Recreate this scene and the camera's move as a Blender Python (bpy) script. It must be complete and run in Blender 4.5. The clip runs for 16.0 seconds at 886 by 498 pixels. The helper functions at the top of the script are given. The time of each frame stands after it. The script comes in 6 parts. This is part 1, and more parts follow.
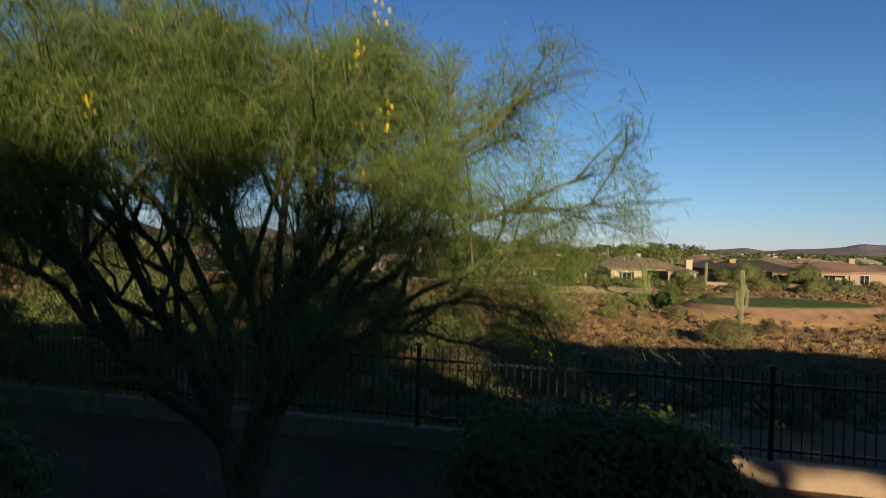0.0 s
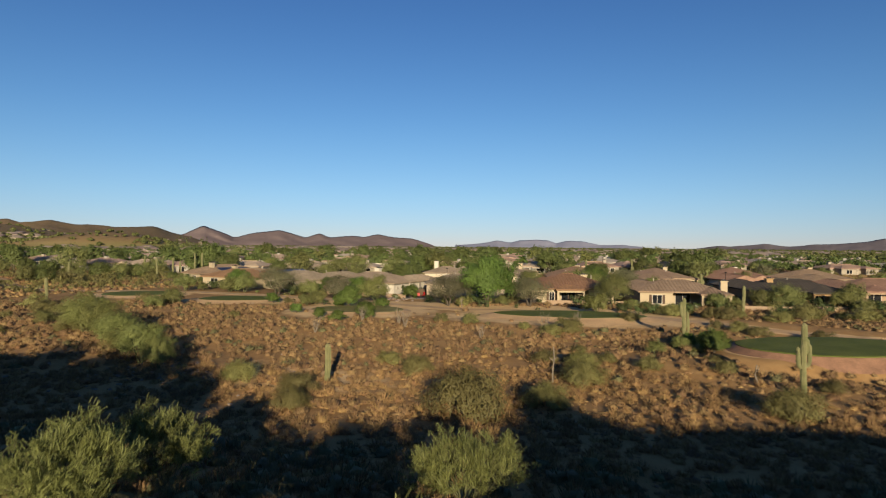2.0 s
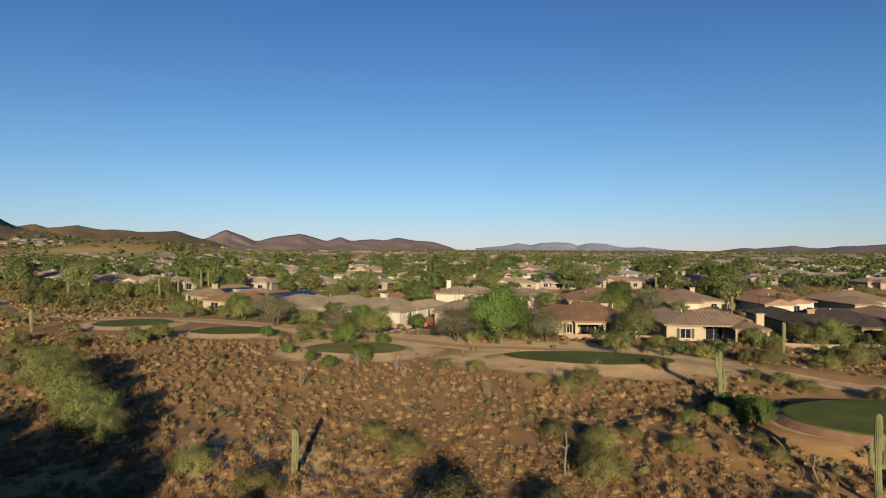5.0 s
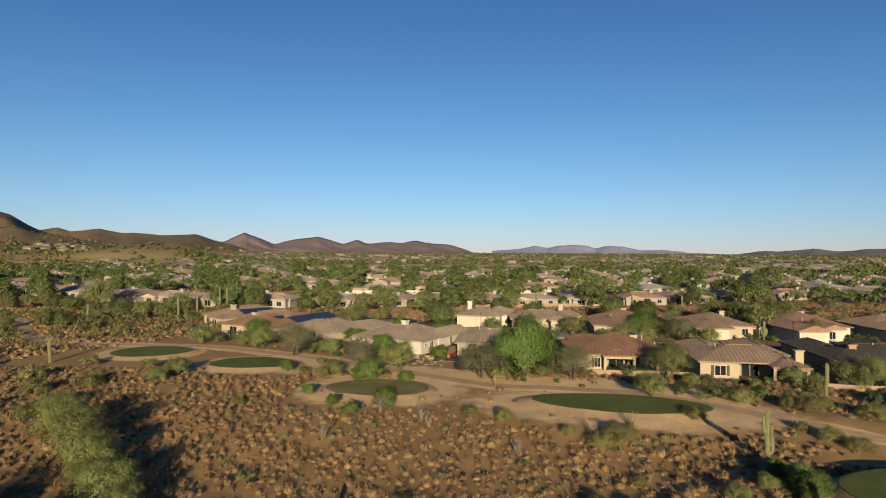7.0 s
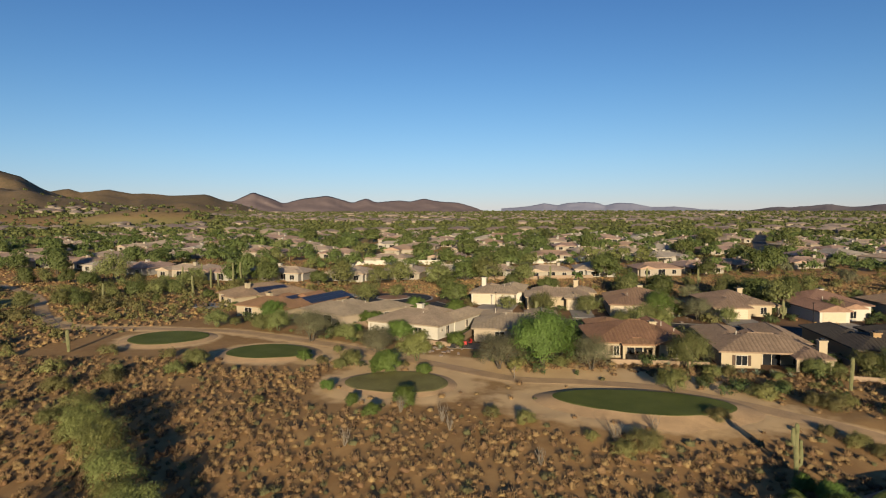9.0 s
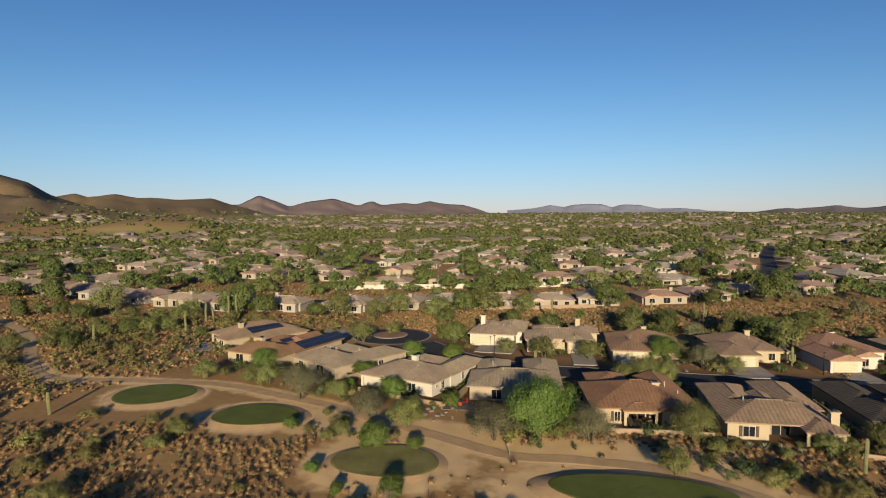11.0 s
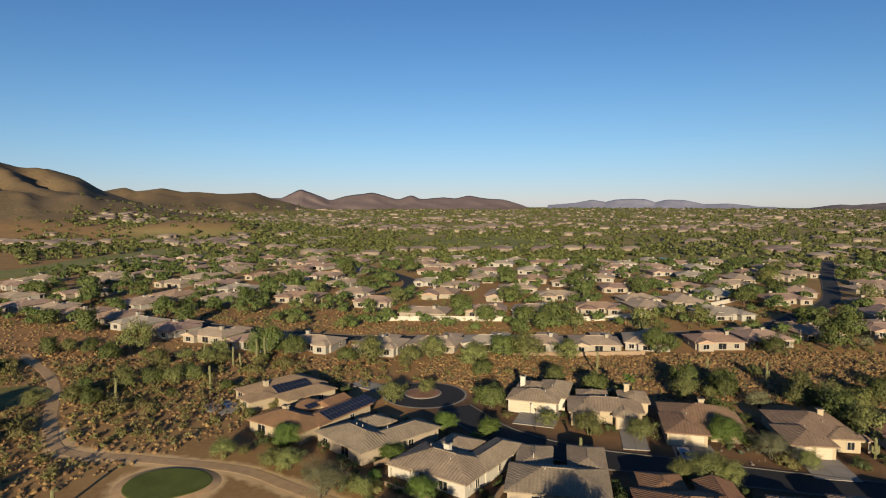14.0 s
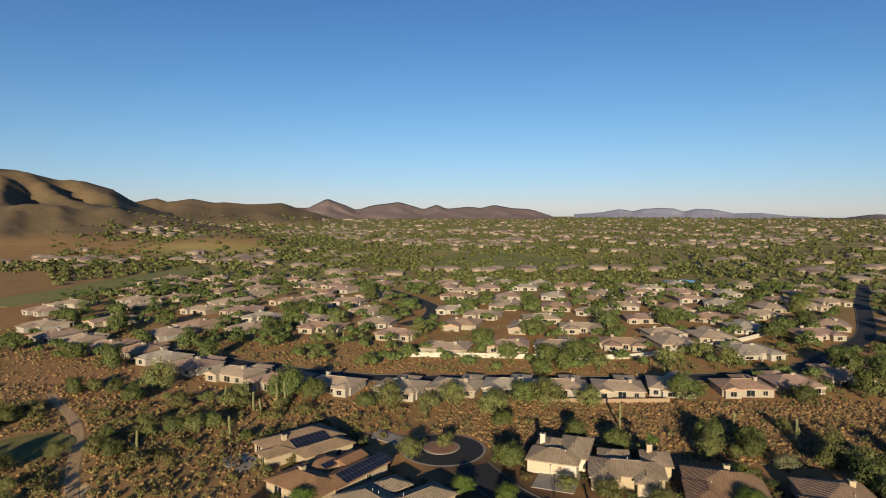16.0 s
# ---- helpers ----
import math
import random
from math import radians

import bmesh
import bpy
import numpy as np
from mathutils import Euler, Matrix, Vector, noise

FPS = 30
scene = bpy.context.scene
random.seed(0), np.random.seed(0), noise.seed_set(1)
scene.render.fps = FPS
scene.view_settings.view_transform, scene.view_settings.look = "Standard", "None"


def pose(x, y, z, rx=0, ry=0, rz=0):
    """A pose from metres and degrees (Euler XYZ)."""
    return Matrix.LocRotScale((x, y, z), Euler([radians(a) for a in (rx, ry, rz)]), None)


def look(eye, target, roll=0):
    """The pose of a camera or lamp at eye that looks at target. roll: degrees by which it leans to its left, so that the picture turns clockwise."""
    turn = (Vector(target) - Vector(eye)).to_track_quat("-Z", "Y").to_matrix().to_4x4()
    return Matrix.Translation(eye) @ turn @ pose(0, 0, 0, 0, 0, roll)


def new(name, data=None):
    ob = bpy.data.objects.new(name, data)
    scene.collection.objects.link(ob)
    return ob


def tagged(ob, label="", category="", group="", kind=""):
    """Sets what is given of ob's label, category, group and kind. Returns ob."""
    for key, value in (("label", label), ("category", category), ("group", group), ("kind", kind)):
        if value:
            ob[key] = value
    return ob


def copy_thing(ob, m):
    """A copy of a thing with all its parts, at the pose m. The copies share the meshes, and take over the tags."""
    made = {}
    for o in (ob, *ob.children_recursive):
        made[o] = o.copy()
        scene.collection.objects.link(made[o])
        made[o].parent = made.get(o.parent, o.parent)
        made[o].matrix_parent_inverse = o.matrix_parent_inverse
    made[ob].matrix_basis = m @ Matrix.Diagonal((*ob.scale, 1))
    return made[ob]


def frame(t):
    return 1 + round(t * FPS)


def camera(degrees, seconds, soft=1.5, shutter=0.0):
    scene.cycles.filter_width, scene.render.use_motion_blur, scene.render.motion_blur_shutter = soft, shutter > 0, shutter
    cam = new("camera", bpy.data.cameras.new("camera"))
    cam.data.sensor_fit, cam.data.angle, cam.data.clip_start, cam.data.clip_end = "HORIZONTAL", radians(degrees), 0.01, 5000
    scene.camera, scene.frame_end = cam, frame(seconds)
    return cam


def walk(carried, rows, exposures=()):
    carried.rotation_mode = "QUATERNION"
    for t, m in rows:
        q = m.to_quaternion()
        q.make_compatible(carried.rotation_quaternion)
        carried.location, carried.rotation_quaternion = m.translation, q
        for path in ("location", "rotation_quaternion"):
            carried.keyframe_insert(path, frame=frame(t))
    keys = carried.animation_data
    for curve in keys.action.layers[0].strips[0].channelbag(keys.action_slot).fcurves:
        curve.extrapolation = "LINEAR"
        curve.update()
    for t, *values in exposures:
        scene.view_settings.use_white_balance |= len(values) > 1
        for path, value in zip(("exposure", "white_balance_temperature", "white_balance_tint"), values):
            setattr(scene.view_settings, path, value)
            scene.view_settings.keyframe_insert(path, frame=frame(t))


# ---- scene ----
cam = camera(70.6, 16.0, soft=1.1, shutter=0.4)
PATH = [
    (0, (-2.731, 4.753, 5.644), (-2.646, 6.752, 5.636), 1.4),
    (0.5, (-2.837, 4.871, 6.44), (-2.769, 6.87, 6.438), 0.9),
    (1, (-1.915, 6.386, 6.901), (-1.851, 8.385, 6.909), 0.7),
    (1.5, (-2.17, 7.83, 8.502), (-2.127, 9.83, 8.502), 0.6),
    (2, (-2.907, 10.227, 9.733), (-2.875, 12.227, 9.725), 0.5),
    (2.5, (-3.087, 13.142, 10.779), (-3.07, 15.141, 10.77), 0.6),
    (3, (-3.101, 14.107, 11.68), (-3.085, 16.107, 11.673), 0.5),
    (3.5, (-2.606, 14.25, 12.262), (-2.594, 16.25, 12.26), 0.5),
    (6, (-0.209, 21.122, 15.896), (-0.274, 23.121, 15.897), 0.3),
    (6.5, (-1.791, 21.406, 17.244), (-1.865, 23.404, 17.248), 0.4),
    (7, (-1.901, 21.275, 18.508), (-1.988, 23.273, 18.514), 0.3),
    (7.5, (-1.937, 20.496, 19.46), (-2.035, 22.489, 19.329), 0.2),
    (8, (-2.543, 19.774, 20.291), (-2.648, 21.767, 20.165), 0.1),
    (8.5, (-3.234, 20.532, 21.595), (-3.344, 22.525, 21.468), 0.0),
    (9, (-3.207, 22.998, 23.288), (-3.322, 24.99, 23.158), -0.1),
    (11.5, (-0.757, 28.626, 34.249), (-0.898, 30.617, 34.123), -0.4),
    (12, (-0.309, 29.964, 36.452), (-0.458, 31.954, 36.319), -0.5),
    (12.5, (-0.724, 31.385, 38.699), (-0.886, 33.374, 38.559), -0.4),
    (13, (-1.519, 33.928, 40.613), (-1.711, 35.913, 40.466), -0.2),
    (13.5, (-1.883, 37.507, 43.149), (-2.12, 39.488, 42.998), -0.0),
    (14, (-1.808, 39.503, 45.74), (-2.067, 41.481, 45.589), -0.0),
    (14.5, (-1.302, 41.06, 48.766), (-1.57, 43.036, 48.617), -0.1),
    (15, (-0.912, 41.069, 51.784), (-1.189, 43.045, 51.641), -0.2),
    (15.5, (-0.552, 41.309, 54.058), (-0.876, 43.279, 53.925), -0.1),
    (16, (-0.535, 41.683, 56.21), (-0.875, 43.65, 56.084), -0.0),
]
walk(cam, [(t, look(eye, target, roll)) for t, eye, target, roll in PATH], [(0, 0.92), (16, 0.92)])

# ---- light ----
SUN_ELEV, SUN_TURN = 12.2, 4.5          # degrees; the sun stands behind the start, a little to the right of -y
world = bpy.data.worlds.new("world")
scene.world = world
world.use_nodes = True
wn = world.node_tree
sky = wn.nodes.new("ShaderNodeTexSky")
sky.sky_type, sky.sun_disc = "NISHITA", False
sky.sun_elevation, sky.sun_rotation = radians(SUN_ELEV), radians(180 - SUN_TURN)
sky.air_density, sky.dust_density, sky.ozone_density = 1.0, 0.0, 5.6
sky.altitude = 2000
wn.nodes["Background"].inputs[1].default_value = 0.095
clear = wn.nodes.new("ShaderNodeMix")           # very clear dry air: a slight tint
clear.data_type, clear.blend_type = "RGBA", "MULTIPLY"
clear.inputs["Factor"].default_value = 1.0
up, height, depth = wn.nodes.new("ShaderNodeTexCoord"), wn.nodes.new("ShaderNodeSeparateXYZ"), wn.nodes.new("ShaderNodeMapRange")
depth.inputs["From Min"].default_value, depth.inputs["From Max"].default_value = 0.0, 0.5
air = wn.nodes.new("ShaderNodeValToRGB")
air.color_ramp.interpolation = "B_SPLINE"
low, high = air.color_ramp.elements[0], air.color_ramp.elements[1]
low.position, low.color, high.position, high.color = 0.0, (0.70, 0.54, 0.56, 1), 0.74, (0.56, 0.585, 0.61, 1)
for at, tint in ((0.16, (0.97, 0.71, 0.57)), (0.40, (0.80, 0.73, 0.615))):
    air.color_ramp.elements.new(at).color = (*tint, 1)
wn.links.new(up.outputs["Generated"], height.inputs[0])
wn.links.new(height.outputs["Z"], depth.inputs["Value"])
wn.links.new(depth.outputs[0], air.inputs["Fac"])
wn.links.new(air.outputs["Color"], clear.inputs["B"])
wn.links.new(sky.outputs[0], clear.inputs["A"])
wn.links.new(clear.outputs["Result"], wn.nodes["Background"].inputs[0])
sun = new("sun", bpy.data.lights.new("sun", "SUN"))
sun.data.energy, sun.data.angle, sun.data.color = 4.6, radians(0.53), (1.0, 0.82, 0.57)
sun_from = Vector((math.sin(radians(SUN_TURN)) * math.cos(radians(SUN_ELEV)),
                   -math.cos(radians(SUN_TURN)) * math.cos(radians(SUN_ELEV)), math.sin(radians(SUN_ELEV))))
sun.matrix_world = look(sun_from * 300, (0, 0, 0))

# ---- materials ----
def material(name, base, rough=0.85, metal=0.0, spread=0.25, scale=1.0, fine=30.0, bump=0.3, bump_scale=20.0, rand=0.0, island=0.0,
             second=None, distance=0.05, spec=0.3):
    """A surface with variation at two scales, grain, and (rand, island) variation from piece to piece."""
    m = bpy.data.materials.new(name)
    m.use_nodes = True
    n, l = m.node_tree.nodes, m.node_tree.links
    b = n["Principled BSDF"]
    b.inputs["Roughness"].default_value, b.inputs["Metallic"].default_value = rough, metal
    b.inputs["Specular IOR Level"].default_value = spec
    co = n.new("ShaderNodeTexCoord")
    n1, n2 = n.new("ShaderNodeTexNoise"), n.new("ShaderNodeTexNoise")
    n1.inputs["Scale"].default_value, n2.inputs["Scale"].default_value = scale, fine
    n1.inputs["Detail"].default_value, n2.inputs["Detail"].default_value = 4, 3
    for t in (n1, n2):
        l.new(co.outputs["Object"], t.inputs["Vector"])
    mixn = n.new("ShaderNodeMath"); mixn.operation = "ADD"
    l.new(n1.outputs["Fac"], mixn.inputs[0]); l.new(n2.outputs["Fac"], mixn.inputs[1])
    ramp = n.new("ShaderNodeMapRange")
    ramp.inputs["From Min"].default_value, ramp.inputs["From Max"].default_value = 0.75, 1.25
    l.new(mixn.outputs[0], ramp.inputs["Value"])
    mix = n.new("ShaderNodeMix"); mix.data_type = "RGBA"
    dark = [c * (1 - spread) for c in base]
    light = second if second else [min(0.95, c * (1 + spread)) for c in base]
    mix.inputs["A"].default_value, mix.inputs["B"].default_value = (*dark, 1), (*light, 1)
    l.new(ramp.outputs[0], mix.inputs["Factor"])
    out = mix.outputs["Result"]
    if rand or island:
        src = n.new("ShaderNodeObjectInfo").outputs["Random"] if rand else n.new("ShaderNodeNewGeometry").outputs["Random Per Island"]
        hsv, mr = n.new("ShaderNodeHueSaturation"), n.new("ShaderNodeMapRange")
        k = rand or island
        mr.inputs["To Min"].default_value, mr.inputs["To Max"].default_value = 1 - k, 1 + k
        l.new(src, mr.inputs["Value"]); l.new(mr.outputs[0], hsv.inputs["Value"])
        hue = n.new("ShaderNodeMapRange")
        hue.inputs["To Min"].default_value, hue.inputs["To Max"].default_value = 0.5 - 0.06 * k, 0.5 + 0.06 * k
        l.new(src, hue.inputs["Value"]); l.new(hue.outputs[0], hsv.inputs["Hue"])
        l.new(out, hsv.inputs["Color"])
        out = hsv.outputs[0]
    l.new(out, b.inputs["Base Color"])
    if bump:
        nb, bp = n.new("ShaderNodeTexNoise"), n.new("ShaderNodeBump")
        nb.inputs["Scale"].default_value, nb.inputs["Detail"].default_value = bump_scale, 4
        l.new(co.outputs["Object"], nb.inputs["Vector"])
        bp.inputs["Strength"].default_value, bp.inputs["Distance"].default_value = bump, distance
        l.new(nb.outputs["Fac"], bp.inputs["Height"]); l.new(bp.outputs[0], b.inputs["Normal"])
    return m


def leaf_material(name, base, rand=0.25, island=True):
    """Leaves: matt, a little light through them, varied from tree to tree and clump to clump."""
    m = material(name, base, rough=0.6, spread=0.3, scale=0.6, fine=5.0, bump=0, rand=rand, spec=0.25)
    n, l = m.node_tree.nodes, m.node_tree.links
    b = n["Principled BSDF"]
    src = b.inputs["Base Color"].links[0].from_socket
    tr, add, outp = n.new("ShaderNodeBsdfTranslucent"), n.new("ShaderNodeMixShader"), n["Material Output"]
    geo, hsv, mr = n.new("ShaderNodeNewGeometry"), n.new("ShaderNodeHueSaturation"), n.new("ShaderNodeMapRange")
    mr.inputs["To Min"].default_value, mr.inputs["To Max"].default_value = 0.82, 1.2
    l.new(geo.outputs["Random Per Island"], mr.inputs["Value"]); l.new(mr.outputs[0], hsv.inputs["Value"])
    l.new(src, hsv.inputs["Color"])
    l.new(hsv.outputs[0], b.inputs["Base Color"]); l.new(hsv.outputs[0], tr.inputs["Color"])
    add.inputs[0].default_value = 0.3
    l.new(b.outputs[0], add.inputs[1]); l.new(tr.outputs[0], add.inputs[2]); l.new(add.outputs[0], outp.inputs["Surface"])
    return m


def tile_material(name, base, spread=0.2):
    """Barrel roof tiles: ribs that run down the slope and courses across it, from the roof's own slope coordinates in metres."""
    m = material(name, base, rough=0.8, spread=spread, scale=0.35, fine=3.0, bump=0, rand=0.10)
    n, l = m.node_tree.nodes, m.node_tree.links
    b = n["Principled BSDF"]
    uv = n.new("ShaderNodeUVMap"); uv.uv_map = "slope"
    sep = n.new("ShaderNodeSeparateXYZ"); l.new(uv.outputs[0], sep.inputs[0])
    def wave(src, period, op):
        k, s = n.new("ShaderNodeMath"), n.new("ShaderNodeMath")
        k.operation, s.operation = "MULTIPLY", op
        k.inputs[1].default_value = (2 * math.pi if op == "SINE" else 1) / period
        l.new(src, k.inputs[0]); l.new(k.outputs[0], s.inputs[0])
        return s.outputs[0]
    ribs, courses = wave(sep.outputs[0], 0.33, "SINE"), wave(sep.outputs[1], 0.40, "FRACT")
    add = n.new("ShaderNodeMath"); add.operation = "MULTIPLY_ADD"; add.inputs[1].default_value = -0.5
    l.new(courses, add.inputs[0]); l.new(ribs, add.inputs[2])
    bp = n.new("ShaderNodeBump"); bp.inputs["Strength"].default_value, bp.inputs["Distance"].default_value = 0.3, 0.02
    l.new(add.outputs[0], bp.inputs["Height"]); l.new(bp.outputs[0], b.inputs["Normal"])
    # each tile a little different
    vor = n.new("ShaderNodeTexWhiteNoise"); vor.noise_dimensions = "2D"
    snap = n.new("ShaderNodeVectorMath"); snap.operation = "SNAP"; snap.inputs[1].default_value = (0.33, 0.40, 1)
    l.new(uv.outputs[0], snap.inputs[0]); l.new(snap.outputs[0], vor.inputs["Vector"])
    hsv, mr = n.new("ShaderNodeHueSaturation"), n.new("ShaderNodeMapRange")
    mr.inputs["To Min"].default_value, mr.inputs["To Max"].default_value = 0.9, 1.1
    l.new(vor.outputs["Value"], mr.inputs["Value"]); l.new(mr.outputs[0], hsv.inputs["Value"])
    l.new(b.inputs["Base Color"].links[0].from_socket, hsv.inputs["Color"]); l.new(hsv.outputs[0], b.inputs["Base Color"])
    return m


def ground_material():
    """Desert soil: reddish earth, gravel, and where 'bare' is set a pale packed sand; 'red' is the raw red earth of the slopes."""
    m = bpy.data.materials.new("desert_soil")
    m.use_nodes = True
    n, l = m.node_tree.nodes, m.node_tree.links
    b = n["Principled BSDF"]
    b.inputs["Roughness"].default_value, b.inputs["Specular IOR Level"].default_value = 0.95, 0.1
    co = n.new("ShaderNodeTexCoord")
    def noise_of(scale, detail=5):
        t = n.new("ShaderNodeTexNoise"); t.inputs["Scale"].default_value, t.inputs["Detail"].default_value = scale, detail
        l.new(co.outputs["Object"], t.inputs["Vector"]); return t.outputs["Fac"]
    def stretch(src, a, z):
        r = n.new("ShaderNodeMapRange"); r.inputs["From Min"].default_value, r.inputs["From Max"].default_value = a, z
        l.new(src, r.inputs["Value"]); return r.outputs[0]
    def blend(fac, a, c):
        x = n.new("ShaderNodeMix"); x.data_type = "RGBA"
        l.new(fac, x.inputs["Factor"])
        for s, v in (("A", a), ("B", c)):
            if isinstance(v, tuple): x.inputs[s].default_value = (*v, 1)
            else: l.new(v, x.inputs[s])
        return x.outputs["Result"]
    def attr(name):
        a = n.new("ShaderNodeAttribute"); a.attribute_name = name; return a.outputs["Fac"]
    soil = blend(stretch(noise_of(0.06), 0.35, 0.65), (0.240, 0.138, 0.056), (0.306, 0.187, 0.079))
    soil = blend(stretch(noise_of(0.9), 0.45, 0.75), soil, (0.315, 0.200, 0.088))
    soil = blend(stretch(noise_of(9.0, 3), 0.58, 0.8), soil, (0.199, 0.127, 0.064))
    sand = blend(stretch(noise_of(0.25), 0.3, 0.7), (0.52, 0.350, 0.172), (0.60, 0.422, 0.216))
    red = blend(stretch(noise_of(0.2), 0.3, 0.7), (0.299, 0.147, 0.064), (0.344, 0.2, 0.097))
    grass = blend(stretch(noise_of(0.012), 0.35, 0.65), (0.190, 0.165, 0.062), (0.285, 0.225, 0.098))
    hill = blend(stretch(noise_of(0.004, 3), 0.35, 0.65), (0.132, 0.096, 0.054), (0.180, 0.124, 0.068))
    hill = blend(stretch(noise_of(0.03, 8), 0.42, 0.70), hill, (0.125, 0.096, 0.054))
    scrub = n.new("ShaderNodeTexVoronoi"); scrub.inputs["Scale"].default_value = 0.16
    l.new(co.outputs["Object"], scrub.inputs["Vector"])
    hill = blend(stretch(scrub.outputs["Distance"], 0.42, 0.16), hill, (0.082, 0.074, 0.038))
    hill = blend(stretch(noise_of(0.11, 6), 0.54, 0.72), hill, (0.185, 0.130, 0.078))
    edge = n.new("ShaderNodeMath"); edge.operation = "ADD"
    wob = n.new("ShaderNodeMath"); wob.operation = "MULTIPLY_ADD"; wob.inputs[1].default_value, wob.inputs[2].default_value = 0.7, -0.35
    l.new(noise_of(0.5), wob.inputs[0]); l.new(wob.outputs[0], edge.inputs[0]); l.new(attr("bare"), edge.inputs[1])
    out = blend(attr("red"), soil, red)
    # dark mulch; its dark tone also stands for shade on yard and bank
    mulch_shade = blend(stretch(noise_of(0.35), 0.3, 0.7), (0.092, 0.054, 0.031), (0.145, 0.088, 0.052))
    mulch_shade = blend(stretch(noise_of(3.0, 3), 0.5, 0.75), mulch_shade, (0.062, 0.048, 0.030))
    out = blend(attr("lot_shade"), out, mulch_shade)
    out = blend(attr("far"), out, grass)
    out = blend(attr("hill"), out, hill)
    out = blend(stretch(edge.outputs[0], 0.35, 0.65), out, sand)
    l.new(out, b.inputs["Base Color"])
    bp = n.new("ShaderNodeBump"); bp.inputs["Strength"].default_value, bp.inputs["Distance"].default_value = 0.6, 0.08
    l.new(noise_of(6.0, 6), bp.inputs["Height"]); l.new(bp.outputs[0], b.inputs["Normal"])
    return m


MAT = {
    "soil": ground_material(),
    "kerb": material("weathered_kerb", (0.10, 0.090, 0.076), spread=0.2, scale=0.4, fine=12, bump=0.2),
    "turf": material("mown_turf", (0.088, 0.112, 0.026), spread=0.2, scale=0.3, fine=8, bump=0.5, bump_scale=60, second=(0.122, 0.138, 0.036), spec=0.08),
    "fairway": material("fairway_grass", (0.195, 0.220, 0.072), spread=0.25, scale=0.02, fine=0.3, bump=0, second=(0.235, 0.220, 0.085), spec=0.08),
    "turf_dry": material("dry_turf", (0.165, 0.152, 0.055), spread=0.3, scale=0.3, fine=6, bump=0.5, bump_scale=60, spec=0.08),
    "asphalt": material("asphalt", (0.020, 0.020, 0.021), spread=0.25, scale=0.2, fine=25, bump=0.3, bump_scale=60),
    "concrete": material("concrete", (0.225, 0.204, 0.176), spread=0.15, scale=0.4, fine=12, bump=0.2),
    "bed": material("red_gravel", (0.225, 0.125, 0.075), spread=0.25, scale=0.8, fine=9, bump=0.5),
    "path": material("packed_path", (0.385, 0.256, 0.132), spread=0.18, scale=0.5, fine=9, bump=0.3),
    "edging": material("dark_edging", (0.058, 0.038, 0.028), spread=0.2),
    "trim": material("dark_metal_trim", (0.013, 0.013, 0.014), rough=0.5, metal=0.6, spread=0.2),
    "glass": material("window_glass", (0.013, 0.015, 0.018), rough=0.06, spread=0.1, bump=0, spec=0.8),
    "frame": material("window_frame", (0.395, 0.356, 0.292), spread=0.08),
    "door": material("garage_door_paint", (0.42, 0.356, 0.255), rough=0.6, spread=0.06, bump=0.05),
    "shutter": material("brown_shutter", (0.077, 0.051, 0.035), spread=0.15),
    "solar": material("solar_cells", (0.010, 0.012, 0.021), rough=0.3, spread=0.3, scale=1.2, fine=6, bump=0, spec=0.4),
    "solar_rim": material("solar_rim", (0.223, 0.229, 0.242), rough=0.4, metal=0.8, spread=0.1),
    "bark": material("bark", (0.067, 0.054, 0.038), spread=0.3, scale=3, fine=40, bump=0.6),
    "bark_green": material("green_bark", (0.078, 0.078, 0.034), spread=0.3, scale=3, fine=40, bump=0.4),
    "saguaro": material("saguaro_skin", (0.125, 0.140, 0.055), spread=0.3, scale=1.5, fine=20, bump=0.3, second=(0.175, 0.165, 0.080)),
    "agave": material("agave_leaf", (0.115, 0.135, 0.085), rough=0.6, spread=0.25, scale=2, fine=10, bump=0.1),
    "deadwood": material("dead_wood", (0.153, 0.127, 0.095), spread=0.3, scale=3, fine=30, bump=0.5),
    "rock": material("rock", (0.191, 0.153, 0.121), spread=0.3, scale=2, fine=12, bump=0.6, rand=0.2),
    "water": material("water", (0.019, 0.038, 0.064), rough=0.05, spread=0.2, bump=0.1, spec=0.8),
    "car_paint": material("silver_paint", (0.267, 0.273, 0.28), rough=0.25, metal=0.6, spread=0.05, bump=0),
    "rubber": material("rubber", (0.015, 0.015, 0.015), spread=0.2),
    # distance haze is painted into the base colours of the three far ranges
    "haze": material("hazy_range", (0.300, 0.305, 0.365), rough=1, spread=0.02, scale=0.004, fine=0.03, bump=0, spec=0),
    "haze_near": material("mauve_haze_range", (0.195, 0.152, 0.142), rough=1, spread=0.10, scale=0.004, fine=0.03, bump=0, spec=0),
    "haze_right": material("grey_haze_range", (0.160, 0.140, 0.145), rough=1, spread=0.08, scale=0.004, fine=0.03, bump=0, spec=0),
    "red_plastic": material("red_plastic", (0.318, 0.019, 0.015), rough=0.4, spread=0.1),
    "tuft": material("dry_brush", (0.148, 0.093, 0.044), spread=0.3, scale=0.25, fine=5, bump=0.6, bump_scale=14, island=0.25, second=(0.205, 0.130, 0.060)),
    "tuft_gold": material("golden_brush", (0.185, 0.114, 0.050), spread=0.3, scale=0.3, fine=5, bump=0.6, bump_scale=14, island=0.25, second=(0.262, 0.162, 0.068)),
    "tuft_green": material("olive_brush", (0.085, 0.079, 0.034), spread=0.3, scale=2.0, fine=9, bump=0.6, bump_scale=14, island=0.22),
}
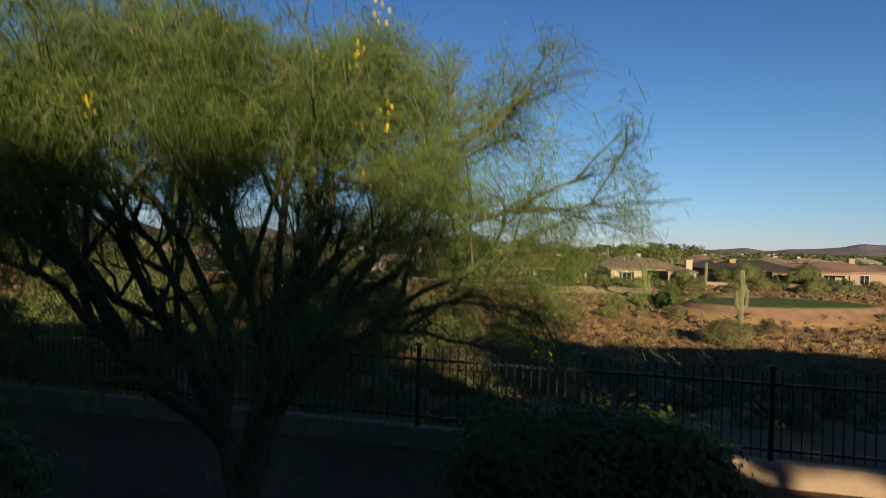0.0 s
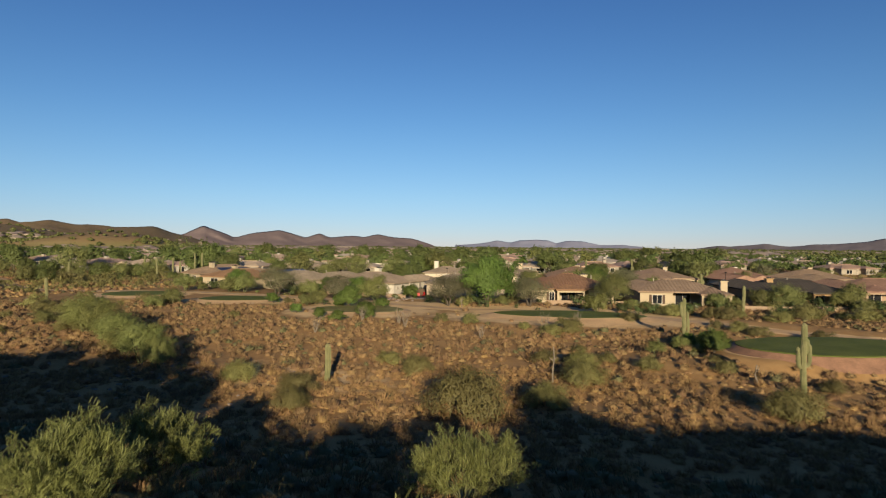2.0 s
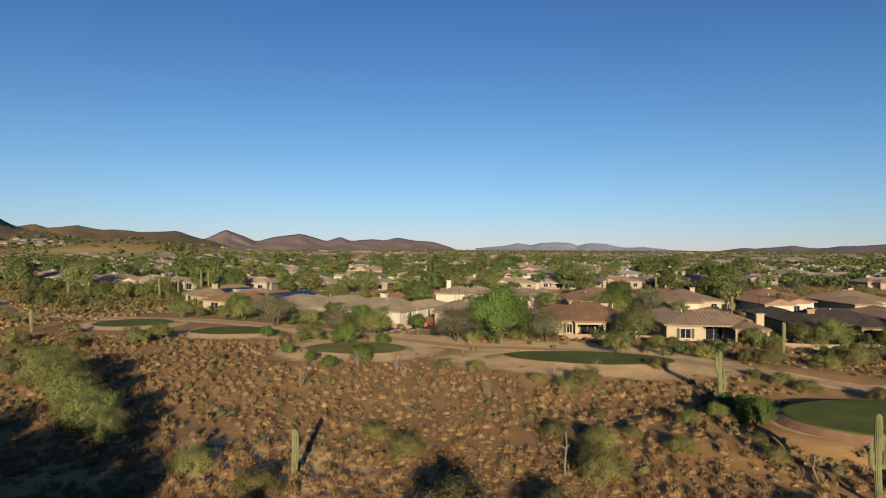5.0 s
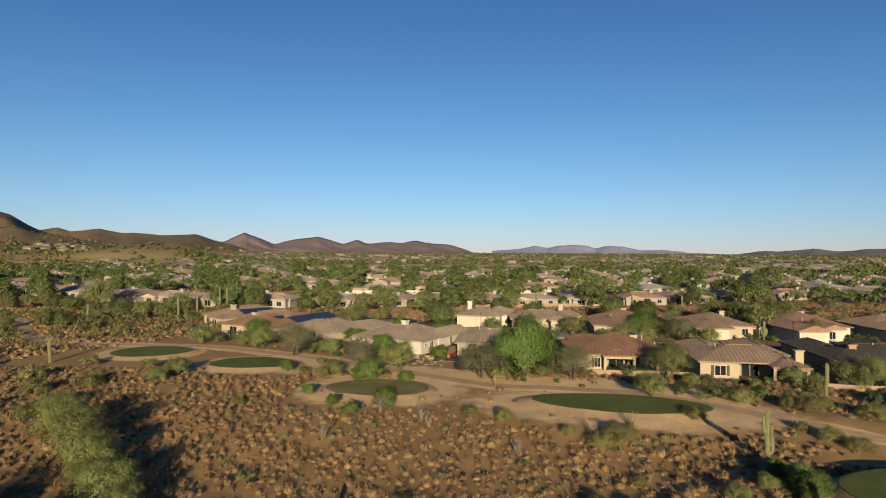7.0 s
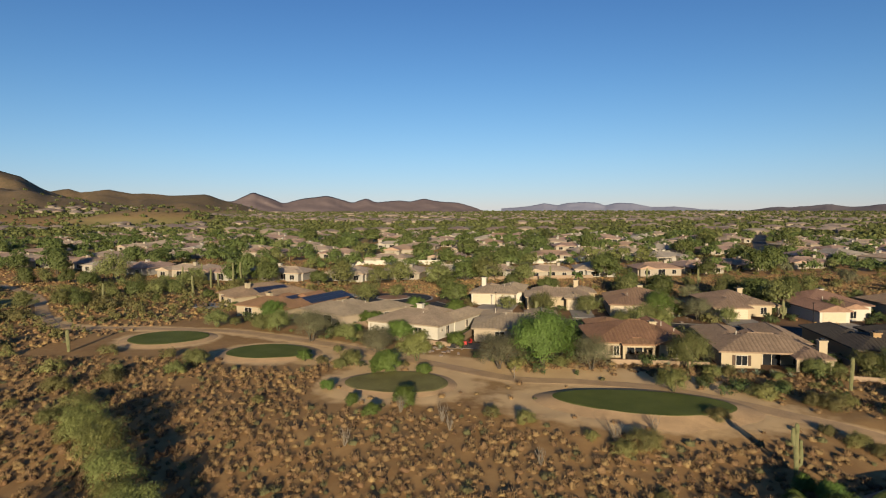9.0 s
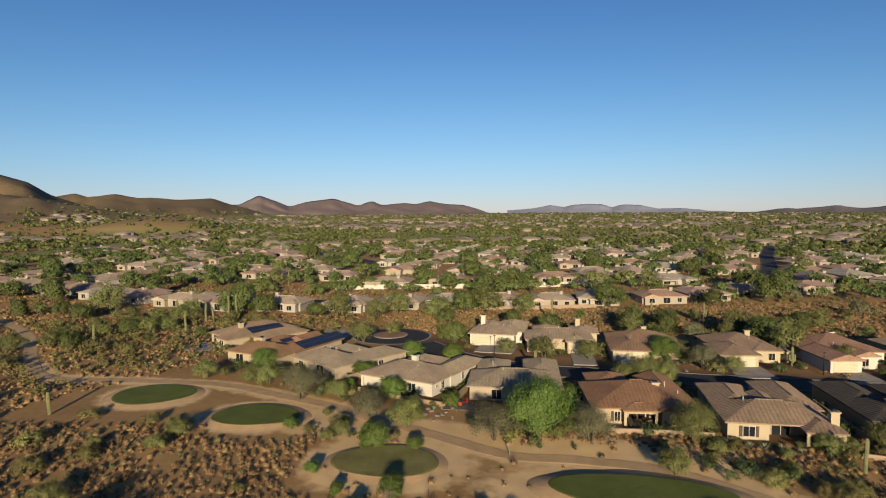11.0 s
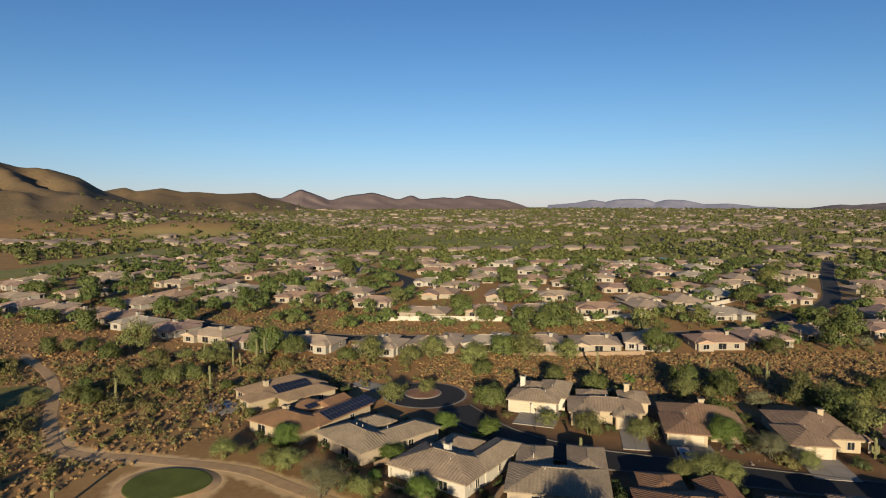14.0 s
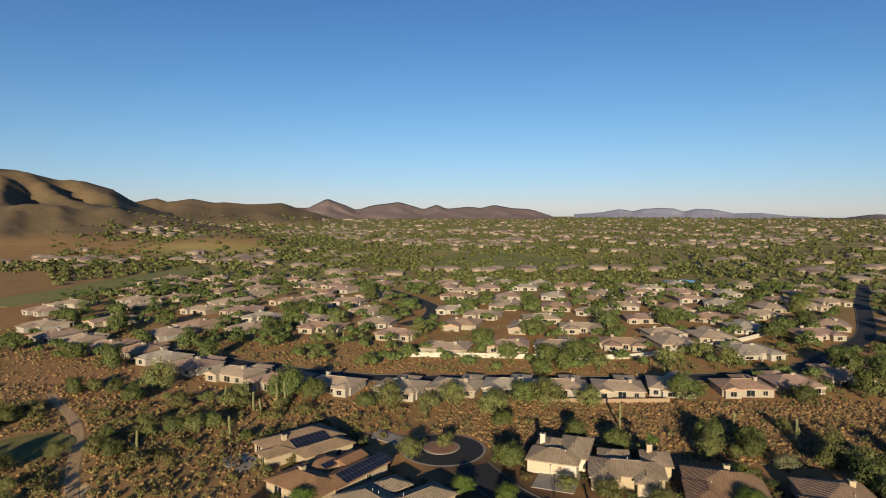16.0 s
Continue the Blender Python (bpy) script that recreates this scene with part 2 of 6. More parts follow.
WALLS = [material("stucco_" + w, c, spread=0.07, scale=0.5, fine=14, bump=0.25, bump_scale=45)
         for w, c in (("cream", (0.325, 0.268, 0.178)), ("pale", (0.420, 0.390, 0.320)), ("tan", (0.249, 0.178, 0.116)), ("amber", (0.272, 0.178, 0.087)), ("sand", (0.296, 0.242, 0.174)))]
ROOFS = [tile_material("tiles_" + w, c)
         for w, c in (("terracotta", (0.180, 0.102, 0.056)), ("sandstone", (0.200, 0.140, 0.090)), ("greyed", (0.205, 0.163, 0.114)), ("rose", (0.205, 0.122, 0.082)), ("brown", (0.172, 0.108, 0.068)), ("charcoal", (0.050, 0.042, 0.033)), ("taupe", (0.192, 0.134, 0.090)), ("bleached", (0.232, 0.180, 0.124)))]
# far rows get distance-tuned tones in the base colour: paler tiles, darker stucco
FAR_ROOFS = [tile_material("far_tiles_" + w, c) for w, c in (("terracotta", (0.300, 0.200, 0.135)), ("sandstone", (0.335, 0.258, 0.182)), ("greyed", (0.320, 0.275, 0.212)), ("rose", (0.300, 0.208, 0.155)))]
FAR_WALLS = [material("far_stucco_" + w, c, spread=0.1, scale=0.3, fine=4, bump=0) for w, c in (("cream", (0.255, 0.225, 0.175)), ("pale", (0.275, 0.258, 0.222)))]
LEAF = {
    "g": leaf_material("leaf_green", (0.094, 0.140, 0.030)), "m": leaf_material("leaf_grey", (0.138, 0.136, 0.072)),
    "p": leaf_material("leaf_olive", (0.140, 0.150, 0.050)), "l": leaf_material("leaf_lime", (0.150, 0.162, 0.050)),
    "s": leaf_material("leaf_brush", (0.152, 0.142, 0.050)), "near": leaf_material("leaf_thread", (0.100, 0.142, 0.030), rand=0.0), "k": leaf_material("leaf_garden", (0.064, 0.084, 0.028)),
    "far": leaf_material("leaf_far", (0.108, 0.120, 0.038), rand=0.0), "g_far": leaf_material("leaf_town", (0.090, 0.110, 0.032)), "flower": material("yellow_bloom", (0.477, 0.35, 0.019), spread=0.2, bump=0),
}

# ---- building blocks ----
rng = np.random.default_rng(7)


def mesh_of(name, verts, faces, mat, smooth=False):
    me = bpy.data.meshes.new(name)
    me.from_pydata([tuple(v) for v in verts], [], [tuple(f) for f in faces])
    me.materials.append(mat)
    if smooth:
        me.polygons.foreach_set("use_smooth", [True] * len(me.polygons))
    return me


def fast_mesh(name, verts, faces, mat):
    """A mesh of equal-sided faces from numpy arrays."""
    me = bpy.data.meshes.new(name)
    k = faces.shape[1]
    me.vertices.add(len(verts)); me.loops.add(faces.size); me.polygons.add(len(faces))
    me.vertices.foreach_set("co", np.ascontiguousarray(verts, dtype=np.float32).ravel())
    me.loops.foreach_set("vertex_index", faces.astype(np.int32).ravel())
    me.polygons.foreach_set("loop_start", np.arange(0, faces.size, k, dtype=np.int32))
    me.update(calc_edges=True)
    me.materials.append(mat)
    return me


def link(name, me, parent=None, label="", m=None):
    ob = new(name, me)
    if parent is not None:
        ob.parent = parent
    if m is not None:
        ob.matrix_basis = m
    if label:
        ob["label"] = label
    return ob


def part(name, bm, mat, parent=None, label="", smooth=False):
    me = bpy.data.meshes.new(name)
    bm.to_mesh(me); bm.free()
    me.materials.append(mat)
    if smooth:
        me.polygons.foreach_set("use_smooth", [True] * len(me.polygons))
    return link(name, me, parent, label)


def box(bm, x0, y0, z0, x1, y1, z1, bevel=0.0):
    r = bmesh.ops.create_cube(bm, size=1.0)
    bmesh.ops.scale(bm, verts=r["verts"], vec=(x1 - x0, y1 - y0, z1 - z0))
    bmesh.ops.translate(bm, verts=r["verts"], vec=((x0 + x1) / 2, (y0 + y1) / 2, (z0 + z1) / 2))
    if bevel:
        edges = {e for v in r["verts"] for e in v.link_edges}
        bmesh.ops.bevel(bm, geom=list(edges), offset=bevel, segments=1, affect="EDGES")


def tube(points, radii, sides=7, cap=True):
    """Vertices and faces of a tapered tube along points."""
    verts, faces = [], []
    up = Vector((0.3, 0.2, 1)).normalized()
    for i, p in enumerate(points):
        a = Vector(points[max(0, i - 1)]); c = Vector(points[min(len(points) - 1, i + 1)])
        d = (c - a).normalized()
        s = d.cross(up if abs(d.dot(up)) < 0.95 else Vector((1, 0, 0))).normalized()
        w = d.cross(s)
        for k in range(sides):
            t = 2 * math.pi * k / sides
            verts.append(Vector(p) + (s * math.cos(t) + w * math.sin(t)) * radii[i])
    for i in range(len(points) - 1):
        for k in range(sides):
            j = (k + 1) % sides
            faces.append((i * sides + k, i * sides + j, (i + 1) * sides + j, (i + 1) * sides + k))
    if cap:
        faces.append(tuple(range((len(points) - 1) * sides, len(points) * sides)))
    return verts, faces


def joined(pieces):
    verts, faces = [], []
    for v, f in pieces:
        o = len(verts)
        verts += v
        faces += [tuple(i + o for i in q) for q in f]
    return verts, faces

# ---- the lie of the land ----
def smooth(a, b, v):
    t = np.clip((v - a) / (b - a), 0, 1)
    return t * t * (3 - 2 * t)


def wob(x, y, s, seed=0.0):
    """Smooth uneven relief about -1..1, at wave length s."""
    x, y = np.asarray(x) / s * 6.283, np.asarray(y) / s * 6.283
    return (np.sin(x + 1.7 * np.sin(0.61 * y + seed) + seed) + np.sin(0.83 * y + 1.3 * np.sin(0.71 * x + 2 * seed) + 2.1)
            + np.sin(0.57 * x + 0.79 * y + 3 * seed)) / 3


# crests of the ranges: degrees from +y (right positive), and height in metres, at one distance
LEFT_AZ, LEFT_H = (-75, -60, -52, -47, -44, -42.8, -41.4, -39.5, -37.5, -36.1, -34, -30), (120, 150, 185, 176, 171, 160, 145, 142, 118, 82, 50, 0)
MID_AZ, MID_H = (-40, -36.5, -34.4, -33.4, -31.6, -29.8, -28.9, -27, -25.5, -24.15, -22.8, -21, -19), (60, 84, 108, 90, 107, 88, 91, 82, 84, 89, 62, 38, 0)
RIGHT_AZ, RIGHT_H = (20, 22.9, 24.9, 25.7, 27.3, 28.4, 29.9, 31.9, 33.4, 35, 36.5, 39, 43, 50, 60), (0, 12, 40, 33, 46, 56, 34, 52, 58, 70, 98, 85, 100, 70, 0)
BACK_AZ = (-30, -26, -24, -21.9, -20.9, -20.26, -19.2, -17.7, -16.4, -15.2, -13.8, -12.4, -11.6, -10.3, -9.5, -7.4, -6.3, -5.1, -3.3, -2.0, -0.8, 0.6)
BACK_H = (20, 70, 75, 70, 104, 128, 100, 58, 80, 96, 107, 78, 62, 90, 64, 76, 70, 88, 66, 62, 40, 0)


def land(x, y):
    """Height of the ground."""
    x, y = np.asarray(x, float), np.asarray(y, float)
    r = np.hypot(x, y - 40)
    bank = 2.2 * (1 - smooth(15.5, 38, y + 0.29 * x * (np.abs(x) < 60)))
    hollow = -1.05 * (1 - smooth(62, 96, y)) - 0.15 * (1 - smooth(98, 112, y))
    wash = hollow * smooth(33, 50, y + 0.1 * x) * smooth(0.5, np.where((x > 22) & (y < 86), 3.2, 8.0), green_gap(x, y))      # the tees stand on mounds over the wash
    bumps = 0.22 * wob(x, y, 19, 0.4) * smooth(18, 40, y) + 0.08 * wob(x, y, 5.5, 1.9) * smooth(20, 40, y)
    flat = smooth(84, 110, y)                       # levelled ground of the course and the lots
    z = bank + wash + bumps * (1 - 0.75 * flat)
    z = z + 1.2 * smooth(190, 330, y) * (r < 5000) + 2.0 * wob(x, y, 420, 0.9) * smooth(420, 900, r)
    az = np.degrees(np.arctan2(x, y - 40))
    rough = 1 + 0.07 * wob(az * 30, r, 210, 2.2) + 0.045 * wob(x, y, 120, 1.2) + 0.025 * wob(x, y, 61, 0.7)
    for azs, hs, d, w in ((LEFT_AZ, LEFT_H, 2200, 1150), (MID_AZ, MID_H, 2900, 900)):
        crest = np.interp(az, azs, hs)
        fall = np.clip(1 - np.abs(r - d) / w, 0, 1)
        ridge = 1 - (0.34 * np.abs(wob(az * 40, r * 0.25, 230, d * 0.01)) ** 1.4 + 0.10 * np.abs(wob(az * 40, r * 0.5, 95, 0.8))) * smooth(0, 0.22, 1 - fall)
        z = np.where(fall > 0, np.maximum(z, crest * fall ** 1.15 * rough ** (fall < 0.97) * ridge), z)
    for cx, cy, h, s in ((-425, 830, 21, 85), (-640, 900, 9, 190), (-800, 1180, 30, 240)):
        z = z + h * np.exp(-(((x - cx) / s) ** 2 + ((y - cy) / (s * 0.8)) ** 2))
    return z


def lz(x, y):
    return float(land(x, y))


LOTS = np.array([(39.5, 124.5), (22.5, 130), (-13, 142), (-27, 153), (-58, 181), (-45, 162), (4, 140), (60, 125), (79, 128), (98, 131), (1, 182), (16, 176), (33, 168), (53, 165), (73, 163), (92, 163)])
GREENS = [(-58.9, 131, 6.8, 6.0, -12), (-37.0, 121, 6.6, 5.3, -8), (-14.0, 104.6, 6.6, 5.4, 0), (16.2, 96.6, 10.3, 4.8, -7), (36.0, 69.5, 10.0, 5.8, 4), (-123, 167, 12, 9, 40)]
CART = [(-150, 206), (-121, 182), (-99, 154.5), (-86, 141.5), (-70, 140), (-50, 138), (-39, 133), (-28.7, 128), (-20, 122.2), (-7, 113.2), (2, 107.5), (9.5, 106.8), (20, 104.2), (27.5, 98.4), (34, 92), (42, 85), (62, 74), (90, 66)]
STREET = [(-17, 175), (-8.5, 162.5), (0, 155.5), (9, 151.5), (20, 149), (38, 145.8), (60, 142), (85, 139), (130, 133)]
AVENUE = [(62, 262), (86, 276), (105, 298), (120, 317), (138, 345), (160, 395), (181, 446), (213, 516), (224, 545)]
FARROAD = [(134, 600), (141, 669), (152, 750), (168, 842)]
ROWSTREET = [(-235, 290), (-190, 272), (-150, 262), (-100, 247), (-60, 240), (-20, 245), (20, 250), (62, 262)]
LOOP = [(-70, 330), (-62, 352), (-66, 385), (-85, 420), (-110, 455)]


def polyline_gap(x, y, pts):
    """Distance from points to a polyline."""
    x, y = np.asarray(x, float), np.asarray(y, float)
    best = np.full(x.shape, 1e9)
    for (ax, ay), (bx, by) in zip(pts, pts[1:]):
        dx, dy = bx - ax, by - ay
        t = np.clip(((x - ax) * dx + (y - ay) * dy) / (dx * dx + dy * dy), 0, 1)
        best = np.minimum(best, np.hypot(x - ax - t * dx, y - ay - t * dy))
    return best


def green_gap(x, y):
    """How far outside the nearest green, in metres (negative inside)."""
    best = np.full(np.asarray(x, float).shape, 1e9)
    for cx, cy, rx, ry, a in GREENS:
        c, s = math.cos(radians(a)), math.sin(radians(a))
        u, v = (x - cx) * c + (y - cy) * s, -(x - cx) * s + (y - cy) * c
        q = np.hypot(u / rx, v / ry)
        best = np.minimum(best, (q - 1) * min(rx, ry))
    return best


def build_ground():
    az = np.radians(np.concatenate([np.linspace(-180, -60, 40, endpoint=False), np.linspace(-60, 60, 300), np.linspace(60, 180, 40)[1:-1]]))
    r = [0.0]
    while r[-1] < 4950:
        r.append(r[-1] + (1.0 if r[-1] < 110 else r[-1] * 0.0115 if r[-1] < 900 else r[-1] * 0.022))
    r = np.array(r[1:])
    A, R = np.meshgrid(az, r)
    x, y = R * np.sin(A), 40 + R * np.cos(A)
    z = land(x, y)
    nr, na = A.shape
    verts = np.stack([x.ravel(), y.ravel(), z.ravel()], 1)
    i = np.arange(nr - 1)[:, None] * na + np.arange(na)[None]
    j = np.arange(nr - 1)[:, None] * na + (np.arange(na)[None] + 1) % na
    faces = np.stack([i, i + na, j + na, j], -1).reshape(-1, 4)[:, ::-1]
    me = fast_mesh("ground", verts, faces, MAT["soil"])
    X, Y, RR = x.ravel(), y.ravel(), R.ravel()
    gap = green_gap(X, Y)
    gap = np.where((X < -90), gap + 3, gap)
    cart = polyline_gap(X, Y, CART)
    bare = np.clip(1.1 - gap / np.where((X > 17) & (Y < 79), 0.7, np.where(X > -25, 6.5, 4.0)), 0, 1)
    bare = np.maximum(bare, np.clip(1.2 - cart / np.where(X > 26, 2.2, 3.8), 0, 1) * (X > -95))
    bare = np.maximum(bare, 0.8 * smooth(104, 108, Y + 0.25 * X) * (1 - smooth(116, 122, Y + 0.25 * X)) * (X > -40) * (X < 32))
    bare = np.maximum(bare, 0.75 * np.exp(-((X + 14 + (Y - 62) * 0.5) / 9) ** 2 - ((Y - 62) / 7) ** 2) * 1.2)
    red = smooth(192, 199, Y) * (1 - smooth(330, 420, Y)) * (0.3 + 0.4 * wob(X, Y, 90, 0.3)) + 0.6 * smooth(146, 150, Y) * (1 - smooth(196, 202, Y)) * (X > -40)
    lot_shade = np.zeros(len(X))
    for cx, cy in LOTS:
        lot_shade = np.maximum(lot_shade, np.exp(-(np.hypot(X - cx, Y - cy) / 14.5) ** 6))
    lot_shade = np.maximum(lot_shade, np.clip(1.6 - polyline_gap(X, Y, STREET) / 9.0, 0, 1))
    # yard and bank painted darker to deepen the shade lying there
    lot_shade = np.maximum(lot_shade, 1 - smooth(14.5, 16.5, Y + 0.305 * X) * 0.35 - 0.65 * smooth(20, 34, Y + 0.305 * X))
    hillm = np.clip((z.ravel() - 9) / 10, 0, 1)
    far = smooth(330, 520, RR) * (1 - hillm) * (1 - 0.9 * smooth(0.60, 0.72, -X / np.maximum(Y, 1)))
    for name, val in (("bare", bare), ("lot_shade", lot_shade), ("red", np.clip(red, 0, 1)), ("far", far), ("hill", hillm)):
        at = me.attributes.new(name, "FLOAT", "POINT")
        at.data.foreach_set("value", val.astype(np.float32))
    me.polygons.foreach_set("use_smooth", [True] * len(me.polygons))
    return tagged(link("ground", me), "reddish desert soil with pale sandy clearings and low hills", "ground", kind="structure")


build_ground()


def ring_sheet(name, outline, z_of, mat, lift, skirt=0.3, flare=0.0):
    """A sheet that follows the land, with a skirt round its rim."""
    bm = bmesh.new()
    cx, cy = sum(p[0] for p in outline) / len(outline), sum(p[1] for p in outline) / len(outline)
    rings = []
    for k in (0.25, 0.5, 0.75, 0.96, 1.0):
        rings.append([bm.verts.new((cx + (x - cx) * k, cy + (y - cy) * k, z_of(cx + (x - cx) * k, cy + (y - cy) * k) + lift - (0.06 if k == 1 else 0))) for x, y in outline])
    last = []
    for v in rings[-1]:
        o = Vector((v.co.x - cx, v.co.y - cy)).normalized() * flare
        last.append(bm.verts.new((v.co.x + o.x, v.co.y + o.y, v.co.z - skirt)))
    rings.append(last)
    mid = bm.verts.new((cx, cy, z_of(cx, cy) + lift))
    n = len(outline)
    for k in range(n):
        bm.faces.new((mid, rings[0][k], rings[0][(k + 1) % n]))
        for a, b in zip(rings, rings[1:]):
            bm.faces.new((a[k], b[k], b[(k + 1) % n], a[(k + 1) % n]))
    bmesh.ops.recalc_face_normals(bm, faces=bm.faces)
    return part(name, bm, mat, smooth=False)


def blob(cx, cy, rx, ry, turn, n=56, seed=0.0, rough=0.05):
    c, s = math.cos(radians(turn)), math.sin(radians(turn))
    pts = []
    for k in range(n):
        t = 2 * math.pi * k / n
        q = 1 + rough * math.sin(2 * t + seed) + rough * 0.7 * math.sin(3 * t + 2 * seed)
        u, v = rx * q * math.cos(t), ry * q * math.sin(t)
        pts.append((cx + u * c - v * s, cy + u * s + v * c))
    return pts


for k, (cx, cy, rx, ry, a) in enumerate(GREENS):
    dry = k in (2, 5)
    lift = (0.34, 0.36, 0.30, 0.55, 0.52, 0.12)[k]
    steep = k == 4
    base = lz(cx, cy)
    zf = lambda x, y, b=base: 0.5 * b + 0.5 * lz(x, y)
    g = ring_sheet("putting_green", blob(cx, cy, rx, ry, a, seed=k), zf, MAT["turf_dry" if dry else "turf"], lift, 0.5)
    tagged(g, "dry straw-tinted golf tee on sandy ground" if dry else "smooth mown green golf tee with a raised rim", "golf green", "golf greens", "structure")
    rim = blob(cx, cy, rx + 0.12, ry + 0.12, a, seed=k)
    e = ring_sheet("green_edging", rim, zf, MAT["bed" if steep else "path"], lift - (0.10 if steep else 0.03), lift + (0.5 if steep else 0.35), 1.7 if steep else 1.5 + 6 * lift)
    tagged(e, "packed sandy edge round a golf tee", "edging", "green edgings", "structure")


def spline(pts, step=2.0):
    """Points along a smooth line through pts (Catmull-Rom)."""
    P = [Vector((*p, 0)) for p in pts]
    P = [2 * P[0] - P[1]] + P + [2 * P[-1] - P[-2]]
    out = []
    for a, b, c, d in zip(P, P[1:], P[2:], P[3:]):
        n = max(1, int((c - b).length / step))
        for k in range(n):
            t = k / n
            out.append(0.5 * (2 * b + (c - a) * t + (2 * a - 5 * b + 4 * c - d) * t * t + (3 * b - a - 3 * c + d) * t ** 3))
    return [(p.x, p.y) for p in out + [P[-2]]]


def ribbon(name, pts, width, mat, lift, depth=0.3, side=0.0, step=2.0, flare=0.0):
    """A strip of that width along pts, that lies on the land, with sides; side moves it off the line."""
    line = spline(pts, step)
    bm = bmesh.new()
    prev = None
    for i, (x, y) in enumerate(line):
        a, b = line[max(0, i - 1)], line[min(len(line) - 1, i + 1)]
        d = Vector((b[0] - a[0], b[1] - a[1])).normalized()
        nx, ny = d.y, -d.x
        row = []
        for o in (side - width / 2, side + width / 2):
            px, py = x + nx * o, y + ny * o
            row.append(bm.verts.new((px, py, lz(px, py) + lift)))
        row = [bm.verts.new((row[0].co.x - nx * flare, row[0].co.y - ny * flare, row[0].co.z - depth)), row[0], row[1], bm.verts.new((row[1].co.x + nx * flare, row[1].co.y + ny * flare, row[1].co.z - depth))]
        if prev:
            for k in range(3):
                bm.faces.new((prev[k], row[k], row[k + 1], prev[k + 1]))
        prev = row
    bmesh.ops.recalc_face_normals(bm, faces=bm.faces)
    return part(name, bm, mat)


tagged(ribbon("cart_path", CART, 2.4, MAT["path"], 0.05, flare=1.4), "narrow packed tan cart path through the golf course", "path", kind="structure")
for k, (pts, w) in enumerate(((STREET, 7.8), (AVENUE, 7.0), (ROWSTREET, 7.4), (LOOP, 7.4), (FARROAD, 8.0)), 1):
    tagged(ribbon(f"road_{k}", pts, w, MAT["asphalt"], 0.06), "dark asphalt residential street", "road", kind="structure")
    for s in (-1, 1):
        tagged(ribbon("kerb", pts, 0.4, MAT["kerb"], 0.18, side=s * (w / 2 + 0.2)), "pale concrete kerb along a street", "kerb", "kerbs", "structure")
cul = ring_sheet("road_6", blob(-25.0, 183.4, 9.6, 9.6, 0, rough=0.0), lz, MAT["asphalt"], 0.07)
tagged(cul, "round dark asphalt turning circle", "road", kind="structure")
tagged(ring_sheet("kerb", blob(-25.0, 183.4, 10.2, 10.2, 0, rough=0.0), lz, MAT["concrete"], 0.03), "pale concrete kerb round the turning circle", "kerb", "kerbs", "structure")
tagged(ring_sheet("kerb", blob(-25.6, 184.2, 4.4, 4.4, 0, rough=0.02), lz, MAT["concrete"], 0.2), "pale concrete kerb round the planted island", "kerb", "kerbs", "structure")
tagged(ring_sheet("island", blob(-25.6, 184.2, 4.0, 4.0, 0, rough=0.02), lz, MAT["bed"], 0.26), "reddish gravel bed in the turning circle", "traffic island", kind="structure")
tagged(ring_sheet("pond", blob(97, 537, 13, 12, 0, seed=2), lz, MAT["water"], 0.8), "small blue pond", "pond", kind="structure")
tagged(ring_sheet("pond", blob(70, 640, 7, 22, 0, seed=4), lz, MAT["water"], 0.8), "small blue pond", "pond", kind="structure")
for o in ([(-302, 344), (-294, 386), (-292, 431), (-294, 487), (-309, 568), (-333, 592), (-336, 531), (-342, 480), (-334, 418), (-336, 379), (-330, 345)], [(-330, 950), (-300, 985), (-440, 1230), (-560, 1330), (-592, 1300), (-460, 1120)], [(-120, 860), (-90, 960), (-110, 1050), (-190, 1060), (-200, 900)], [(-10, 560), (20, 700), (0, 860), (-120, 800), (-130, 640), (-70, 570)]):
    tagged(ring_sheet("fairway", spline(o + o[:1], 15)[:-1], lz, MAT["fairway"], 0.35), "long green mown fairway", "fairway", "fairways", "structure")


def range_wall(name, azs, hs, d, mat, label, lean=260):
    """A far range: a ridge with uneven spurs and gullies, at distance d."""
    n, rows = 420, 16
    az = np.linspace(azs[0], azs[-1], n)
    arc = np.radians(az) * d
    h = np.interp(az, azs, hs)
    h = np.convolve(np.pad(h, 3, "edge"), np.ones(7) / 7, "valid") + 2.0 * wob(arc, arc * 0.3, 150, 0.4) + 0.8 * wob(arc, arc * 0.7, 47, 1.4)
    verts = []
    for k in range(rows):
        t = k / (rows - 1)
        y0 = arc * 0 + t * lean
        gully = (0.10 * wob(arc, y0 * 0.4, 420, 0.3) + 0.05 * wob(arc, y0 * 0.6, 170, 1.7)) * lean * 4 * t * (1 - t)
        rr = d - lean * (1 - t) + gully
        zz = np.maximum(h, 1) * t ** 1.2 - 3 + 1.2 * wob(arc, y0, 160, 2.0) * t * (1 - t) * 4
        verts.append(np.stack([rr * np.sin(np.radians(az)), 40 + rr * np.cos(np.radians(az)), zz], 1))
    back = verts[-1].copy(); back[:, 2] = -5; back[:, 1] += 60
    verts.append(back)
    V = np.concatenate(verts)
    i = (np.arange(rows)[:, None] * n + np.arange(n - 1)[None]).ravel()
    F = np.stack([i, i + 1, i + 1 + n, i + n], 1)
    me = fast_mesh(name, V, F, mat)
    me.polygons.foreach_set("use_smooth", [True] * len(me.polygons))
    return tagged(link(name, me), label, "mountain range", kind="structure")


